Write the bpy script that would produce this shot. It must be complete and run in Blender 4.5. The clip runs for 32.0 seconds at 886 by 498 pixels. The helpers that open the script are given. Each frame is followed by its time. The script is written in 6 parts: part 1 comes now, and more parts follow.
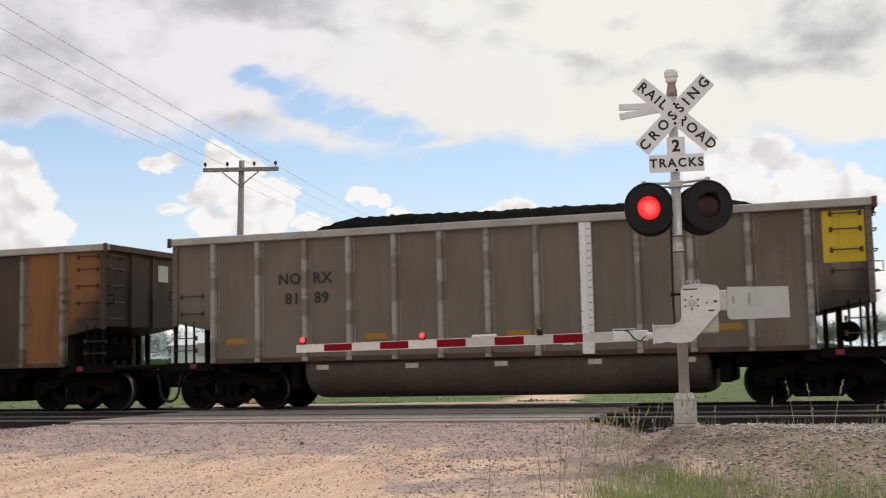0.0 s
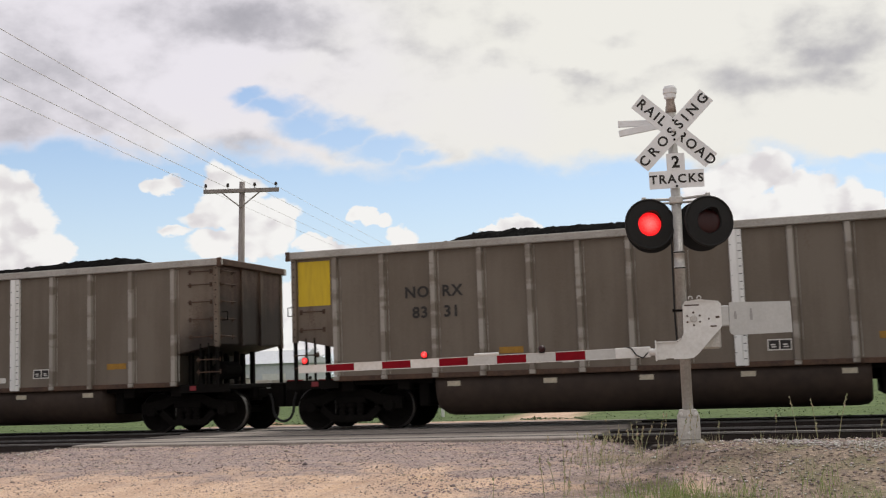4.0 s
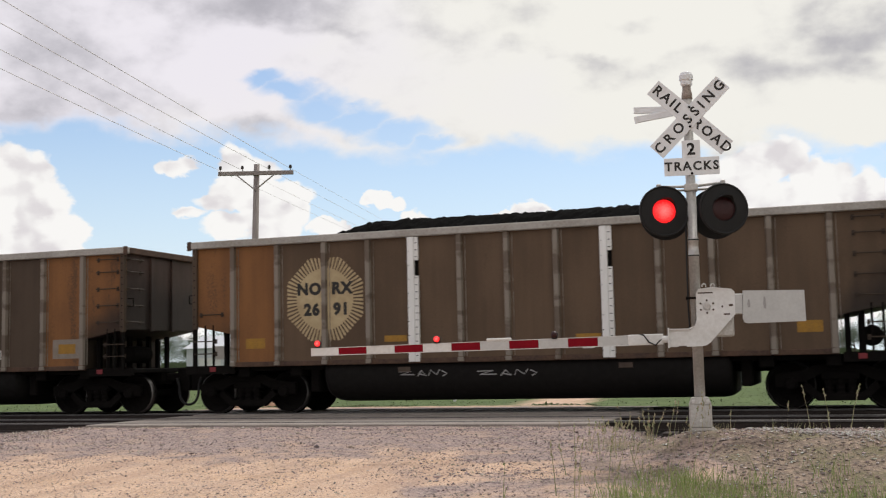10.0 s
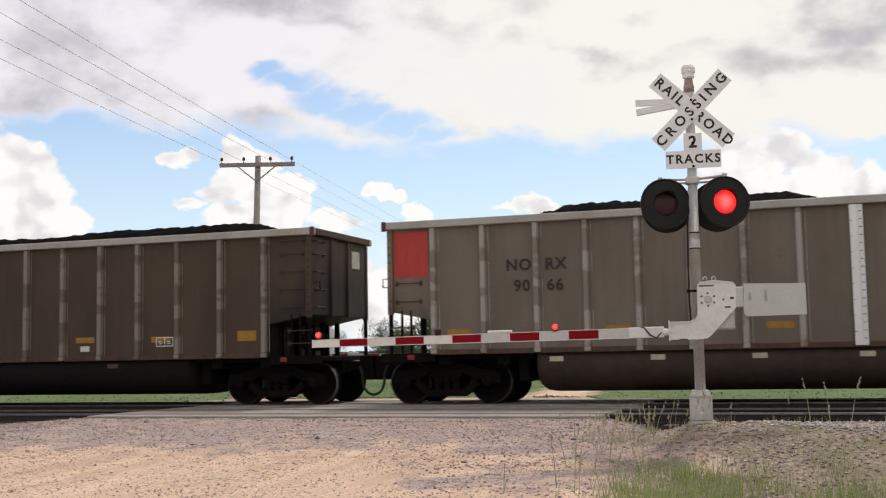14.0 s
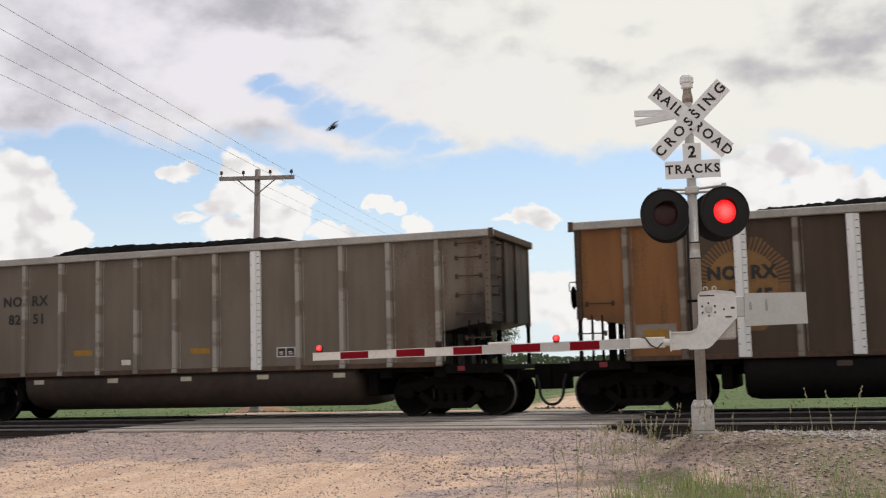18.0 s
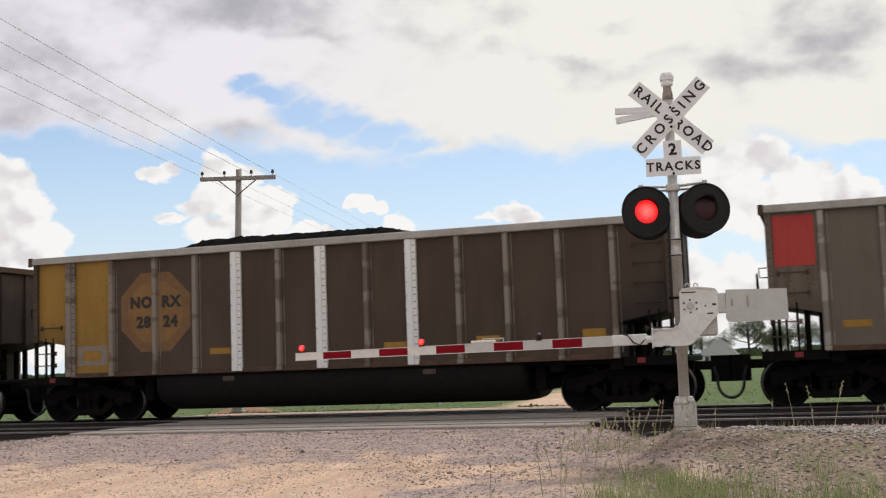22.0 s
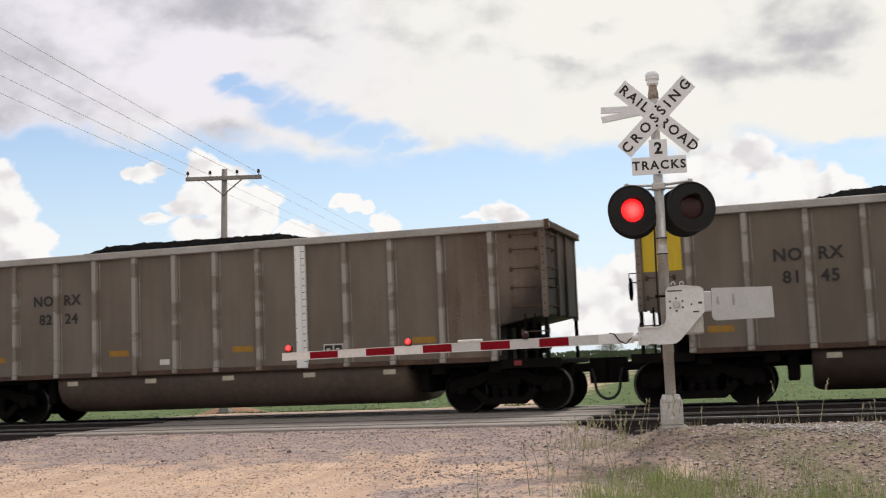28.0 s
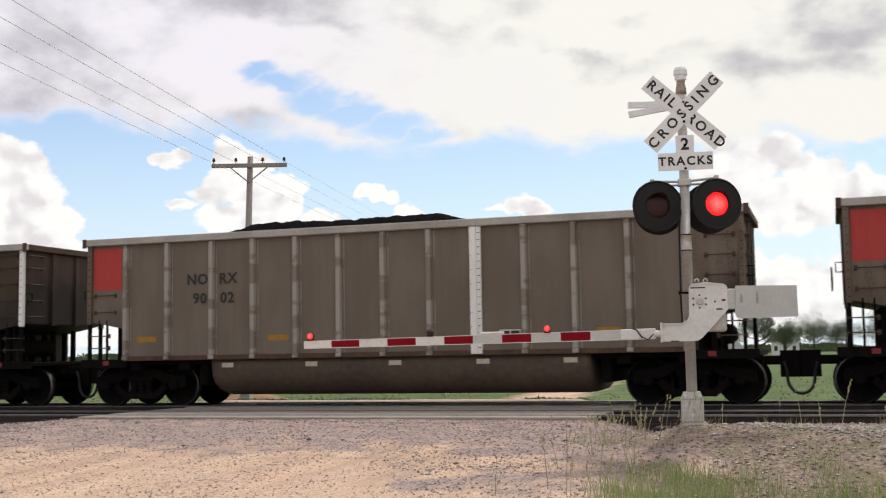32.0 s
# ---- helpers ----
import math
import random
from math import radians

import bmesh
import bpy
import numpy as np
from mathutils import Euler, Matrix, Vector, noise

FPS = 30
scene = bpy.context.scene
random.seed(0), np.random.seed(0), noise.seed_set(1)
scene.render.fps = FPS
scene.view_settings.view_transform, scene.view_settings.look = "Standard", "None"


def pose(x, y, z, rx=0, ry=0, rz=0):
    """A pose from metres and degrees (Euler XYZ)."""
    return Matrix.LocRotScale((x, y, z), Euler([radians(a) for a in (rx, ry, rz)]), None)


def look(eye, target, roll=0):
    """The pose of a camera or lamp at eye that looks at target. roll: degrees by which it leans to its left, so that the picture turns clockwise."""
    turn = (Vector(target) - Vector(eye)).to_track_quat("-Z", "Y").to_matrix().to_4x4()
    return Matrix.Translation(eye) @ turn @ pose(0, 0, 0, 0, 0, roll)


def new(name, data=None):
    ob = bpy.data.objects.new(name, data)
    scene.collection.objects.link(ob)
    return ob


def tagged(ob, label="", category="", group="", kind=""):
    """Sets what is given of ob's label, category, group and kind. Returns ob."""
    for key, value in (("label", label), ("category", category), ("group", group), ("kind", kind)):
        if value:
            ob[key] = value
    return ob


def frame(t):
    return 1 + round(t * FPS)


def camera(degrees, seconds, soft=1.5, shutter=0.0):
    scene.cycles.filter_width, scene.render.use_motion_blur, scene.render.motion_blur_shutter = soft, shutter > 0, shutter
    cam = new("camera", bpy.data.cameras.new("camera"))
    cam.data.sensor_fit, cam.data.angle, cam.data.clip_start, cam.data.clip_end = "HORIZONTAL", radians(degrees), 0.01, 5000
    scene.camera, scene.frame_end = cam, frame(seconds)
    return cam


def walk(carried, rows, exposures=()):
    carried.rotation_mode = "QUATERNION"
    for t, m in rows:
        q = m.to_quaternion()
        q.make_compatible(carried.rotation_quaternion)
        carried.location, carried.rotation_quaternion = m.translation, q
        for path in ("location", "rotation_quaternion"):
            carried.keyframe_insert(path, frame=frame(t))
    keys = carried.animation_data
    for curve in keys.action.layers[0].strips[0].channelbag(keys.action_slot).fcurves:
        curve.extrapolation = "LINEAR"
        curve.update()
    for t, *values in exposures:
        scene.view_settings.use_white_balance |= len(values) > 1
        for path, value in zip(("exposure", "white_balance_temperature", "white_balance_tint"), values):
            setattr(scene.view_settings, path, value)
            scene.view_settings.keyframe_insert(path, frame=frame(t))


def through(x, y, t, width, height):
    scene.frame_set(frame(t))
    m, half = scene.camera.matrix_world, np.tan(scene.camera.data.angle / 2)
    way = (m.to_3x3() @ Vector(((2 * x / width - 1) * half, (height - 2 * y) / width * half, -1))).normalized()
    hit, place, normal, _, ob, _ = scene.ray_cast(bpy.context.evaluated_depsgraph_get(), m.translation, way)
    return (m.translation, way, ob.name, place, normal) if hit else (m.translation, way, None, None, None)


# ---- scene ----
# Plan: x along the tracks, y away from the camera, z up from the rail heads.
EYE = (0.0, 0.0, 1.03)
cam = camera(42.0, 32.0, soft=1.2, shutter=0.05)
walk(cam, [(t, pose(*EYE, 90 + pitch, roll, yaw)) for t, yaw, pitch, roll in (
    (0, 18.18, 5.41, 1.32), (0.5, 18.01, 4.65, 1.26), (1, 17.70, 5.11, 1.58), (1.5, 18.12, 5.37, 1.63), (2, 18.45, 5.55, 1.76),
    (2.5, 18.45, 5.97, 1.78), (3, 18.15, 6.16, 1.67), (3.5, 18.22, 6.32, 1.96), (5.5, 18.59, 6.33, 1.72), (6, 18.53, 6.44, 1.43),
    (6.5, 18.59, 6.31, 1.16), (7, 18.80, 6.20, 1.25), (7.5, 18.77, 6.08, 1.37), (8, 18.71, 5.96, 1.09), (8.5, 18.73, 5.80, 1.46),
    (9, 18.75, 5.72, 1.31), (9.5, 18.88, 5.57, 1.13), (10, 18.90, 5.60, 1.25), (10.5, 18.75, 5.57, 0.95), (11, 18.67, 5.47, 1.29),
    (11.5, 18.54, 5.45, 1.36), (12, 18.41, 5.53, 1.08), (12.5, 18.38, 5.03, 1.28), (13, 18.64, 4.73, 1.28), (13.5, 18.61, 4.87, 1.17),
    (14, 18.94, 5.21, 1.07), (14.5, 19.26, 5.68, 1.14), (16.5, 19.32, 5.97, 1.32), (17, 19.30, 5.85, 1.41), (17.5, 19.24, 5.76, 1.39),
    (18, 18.99, 5.80, 1.50), (18.5, 18.79, 5.83, 1.51), (19, 18.68, 5.76, 1.45), (19.5, 18.68, 5.62, 1.32), (20, 18.68, 5.49, 1.22),
    (20.5, 18.68, 5.36, 1.21), (21, 18.55, 5.38, 1.36), (21.5, 18.34, 5.62, 1.67), (22, 18.15, 5.72, 2.04), (22.5, 18.03, 5.75, 1.87),
    (23, 17.90, 5.89, 1.79), (23.5, 17.79, 6.01, 1.79), (24, 17.84, 6.09, 1.72), (24.5, 18.00, 6.20, 1.52), (25, 18.09, 6.33, 2.08),
    (25.5, 18.05, 6.37, 1.81), (27.5, 17.58, 5.96, 2.21), (28, 17.50, 5.66, 2.28), (28.5, 17.76, 5.43, 1.17), (29, 18.28, 5.10, 1.61),
    (29.5, 18.49, 4.84, 0.26), (30, 18.55, 4.69, 0.76), (30.5, 18.58, 4.69, 0.72), (31, 18.67, 4.82, 0.97), (31.5, 18.72, 5.13, 1.52),
    (32, 18.54, 5.27, 0.96),
)], exposures=[(0.0, -0.05), (2.0, 0.05), (3.0, -0.02), (6.0, -0.18), (8.0, -0.18), (10.0, -0.05), (12.0, 0.04), (14.0, 0.03), (18.0, -0.08), (23.0, -0.06), (25.0, -0.15), (29.0, 0.03), (32.0, 0.05)])

# ---- sky, clouds and sun ----
SUN_EL, SUN_AZ = 58.0, 14.0      # degrees above the horizon; degrees from +y towards +x


def sky_world():
    w = bpy.data.worlds.new("sky")
    scene.world = w
    w.use_nodes = True
    nt = w.node_tree
    nt.nodes.clear()
    N, L = nt.nodes.new, nt.links.new

    def put(sock, v):
        if isinstance(v, bpy.types.NodeSocket):
            L(v, sock)
        else:
            sock.default_value = v

    def op(kind, a, b=0.0, c=0.0, clamp=False):
        n = N("ShaderNodeMath")
        n.operation, n.use_clamp = kind, clamp
        put(n.inputs[0], a), put(n.inputs[1], b), put(n.inputs[2], c)
        return n.outputs[0]

    def vop(kind, a, b):
        n = N("ShaderNodeVectorMath")
        n.operation = kind
        put(n.inputs[0], a), put(n.inputs[1], b)
        return n.outputs["Value"] if kind in ("DOT_PRODUCT", "LENGTH") else n.outputs[0]

    def smooth(v, lo, hi):
        n = N("ShaderNodeMapRange")
        n.interpolation_type = "SMOOTHSTEP"
        put(n.inputs[0], v), put(n.inputs[1], lo), put(n.inputs[2], hi)
        return n.outputs[0]

    def mixc(fac, a, b):
        n = N("ShaderNodeMix")
        n.data_type = "RGBA"
        put(n.inputs[0], fac), put(n.inputs[6], a), put(n.inputs[7], b)
        return n.outputs[2]

    way = N("ShaderNodeTexCoord").outputs["Generated"]
    # a plane before the sky: s to the right, q downwards, as tangents of angles
    m = pose(0, 0, 0, 90 + 5.487, 1.219, 18.676).to_3x3()
    right, up, fwd = m.col[0], m.col[1], -m.col[2]
    ahead = op("MAXIMUM", op("ABSOLUTE", vop("DOT_PRODUCT", way, tuple(fwd))), 0.05)
    s = op("DIVIDE", vop("DOT_PRODUCT", way, tuple(right)), ahead)
    q = op("DIVIDE", vop("DOT_PRODUCT", way, tuple(-up)), ahead)
    comb = N("ShaderNodeCombineXYZ")
    L(s, comb.inputs[0]), L(q, comb.inputs[1])

    def noise_at(vec, scale, detail, rough=0.55):
        n = N("ShaderNodeTexNoise")
        put(n.inputs["Vector"], vec)
        n.inputs["Scale"].default_value, n.inputs["Detail"].default_value = scale, detail
        n.inputs["Roughness"].default_value = rough
        return n.outputs["Fac"]

    flat = N("ShaderNodeVectorMath")
    flat.operation = "MULTIPLY"
    L(way, flat.inputs[0])
    flat.inputs[1].default_value = (1, 1, 1.6)
    # ragged outlines: the plane is bent by coarse and fine turbulence
    def bend(vec, waves):
        for scale, amount in waves:
            n = N("ShaderNodeTexNoise")
            L(flat.outputs[0], n.inputs["Vector"])
            n.inputs["Scale"].default_value, n.inputs["Detail"].default_value = scale, 4.0
            vec = vop("ADD", vec, vop("MULTIPLY", vop("SUBTRACT", n.outputs["Color"], (0.5, 0.5, 0.5)), (amount, amount, 0)))
        return vec

    def cells(vec, scale):
        n = N("ShaderNodeTexVoronoi")
        n.voronoi_dimensions, n.feature = "2D", "SMOOTH_F1"
        put(n.inputs["Vector"], vec)
        n.inputs["Scale"].default_value, n.inputs["Smoothness"].default_value = scale, 0.35
        return n.outputs["Distance"]

    wisp = bend(comb.outputs[0], ((6.0, 0.060), (18.0, 0.035), (50.0, 0.014)))
    plane = bend(comb.outputs[0], ((22.0, 0.022), (70.0, 0.012)))
    billow = noise_at(flat.outputs[0], 7.0, 6.0, 0.55)
    fine = noise_at(flat.outputs[0], 26.0, 6.0, 0.55)
    broad = noise_at(flat.outputs[0], 3.4, 4.0)
    elev = N("ShaderNodeSeparateXYZ")
    L(way, elev.inputs[0])

    def blobs(vec, rows, soft=False):
        best = None
        for x, y, a, b, *k in rows:
            d = vop("MULTIPLY", vop("SUBTRACT", vec, ((x - 784) / 2042, (y - 441) / 2042, 0)), (2042 / a, 2042 / b, 1))
            v = op("SUBTRACT", 1.0, vop("LENGTH", d, (0, 0, 0)))
            if soft:
                v = op("MULTIPLY", smooth(v, -0.35, 0.9), k[0])
            best = v if best is None else op("ADD" if soft else "MAXIMUM", best, v)
        return best if soft else op("MAXIMUM", best, -1.0)

    # the broken upper deck ends low on a ragged edge, sinking to the right, with one long rift in it
    bent = N("ShaderNodeSeparateXYZ")
    L(wisp, bent.inputs[0])
    edge = op("ADD", -0.108, op("MULTIPLY", smooth(s, -0.38, 0.06), 0.029))
    deck = op("DIVIDE", op("SUBTRACT", edge, bent.outputs[1]), 0.020)
    deck = op("ADD", deck, op("MULTIPLY", op("SUBTRACT", fine, 0.5), 1.4))
    rift = blobs(wisp, ((470, 140, 46, 18), (505, 158, 66, 27), (560, 184, 84, 32), (620, 206, 92, 27), (690, 228, 96, 23), (750, 246, 74, 19), (1515, 274, 66, 20), (1575, 262, 60, 22)))
    rift = op("ADD", rift, op("MULTIPLY", op("SUBTRACT", fine, 0.5), 0.5))
    veil = op("MULTIPLY", smooth(deck, -0.3, 0.9), op("SUBTRACT", 1.0, op("MULTIPLY", smooth(rift, -0.10, 0.70), 0.93)))
    # heaped clouds stand below it
    left = blobs(plane, (
        (8, 296, 60, 66), (48, 318, 44, 58), (76, 360, 50, 56), (108, 404, 50, 46), (16, 350, 84, 72), (20, 432, 134, 92), (330, 285, 29, 21), (304, 291, 38, 18),
        (412, 292, 41, 39), (449, 298, 38, 35), (398, 336, 50, 44), (452, 348, 60, 40), (503, 343, 50, 38), (520, 364, 28, 36), (368, 352, 38, 26),
        (328, 372, 46, 13), (470, 392, 76, 38), (584, 402, 54, 14), (400, 396, 62, 30)))
    right_ = blobs(plane, (
        (650, 345, 20, 16), (676, 352, 24, 15), (698, 360, 22, 13), (727, 392, 28, 26), (930, 371, 40, 17), (892, 379, 34, 12), (955, 382, 32, 13),
        (1370, 280, 80, 46), (1326, 308, 64, 54), (1440, 308, 74, 48), (1496, 344, 62, 42), (1400, 360, 180, 66), (1556, 356, 50, 32), (1280, 352, 66, 66)))
    low = blobs(plane, ((560, 540, 260, 80), (1250, 530, 480, 90), (100, 560, 300, 80)))
    heaps = op("MAXIMUM", op("MAXIMUM", left, right_), low)
    c1, c2 = cells(plane, 24.0), cells(plane, 62.0)
    mass = op("ADD", op("MULTIPLY", heaps, 2.0), op("ADD", op("MULTIPLY", op("SUBTRACT", 0.38, c1), 1.0), op("MULTIPLY", op("SUBTRACT", 0.36, c2), 0.60)))
    mass = op("ADD", mass, op("MULTIPLY", op("SUBTRACT", fine, 0.5), 0.7))
    heap = smooth(mass, -0.06, 0.40)
    # undersides: broad soft greys on the deck, rounded relief lit from above on the heaps
    grey = blobs(wisp, ((80, 125, 190, 66, 0.52), (30, 188, 130, 28, 0.40), (430, 8, 190, 62, 0.85), (340, 78, 80, 42, 0.32), (250, 176, 120, 34, 0.26), (440, 222, 84, 27, 0.50),
                        (40, 20, 240, 60, 0.30), (580, 62, 90, 22, 0.32), (800, 40, 90, 24, 0.24), (940, 18, 74, 44, 0.42), (900, 78, 70, 17, 0.32), (1030, 92, 80, 17, 0.38), (1160, 40, 90, 23, 0.44),
                        (1095, 120, 100, 42, 0.46), (1240, 104, 120, 30, 0.38), (1345, 138, 110, 40, 0.44), (1490, 42, 140, 64, 0.50), (1510, 122, 100, 30, 0.40)), True)
    around = smooth(op("ABSOLUTE", s), 0.5, 0.9)
    grey = op("ADD", grey, op("MULTIPLY", around, 0.35))
    relief = op("ADD", op("MULTIPLY", op("SUBTRACT", billow, 0.5), 1.5), op("MULTIPLY", op("SUBTRACT", fine, 0.5), 0.95))
    shade = op("MULTIPLY", smooth(op("ADD", grey, relief), 0.02, 0.95), 0.95)
    lit = vop("ADD", plane, (0.006, -0.012, 0))
    puff = op("ADD", op("MULTIPLY", op("SUBTRACT", c1, cells(lit, 24.0)), 1.3), op("MULTIPLY", op("SUBTRACT", c2, cells(lit, 62.0)), 0.5))
    puff = op("ADD", op("ADD", puff, op("MULTIPLY", smooth(heaps, 0.15, 0.75), 0.26)), op("ADD", op("MULTIPLY", op("SUBTRACT", billow, 0.5), 1.0), op("MULTIPLY", op("SUBTRACT", fine, 0.5), 0.7)))
    white = mixc(smooth(op("ADD", s, op("MULTIPLY", op("SUBTRACT", broad, 0.5), 0.8)), -0.30, 0.10), (0.885, 0.850, 0.905, 1), (0.92, 0.902, 0.845, 1))
    cloud = mixc(shade, white, (0.43, 0.42, 0.462, 1))
    tower = mixc(smooth(puff, 0.0, 0.85), (0.98, 0.965, 0.945, 1), (0.76, 0.725, 0.74, 1))
    sky = N("ShaderNodeTexSky")
    sky.sky_type, sky.sun_disc = "NISHITA", False
    sky.sun_elevation, sky.sun_rotation = radians(SUN_EL), radians(SUN_AZ)
    sky.air_density, sky.dust_density, sky.ozone_density = 1.0, 0.6, 3.0
    blue = N("ShaderNodeVectorMath")
    blue.operation = "SCALE"
    L(sky.outputs[0], blue.inputs[0])
    blue.inputs["Scale"].default_value = 0.135
    pale = mixc(smooth(elev.outputs[2], 0.30, -0.08), blue.outputs[0], (0.80, 0.90, 0.98, 1))
    result = mixc(heap, mixc(veil, pale, cloud), tower)
    bg = N("ShaderNodeBackground")
    L(result, bg.inputs[0])
    bg.inputs[1].default_value = 1.0
    out = N("ShaderNodeOutputWorld")
    L(bg.outputs[0], out.inputs[0])


sky_world()
sun = new("sun", bpy.data.lights.new("sun", "SUN"))
sun.data.energy, sun.data.angle, sun.data.color = 2.4, radians(9.0), (1.0, 0.96, 0.91)
se, sa = radians(SUN_EL), radians(SUN_AZ)
sun.matrix_world = look((math.sin(sa) * math.cos(se) * 60, math.cos(sa) * math.cos(se) * 60, math.sin(se) * 60), (0, 0, 0))


# ---- materials ----
def material(name, base, dark=None, rough=0.7, metal=0.0, scale=6.0, fine=60.0, bump=0.15, streak=False, amount=1.0, emit=None, spec=0.4, per_object=0.0, space="Object"):
    """Paint, metal, stone: base and dark colours mixed by two scales of noise, with relief; streak stretches it downwards."""
    m = bpy.data.materials.new(name)
    m.use_nodes = True
    nt = m.node_tree
    p = nt.nodes["Principled BSDF"]
    N, L = nt.nodes.new, nt.links.new
    co = N("ShaderNodeTexCoord").outputs[space]
    mp = N("ShaderNodeMapping")
    L(co, mp.inputs[0])
    mp.inputs["Scale"].default_value = (1, 1, 0.14) if streak else (1, 1, 1)
    a, b = N("ShaderNodeTexNoise"), N("ShaderNodeTexNoise")
    for n, sc in ((a, scale), (b, fine)):
        L(mp.outputs[0], n.inputs["Vector"])
        n.inputs["Scale"].default_value, n.inputs["Detail"].default_value = sc, 6.0
    if per_object:
        inf = N("ShaderNodeObjectInfo")
        cx = N("ShaderNodeCombineXYZ")
        mul = N("ShaderNodeMath")
        mul.operation = "MULTIPLY"
        mul.inputs[1].default_value = 40.0
        L(inf.outputs["Random"], mul.inputs[0])
        L(mul.outputs[0], cx.inputs[0]), L(mul.outputs[0], cx.inputs[1])
        L(cx.outputs[0], mp.inputs["Location"])
    s1 = N("ShaderNodeMath")
    s1.operation = "MULTIPLY_ADD"
    L(b.outputs["Fac"], s1.inputs[0])
    s1.inputs[1].default_value = 0.45
    s2 = N("ShaderNodeMath")
    s2.operation = "MULTIPLY"
    L(a.outputs["Fac"], s2.inputs[0])
    s2.inputs[1].default_value = 0.55
    L(s2.outputs[0], s1.inputs[2])
    r = N("ShaderNodeMapRange")
    L(s1.outputs[0], r.inputs[0])
    r.inputs[1].default_value, r.inputs[2].default_value = 0.36, 0.64
    r.inputs[4].default_value = amount
    mix = N("ShaderNodeMix")
    mix.data_type = "RGBA"
    L(r.outputs[0], mix.inputs[0])
    mix.inputs[6].default_value = (*base, 1)
    mix.inputs[7].default_value = (*(dark or [c * 0.6 for c in base]), 1)
    L(mix.outputs[2], p.inputs["Base Color"])
    rr = N("ShaderNodeMapRange")
    L(b.outputs["Fac"], rr.inputs[0])
    rr.inputs[3].default_value, rr.inputs[4].default_value = max(0.05, rough - 0.12), min(1.0, rough + 0.12)
    L(rr.outputs[0], p.inputs["Roughness"])
    p.inputs["Metallic"].default_value = metal
    p.inputs["Specular IOR Level"].default_value = spec
    if bump:
        bp = N("ShaderNodeBump")
        bp.inputs["Strength"].default_value, bp.inputs["Distance"].default_value = bump, 0.01
        L(s1.outputs[0], bp.inputs["Height"])
        L(bp.outputs[0], p.inputs["Normal"])
    if emit:
        p.inputs["Emission Color"].default_value = (*emit[:3], 1)
        p.inputs["Emission Strength"].default_value = emit[3]
    return m


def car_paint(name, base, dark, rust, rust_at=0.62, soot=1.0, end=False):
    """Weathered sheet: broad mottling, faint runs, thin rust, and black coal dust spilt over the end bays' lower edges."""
    m = bpy.data.materials.new(name)
    m.use_nodes = True
    nt = m.node_tree
    p = nt.nodes["Principled BSDF"]
    N, L = nt.nodes.new, nt.links.new

    def put(sock, v):
        if isinstance(v, bpy.types.NodeSocket):
            L(v, sock)
        else:
            sock.default_value = v

    def op(kind, a, b=0.0, clamp=False):
        n = N("ShaderNodeMath")
        n.operation, n.use_clamp = kind, clamp
        put(n.inputs[0], a), put(n.inputs[1], b)
        return n.outputs[0]

    def ease(v, lo, hi, top=1.0):
        n = N("ShaderNodeMapRange")
        n.interpolation_type = "SMOOTHSTEP"
        put(n.inputs[0], v), put(n.inputs[1], lo), put(n.inputs[2], hi), put(n.inputs[4], top)
        return n.outputs[0]

    def mixc(f, a, b):
        n = N("ShaderNodeMix")
        n.data_type = "RGBA"
        put(n.inputs[0], f), put(n.inputs[6], a), put(n.inputs[7], b)
        return n.outputs[2]

    co = N("ShaderNodeTexCoord").outputs["Object"]
    shift = op("MULTIPLY", N("ShaderNodeObjectInfo").outputs["Random"], 60.0)
    where = N("ShaderNodeCombineXYZ")
    L(shift, where.inputs[0]), L(shift, where.inputs[1])
    moved = N("ShaderNodeVectorMath")
    moved.operation = "ADD"
    L(co, moved.inputs[0]), L(where.outputs[0], moved.inputs[1])

    def nz(stretch, scale, detail=5.0):
        mp = N("ShaderNodeMapping")
        mp.inputs["Scale"].default_value = stretch
        L(moved.outputs[0], mp.inputs[0])
        n = N("ShaderNodeTexNoise")
        L(mp.outputs[0], n.inputs["Vector"])
        n.inputs["Scale"].default_value, n.inputs["Detail"].default_value = scale, detail
        return n.outputs["Fac"]

    broad, runs, fine = nz((1, 1, 0.45), 1.1), nz((1, 1, 0.05), 7.0, 3.0), nz((1, 1, 1), 26.0)
    f = op("ADD", op("MULTIPLY", broad, 0.62), op("ADD", op("MULTIPLY", runs, 0.22), op("MULTIPLY", fine, 0.16)))
    c = mixc(ease(f, 0.38, 0.62), (*base, 1), (*dark, 1))
    c = mixc(ease(op("ADD", op("MULTIPLY", nz((1, 1, 0.16), 3.2), 0.7), op("MULTIPLY", fine, 0.3)), rust_at, rust_at + 0.14, 0.75), c, (*rust, 1))
    xyz = N("ShaderNodeSeparateXYZ")
    L(co, xyz.inputs[0])
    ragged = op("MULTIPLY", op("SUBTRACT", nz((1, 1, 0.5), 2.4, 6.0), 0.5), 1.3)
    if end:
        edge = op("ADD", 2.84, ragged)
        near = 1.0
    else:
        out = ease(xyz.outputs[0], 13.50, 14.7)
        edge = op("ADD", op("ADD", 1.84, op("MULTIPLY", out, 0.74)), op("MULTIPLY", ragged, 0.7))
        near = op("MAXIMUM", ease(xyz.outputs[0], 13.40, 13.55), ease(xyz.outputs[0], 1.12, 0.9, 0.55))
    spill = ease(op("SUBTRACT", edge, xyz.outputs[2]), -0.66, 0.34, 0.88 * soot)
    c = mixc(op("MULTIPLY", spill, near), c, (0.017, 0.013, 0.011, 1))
    L(c, p.inputs["Base Color"])
    r = N("ShaderNodeMapRange")
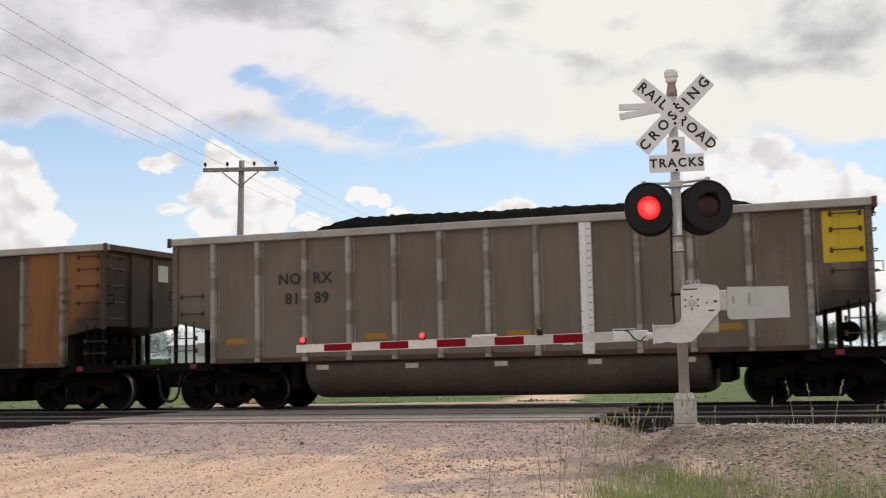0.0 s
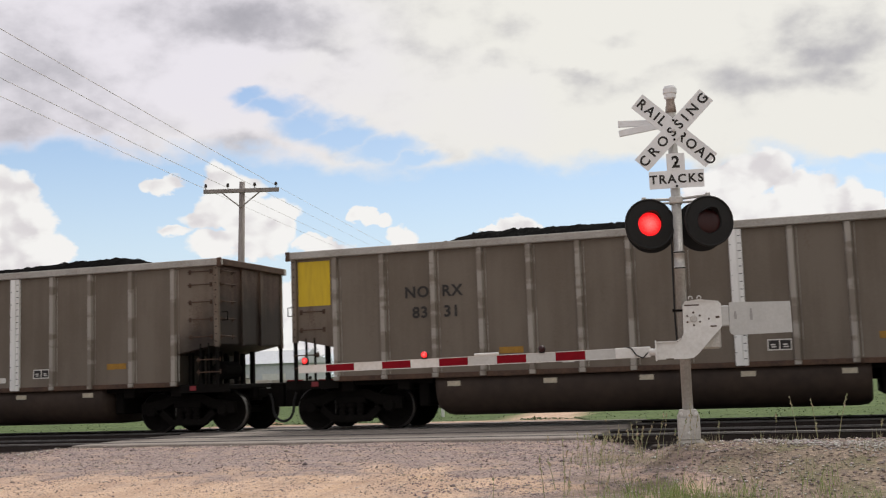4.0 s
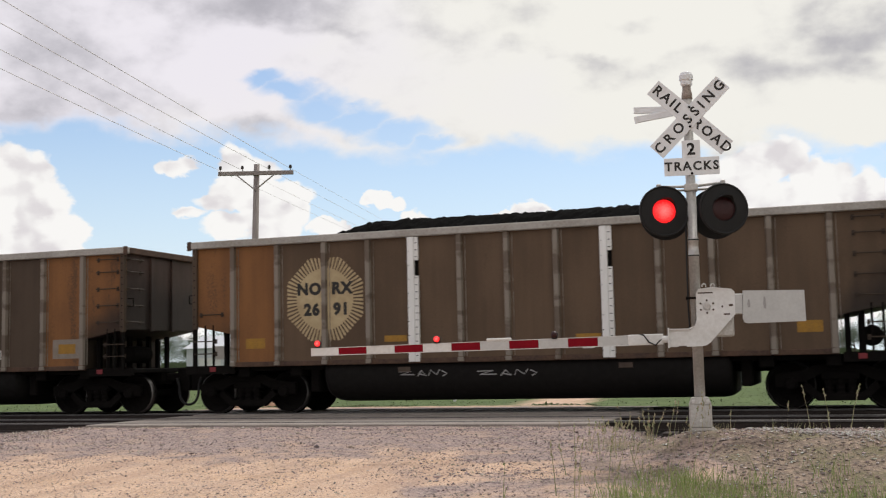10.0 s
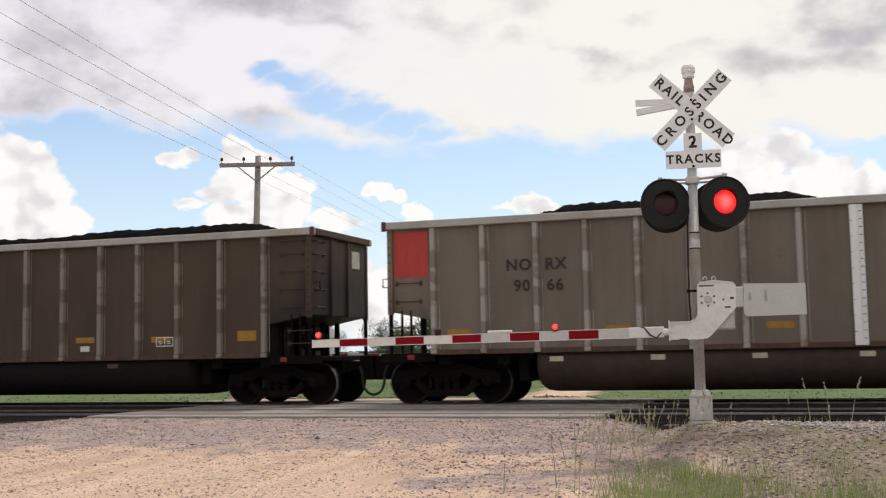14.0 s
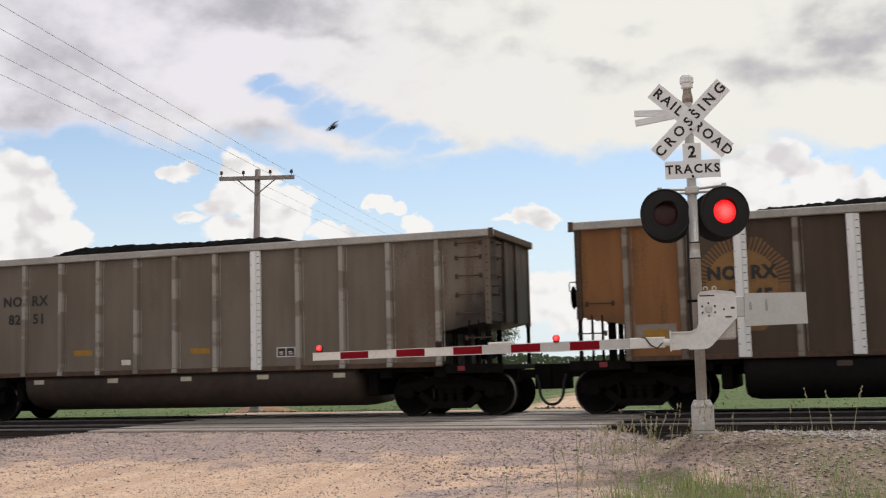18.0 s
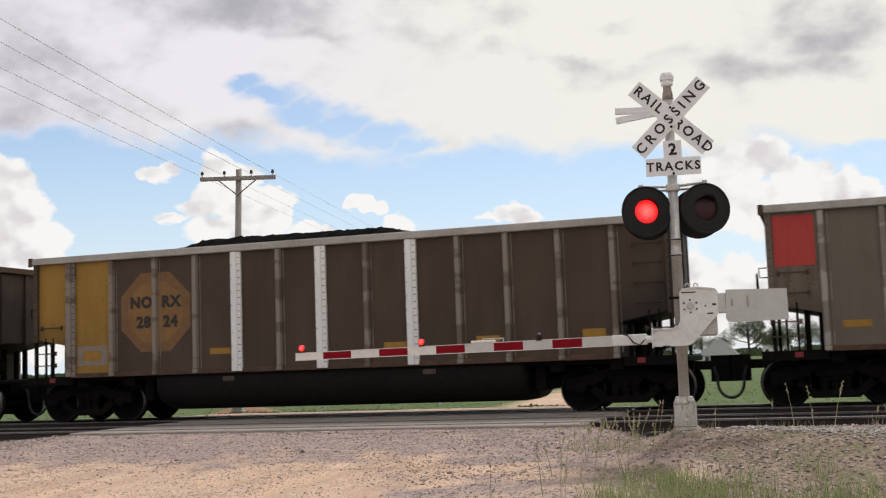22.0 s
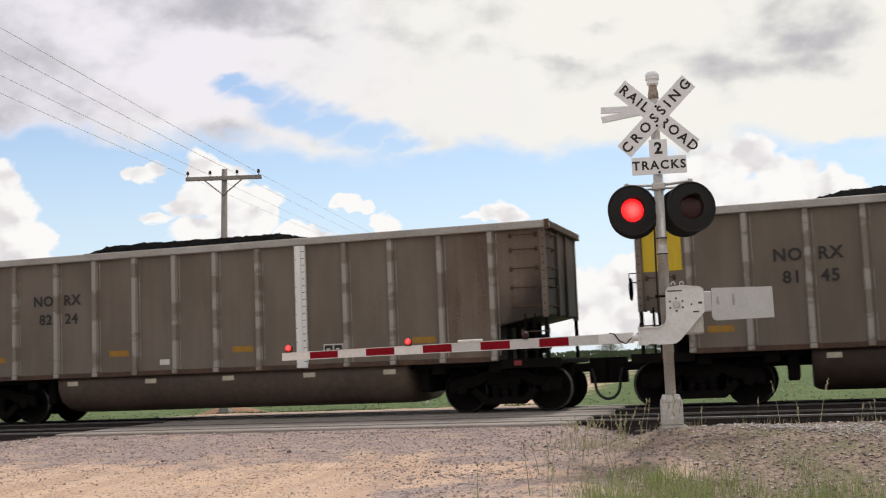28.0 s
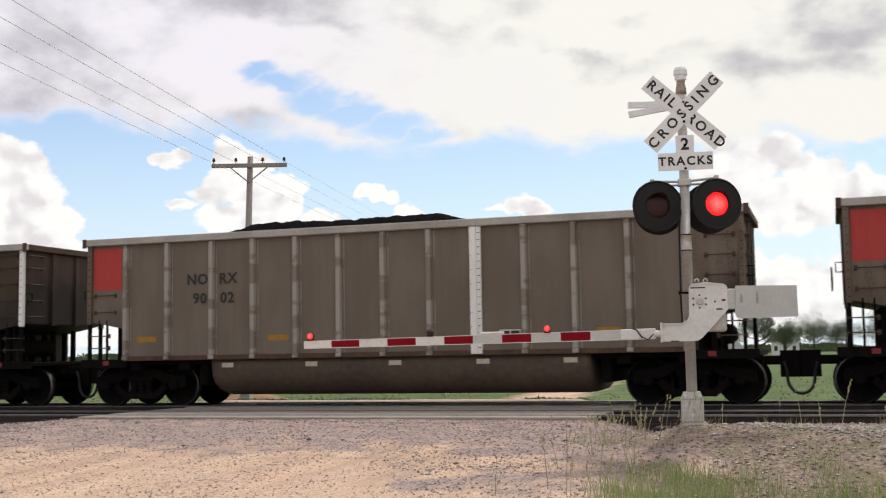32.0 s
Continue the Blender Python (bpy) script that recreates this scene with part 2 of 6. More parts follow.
    L(broad, r.inputs[0])
    r.inputs[3].default_value, r.inputs[4].default_value = 0.58, 0.80
    L(r.outputs[0], p.inputs["Roughness"])
    p.inputs["Specular IOR Level"].default_value = 0.35
    bp = N("ShaderNodeBump")
    bp.inputs["Strength"].default_value, bp.inputs["Distance"].default_value = 0.06, 0.02
    L(broad, bp.inputs["Height"])
    L(bp.outputs[0], p.inputs["Normal"])
    return m


def rib_paint(name, pale, worn, share):
    """Worn posts: the pale galvanised face shows in broken lengths between stained ones."""
    m = bpy.data.materials.new(name)
    m.use_nodes = True
    nt = m.node_tree
    p = nt.nodes["Principled BSDF"]
    N, L = nt.nodes.new, nt.links.new
    co, info, sep, cmb = N("ShaderNodeTexCoord"), N("ShaderNodeObjectInfo"), N("ShaderNodeSeparateXYZ"), N("ShaderNodeCombineXYZ")
    L(co.outputs["Object"], sep.inputs[0])
    mul = N("ShaderNodeMath")
    mul.operation = "MULTIPLY"
    L(info.outputs["Random"], mul.inputs[0])
    mul.inputs[1].default_value = 300.0
    L(mul.outputs[0], cmb.inputs[0]), L(sep.outputs[2], cmb.inputs[2])
    a, b = N("ShaderNodeTexNoise"), N("ShaderNodeTexNoise")
    L(cmb.outputs[0], a.inputs["Vector"]), L(co.outputs["Object"], b.inputs["Vector"])
    a.inputs["Scale"].default_value, a.inputs["Detail"].default_value = 1.9, 3.0
    b.inputs["Scale"].default_value, b.inputs["Detail"].default_value = 6.0, 4.0
    add = N("ShaderNodeMath")
    add.operation = "MULTIPLY_ADD"
    L(b.outputs["Fac"], add.inputs[0])
    add.inputs[1].default_value = 0.22
    L(a.outputs["Fac"], add.inputs[2])
    r = N("ShaderNodeMapRange")
    r.interpolation_type = "SMOOTHSTEP"
    L(add.outputs[0], r.inputs[0])
    r.inputs[1].default_value, r.inputs[2].default_value = share, share + 0.07
    mix = N("ShaderNodeMix")
    mix.data_type = "RGBA"
    L(r.outputs[0], mix.inputs[0])
    mix.inputs[6].default_value, mix.inputs[7].default_value = (*pale, 1), (*worn, 1)
    L(mix.outputs[2], p.inputs["Base Color"])
    p.inputs["Roughness"].default_value = 0.62
    return m


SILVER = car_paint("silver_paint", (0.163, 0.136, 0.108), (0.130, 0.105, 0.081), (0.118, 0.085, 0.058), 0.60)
SILVER_RIB = rib_paint("silver_rib_paint", (0.315, 0.288, 0.253), (0.188, 0.159, 0.129), 0.59)
CHORD = material("chord_metal", (0.42, 0.40, 0.37), (0.27, 0.25, 0.22), 0.55, scale=1.5, fine=25, bump=0.08, per_object=1)
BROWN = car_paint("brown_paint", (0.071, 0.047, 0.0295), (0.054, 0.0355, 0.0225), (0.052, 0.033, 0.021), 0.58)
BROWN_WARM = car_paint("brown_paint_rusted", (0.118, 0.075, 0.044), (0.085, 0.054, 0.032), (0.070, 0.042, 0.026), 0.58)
BROWN_RIB = rib_paint("brown_rib_paint", (0.215, 0.184, 0.150), (0.118, 0.089, 0.065), 0.61)
WHITE_RIB = material("white_post_paint", (0.84, 0.84, 0.83), (0.72, 0.72, 0.70), 0.5, scale=2.0, fine=20, bump=0.05, streak=True)
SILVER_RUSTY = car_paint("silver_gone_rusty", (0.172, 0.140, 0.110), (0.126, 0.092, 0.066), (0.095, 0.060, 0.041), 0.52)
TUB_RUSTY = material("tub_rusty", (0.052, 0.034, 0.024), (0.030, 0.020, 0.015), 0.7, scale=0.7, fine=5, bump=0.06, per_object=1)
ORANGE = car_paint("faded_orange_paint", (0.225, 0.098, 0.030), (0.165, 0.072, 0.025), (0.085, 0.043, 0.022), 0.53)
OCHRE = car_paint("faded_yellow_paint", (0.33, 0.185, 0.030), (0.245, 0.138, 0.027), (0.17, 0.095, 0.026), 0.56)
EMBLEM = material("emblem_orange", (0.205, 0.105, 0.035), (0.145, 0.076, 0.031), 0.65, scale=1.5, fine=9, bump=0.0)
EMBLEM_DISC = material("emblem_orange_disc", (0.245, 0.130, 0.036), (0.18, 0.092, 0.032), 0.65, scale=1.5, fine=9, bump=0.0)
EMBLEM_PALE = material("emblem_pale", (0.30, 0.20, 0.085), (0.21, 0.135, 0.06), 0.65, scale=1.5, fine=9, bump=0.0)
EMBLEM_PALE_DISC = material("emblem_pale_disc", (0.40, 0.285, 0.13), (0.28, 0.185, 0.075), 0.65, scale=1.5, fine=9, bump=0.0)
EMBLEM_CREAM = material("emblem_cream", (0.50, 0.40, 0.235), (0.37, 0.28, 0.155), 0.65, scale=1.5, fine=9, bump=0.0)
YELLOW = material("yellow_patch", (0.62, 0.44, 0.015), (0.48, 0.33, 0.02), 0.6, scale=2.0, fine=15, bump=0.03, streak=True)
RED = material("red_patch", (0.44, 0.042, 0.034), (0.36, 0.034, 0.028), 0.6, scale=2.0, fine=15, bump=0.03, streak=True)
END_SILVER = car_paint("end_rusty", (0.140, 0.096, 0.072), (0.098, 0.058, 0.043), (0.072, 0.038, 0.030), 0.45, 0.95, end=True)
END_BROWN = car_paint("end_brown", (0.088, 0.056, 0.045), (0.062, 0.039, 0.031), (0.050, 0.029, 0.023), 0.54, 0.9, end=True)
STENCIL = material("stencil_yellow", (0.36, 0.19, 0.022), (0.24, 0.13, 0.025), 0.7, scale=6.0, fine=30, bump=0.0)
GREYPATCH = material("touch_up_grey", (0.25, 0.215, 0.18), (0.20, 0.165, 0.13), 0.7, scale=6.0, fine=30, bump=0.0)
TUB_TAN = material("tub_tan", (0.098, 0.070, 0.051), (0.058, 0.040, 0.030), 0.68, scale=0.8, fine=8, bump=0.05, per_object=1)
TUB_BLACK = material("tub_black", (0.0105, 0.009, 0.0083), (0.007, 0.006, 0.0056), 0.8, scale=0.8, fine=8, bump=0.05, per_object=1, spec=0.18)
GRIME = material("truck_grime", (0.0095, 0.0083, 0.0076), (0.0055, 0.0048, 0.0044), 0.95, scale=5, fine=40, bump=0.25, spec=0.06)
TREAD = material("wheel_tread_steel", (0.16, 0.155, 0.15), (0.10, 0.096, 0.093), 0.45, metal=1.0, scale=4, fine=30, bump=0.02)
COAL = material("coal", (0.006, 0.0056, 0.0054), (0.003, 0.003, 0.003), 1.0, scale=9, fine=40, bump=0.8, spec=0.02)
LETTER = material("letter_black", (0.018, 0.017, 0.016), (0.03, 0.027, 0.024), 0.65, scale=8, fine=40, bump=0.0)
PLATE_WHITE = material("plate_white", (0.68, 0.67, 0.63), (0.5, 0.48, 0.44), 0.6, scale=8, fine=40, bump=0.0)
REFLECT = material("reflector_strip", (0.60, 0.55, 0.43), (0.42, 0.37, 0.28), 0.4, scale=8, fine=40, bump=0.0)
REFLECT_RED = material("red_reflector", (0.20, 0.012, 0.018), (0.14, 0.01, 0.014), 0.4, scale=8, fine=40, bump=0.0)
SPRAY = material("spray_white", (0.68, 0.68, 0.70), (0.52, 0.52, 0.53), 0.6, scale=8, fine=40, bump=0.0)
SPRAY_BLUE = material("spray_pale_blue", (0.44, 0.54, 0.62), (0.34, 0.42, 0.5), 0.6, scale=5, fine=30, bump=0.0)
SPRAY_GREY = material("spray_grey", (0.36, 0.355, 0.35), (0.27, 0.26, 0.25), 0.6, scale=5, fine=30, bump=0.0)
SPRAY_PINK = material("spray_pink", (0.30, 0.15, 0.17), (0.22, 0.11, 0.13), 0.6, scale=5, fine=30, bump=0.0)
SPRAY_DARK = material("spray_dark", (0.035, 0.03, 0.035), (0.06, 0.05, 0.05), 0.6, scale=5, fine=30, bump=0.0)
RUST = material("rusty_brown", (0.10, 0.055, 0.034), (0.05, 0.03, 0.022), 0.8, scale=3, fine=22, bump=0.15)
ALUMINIUM = material("mast_aluminium", (0.56, 0.545, 0.52), (0.38, 0.36, 0.335), 0.45, metal=0.3, scale=3, fine=40, bump=0.06)
GATE_WHITE = material("gate_white_paint", (0.72, 0.72, 0.71), (0.58, 0.57, 0.55), 0.5, scale=3, fine=22, bump=0.06)
NECK = material("stained_neck", (0.40, 0.35, 0.31), (0.20, 0.15, 0.12), 0.6, scale=14, fine=50, bump=0.05)
MARK = material("faded_mark", (0.27, 0.26, 0.255), (0.36, 0.35, 0.345), 0.6, scale=20, fine=60, bump=0.0)
GATE_GREY = material("gate_grey_sheeting", (0.52, 0.52, 0.51), (0.45, 0.45, 0.44), 0.45, scale=6, fine=30, bump=0.03)
GATE_RED = material("gate_red_sheeting", (0.215, 0.004, 0.012), (0.17, 0.003, 0.010), 0.6, scale=6, fine=30, bump=0.03, spec=0.1)
SIGN_WHITE = material("sign_white", (0.79, 0.80, 0.82), (0.71, 0.72, 0.73), 0.45, scale=4, fine=30, bump=0.02)
DISC_BLACK = material("disc_black", (0.007, 0.007, 0.0075), (0.011, 0.010, 0.010), 0.75, scale=8, fine=40, bump=0.1)
LAMP_OFF = material("lamp_dark", (0.032, 0.002, 0.003), (0.018, 0.0015, 0.002), 0.5, scale=60, fine=120, bump=0.4)
STEEL_DARK = material("rail_side_rust", (0.030, 0.020, 0.016), (0.018, 0.013, 0.011), 0.75, scale=4, fine=40, bump=0.15)
RAIL_TOP = material("rail_head_polished", (0.17, 0.16, 0.155), (0.10, 0.094, 0.09), 0.62, metal=0.7, scale=4, fine=30, bump=0.02)
TIMBER = material("creosoted_timber", (0.046, 0.034, 0.028), (0.024, 0.018, 0.016), 0.85, scale=4, fine=30, bump=0.4, per_object=1)
PANEL = material("crossing_concrete", (0.30, 0.262, 0.232), (0.20, 0.172, 0.152), 0.85, scale=2, fine=30, bump=0.3, per_object=1)
POLE_WOOD = material("weathered_pole_wood", (0.33, 0.295, 0.28), (0.22, 0.19, 0.178), 0.85, scale=3, fine=18, bump=0.3, streak=True)
WIRE = material("wire", (0.82, 0.80, 0.82), (0.72, 0.70, 0.73), 0.6, bump=0.0)
INSULATOR = material("insulator_brown", (0.035, 0.022, 0.018), (0.02, 0.014, 0.012), 0.25, bump=0.0)
DIRT = material("mound_dirt", (0.34, 0.20, 0.12), (0.22, 0.125, 0.078), 0.95, scale=2, fine=14, bump=0.4)
BARK = material("bark", (0.085, 0.066, 0.05), (0.045, 0.035, 0.028), 0.9, scale=5, fine=30, bump=0.4)
HOUSE_WHITE = material("clapboard_white", (0.66, 0.66, 0.64), (0.55, 0.55, 0.53), 0.7, scale=3, fine=20, bump=0.1)
ROOF_GREY = material("roof_grey_green", (0.20, 0.215, 0.20), (0.15, 0.16, 0.15), 0.8, scale=3, fine=20, bump=0.2)
PANE = material("window_glass", (0.05, 0.06, 0.07), (0.03, 0.035, 0.04), 0.1, bump=0.0)
SHED_METAL = material("shed_metal", (0.55, 0.57, 0.60), (0.45, 0.47, 0.5), 0.5, scale=3, fine=20, bump=0.1)
RUBBER = material("air_hose_rubber", (0.012, 0.012, 0.012), (0.02, 0.02, 0.02), 0.6, bump=0.1)
CONCRETE = material("foundation_concrete", (0.40, 0.37, 0.33), (0.28, 0.26, 0.23), 0.85, scale=8, fine=50, bump=0.3)


def lamp_material(name, strength):
    """A lit red lens: pale hot centre, deep red rim, broken by small prisms."""
    m = bpy.data.materials.new(name)
    m.use_nodes = True
    nt = m.node_tree
    p = nt.nodes["Principled BSDF"]
    N, L = nt.nodes.new, nt.links.new
    co, vo, ramp = N("ShaderNodeTexCoord"), N("ShaderNodeTexVoronoi"), N("ShaderNodeValToRGB")
    off, size, add = N("ShaderNodeVectorMath"), N("ShaderNodeVectorMath"), N("ShaderNodeMath")
    off.operation, size.operation, add.operation = "MULTIPLY_ADD", "LENGTH", "MULTIPLY_ADD"
    L(co.outputs["Generated"], off.inputs[0])
    off.inputs[1].default_value, off.inputs[2].default_value = (2, 0, 2), (-1, 0, -1)
    L(off.outputs[0], size.inputs[0])
    L(co.outputs["Object"], vo.inputs["Vector"])
    vo.inputs["Scale"].default_value = 55.0
    L(vo.outputs["Distance"], add.inputs[0])
    add.inputs[1].default_value = 0.35
    L(size.outputs["Value"], add.inputs[2])
    els = ramp.color_ramp.elements
    els[0].position, els[0].color = 0.15, (1.0, 0.17, 0.16, 1)
    els[1].position, els[1].color = 1.15, (0.80, 0.012, 0.015, 1)
    els.new(0.65).color = (1.0, 0.075, 0.07, 1)
    L(add.outputs[0], ramp.inputs[0])
    L(ramp.outputs[0], p.inputs["Emission Color"])
    p.inputs["Base Color"].default_value = (0.4, 0.01, 0.01, 1)
    p.inputs["Emission Strength"].default_value = strength
    return m


LAMP_ON = lamp_material("lamp_lit", 1.35)


def island_material(name, colours, rough=0.9, through=0.0):
    """For joined small pieces: each island picks its colour along a ramp."""
    m = bpy.data.materials.new(name)
    m.use_nodes = True
    nt = m.node_tree
    p = nt.nodes["Principled BSDF"]
    geo, ramp = nt.nodes.new("ShaderNodeNewGeometry"), nt.nodes.new("ShaderNodeValToRGB")
    els = ramp.color_ramp.elements
    while len(els) < len(colours):
        els.new(0.5)
    for k, c in enumerate(colours):
        els[k].position, els[k].color = k / (len(colours) - 1), (*c, 1)
    nt.links.new(geo.outputs["Random Per Island"], ramp.inputs[0])
    nz, mx = nt.nodes.new("ShaderNodeTexNoise"), nt.nodes.new("ShaderNodeMix")
    nz.inputs["Scale"].default_value = 45.0
    mx.data_type, mx.blend_type = "RGBA", "MULTIPLY"
    mx.inputs[0].default_value = 0.5
    nt.links.new(ramp.outputs[0], mx.inputs[6])
    nt.links.new(nz.outputs["Color"], mx.inputs[7])
    nt.links.new(mx.outputs[2], p.inputs["Base Color"])
    p.inputs["Roughness"].default_value = rough
    p.inputs["Specular IOR Level"].default_value = 0.25
    if through:
        thin, both, out = nt.nodes.new("ShaderNodeBsdfTranslucent"), nt.nodes.new("ShaderNodeMixShader"), nt.nodes["Material Output"]
        nt.links.new(mx.outputs[2], thin.inputs[0])
        both.inputs[0].default_value = through
        nt.links.new(p.outputs[0], both.inputs[1]), nt.links.new(thin.outputs[0], both.inputs[2])
        nt.links.new(both.outputs[0], out.inputs[0])
    return m


GRAVEL = island_material("gravel_stones", ((0.31, 0.245, 0.235), (0.19, 0.150, 0.155), (0.43, 0.33, 0.27), (0.58, 0.50, 0.44), (0.24, 0.190, 0.192), (0.38, 0.30, 0.27), (0.28, 0.222, 0.215), (0.15, 0.12, 0.125)))
VERGE = island_material("verge_stones", ((0.31, 0.248, 0.213), (0.165, 0.132, 0.124), (0.43, 0.347, 0.288), (0.72, 0.67, 0.61), (0.23, 0.186, 0.169), (0.385, 0.303, 0.243), (0.285, 0.228, 0.202), (0.14, 0.115, 0.108)))
PALE_STONE = island_material("pale_pebbles", ((0.50, 0.47, 0.43), (0.36, 0.32, 0.29), (0.62, 0.59, 0.55), (0.26, 0.22, 0.20)))
COALDUST = island_material("dusty_ballast", ((0.032, 0.027, 0.026), (0.018, 0.016, 0.015), (0.048, 0.041, 0.038), (0.026, 0.022, 0.021)))
GRASS = island_material("grass_blades", ((0.24, 0.33, 0.10), (0.31, 0.39, 0.14), (0.42, 0.44, 0.22), (0.21, 0.285, 0.09)), 0.7, through=0.45)
DRYGRASS = island_material("dry_weeds", ((0.46, 0.41, 0.26), (0.58, 0.51, 0.35), (0.30, 0.32, 0.17), (0.52, 0.46, 0.29)), 0.8, through=0.3)
LEAF = island_material("tree_leaves", ((0.075, 0.105, 0.052), (0.10, 0.135, 0.068), (0.085, 0.115, 0.060), (0.115, 0.15, 0.08)), 0.75, through=0.3)
CROP = island_material("crop_leaves", ((0.088, 0.118, 0.048), (0.105, 0.138, 0.058), (0.095, 0.125, 0.052), (0.115, 0.148, 0.066)), 0.75, through=0.4)


# ---- mesh helpers ----
def mesh_of(name, verts, faces, mats, idx=None, smooth=False):
    me = bpy.data.meshes.new(name)
    me.from_pydata([tuple(v) for v in verts], [], faces)
    for mt in (mats if isinstance(mats, (list, tuple)) else [mats]):
        me.materials.append(mt)
    if idx is not None:
        me.polygons.foreach_set("material_index", idx)
    if smooth:
        me.polygons.foreach_set("use_smooth", [True] * len(me.polygons))
    me.update()
    return me


class Build:
    """Collects boxes, prisms, tubes and lathes into one mesh."""

    def __init__(self):
        self.v, self.f, self.i = [], [], []

    def add(self, verts, faces, mi=0):
        n = len(self.v)
        self.v += [tuple(v) for v in verts]
        self.f += [tuple(a + n for a in f) for f in faces]
        self.i += [mi] * len(faces)
        return self

    def box(self, x0, x1, y0, y1, z0, z1, mi=0, bevel=0.0):
        if bevel:
            b = min(bevel, (x1 - x0) * 0.45, (y1 - y0) * 0.45, (z1 - z0) * 0.45)
            bm = bmesh.new()
            bmesh.ops.create_cube(bm, size=1.0, matrix=Matrix.LocRotScale(((x0 + x1) / 2, (y0 + y1) / 2, (z0 + z1) / 2), None, (x1 - x0, y1 - y0, z1 - z0)))
            bmesh.ops.bevel(bm, geom=bm.edges[:], offset=b, segments=1, affect="EDGES")
            bm.verts.index_update()
            self.add([v.co[:] for v in bm.verts], [[v.index for v in f.verts] for f in bm.faces], mi)
            bm.free()
            return self
        v = [(x, y, z) for x in (x0, x1) for y in (y0, y1) for z in (z0, z1)]
        return self.add(v, [(0, 1, 3, 2), (4, 6, 7, 5), (0, 4, 5, 1), (2, 3, 7, 6), (0, 2, 6, 4), (1, 5, 7, 3)], mi)

    def prism(self, poly, axis, a, b, mi=0):
        """poly: points in the plane across the axis ('x': (y, z), 'y': (x, z), 'z': (x, y)), from a to b along it."""
        put = {"x": lambda p, t: (t, p[0], p[1]), "y": lambda p, t: (p[0], t, p[1]), "z": lambda p, t: (p[0], p[1], t)}[axis]
        n = len(poly)
        v = [put(p, a) for p in poly] + [put(p, b) for p in poly]
        f = [tuple(range(n))[::-1], tuple(range(n, 2 * n))] + [(k, (k + 1) % n, n + (k + 1) % n, n + k) for k in range(n)]
        return self.add(v, f, mi)

    def tube(self, path, r, seg=8, mi=0, taper=None):
        path = [Vector(p) for p in path]
        rings = []
        for k, p in enumerate(path):
            d = (path[min(k + 1, len(path) - 1)] - path[max(k - 1, 0)]).normalized()
            a = d.orthogonal().normalized()
            b = d.cross(a)
            rr = r if taper is None else r + (taper - r) * k / (len(path) - 1)
            rings.append([p + (a * math.cos(t) + b * math.sin(t)) * rr for t in (2 * math.pi * j / seg for j in range(seg))])
        # keep neighbouring rings aligned
        for k in range(1, len(rings)):
            best = min(range(seg), key=lambda o: sum((rings[k][(j + o) % seg] - path[k] - rings[k - 1][j] + path[k - 1]).length for j in range(0, seg, 2)))
            rings[k] = rings[k][best:] + rings[k][:best]
        v = [p for ring in rings for p in ring]
        f = [(k * seg + j, k * seg + (j + 1) % seg, (k + 1) * seg + (j + 1) % seg, (k + 1) * seg + j) for k in range(len(path) - 1) for j in range(seg)]
        f += [tuple(range(seg))[::-1], tuple((len(path) - 1) * seg + j for j in range(seg))]
        return self.add(v, f, mi)

    def lathe(self, prof, seg=24, axis="z", at=(0, 0, 0), mi=0):
        """prof: (radius, height) along the axis, closed at both ends by fans."""
        v, f = [], []
        for r, h in prof:
            for j in range(seg):
                t = 2 * math.pi * j / seg
                a, b = r * math.cos(t), r * math.sin(t)
                p = {"z": (a, b, h), "y": (a, h, b), "x": (h, a, b)}[axis]
                v.append((p[0] + at[0], p[1] + at[1], p[2] + at[2]))
        for k in range(len(prof) - 1):
            f += [(k * seg + j, k * seg + (j + 1) % seg, (k + 1) * seg + (j + 1) % seg, (k + 1) * seg + j) for j in range(seg)]
        f += [tuple(range(seg))[::-1], tuple((len(prof) - 1) * seg + j for j in range(seg))]
        return self.add(v, f, mi)

    def moved(self, m):
        self.v = [tuple(m @ Vector(v)) for v in self.v]
        return self

    def mesh(self, name, mats, smooth=False):
        me = mesh_of(name, self.v, self.f, mats, self.i, smooth)
        bm = bmesh.new()
        bm.from_mesh(me)
        bmesh.ops.recalc_face_normals(bm, faces=bm.faces)
        bm.to_mesh(me)
        bm.free()
        return me


def part(name, me, parent, label="", m=None):
    """Links a mesh (shared between alike pieces) as one object under a thing or a part."""
    ob = new(name, me)
    ob.parent = parent
    if m is not None:
        ob.matrix_basis = m
    if label:
        ob["label"] = label
    return ob


def empty(name, m, label, category, group=""):
    ob = new(name)
    ob.empty_display_size = 0.2
    ob.matrix_basis = m
    return tagged(ob, label, category, group)


TEXTS = {}


def text_mesh(body, height, mat, bold=0.0, spacing=1.0, align="CENTER"):
    key = (body, height, mat.name, bold, spacing, align)
    if key not in TEXTS:
        cu = bpy.data.curves.new("lettering", "FONT")
        cu.body, cu.size, cu.align_x, cu.align_y = body, height / 0.70, align, "CENTER"
        cu.extrude, cu.offset, cu.space_character, cu.resolution_u = 0.002, bold, spacing, 3
        ob = bpy.data.objects.new("lettering", cu)
        scene.collection.objects.link(ob)
        me = bpy.data.meshes.new_from_object(ob.evaluated_get(bpy.context.evaluated_depsgraph_get()))
        me.materials.clear()
        me.materials.append(mat)
        bpy.data.objects.remove(ob)
        TEXTS[key] = me
    return TEXTS[key]


FRONT = pose(0, 0, 0, 90, 0, 0)      # stands lettering up, facing -y


# ---- ground, road, field ----
def road_x(y):
    """The road's middle: it slants over the tracks and runs on as a narrower farm track."""
    return -6.0 - 0.21 * (y - 14.0) if y < 20 else -7.26 - 0.29 * (y - 20.0) if y < 26 else -9.0 - 0.12 * (y - 26.0)


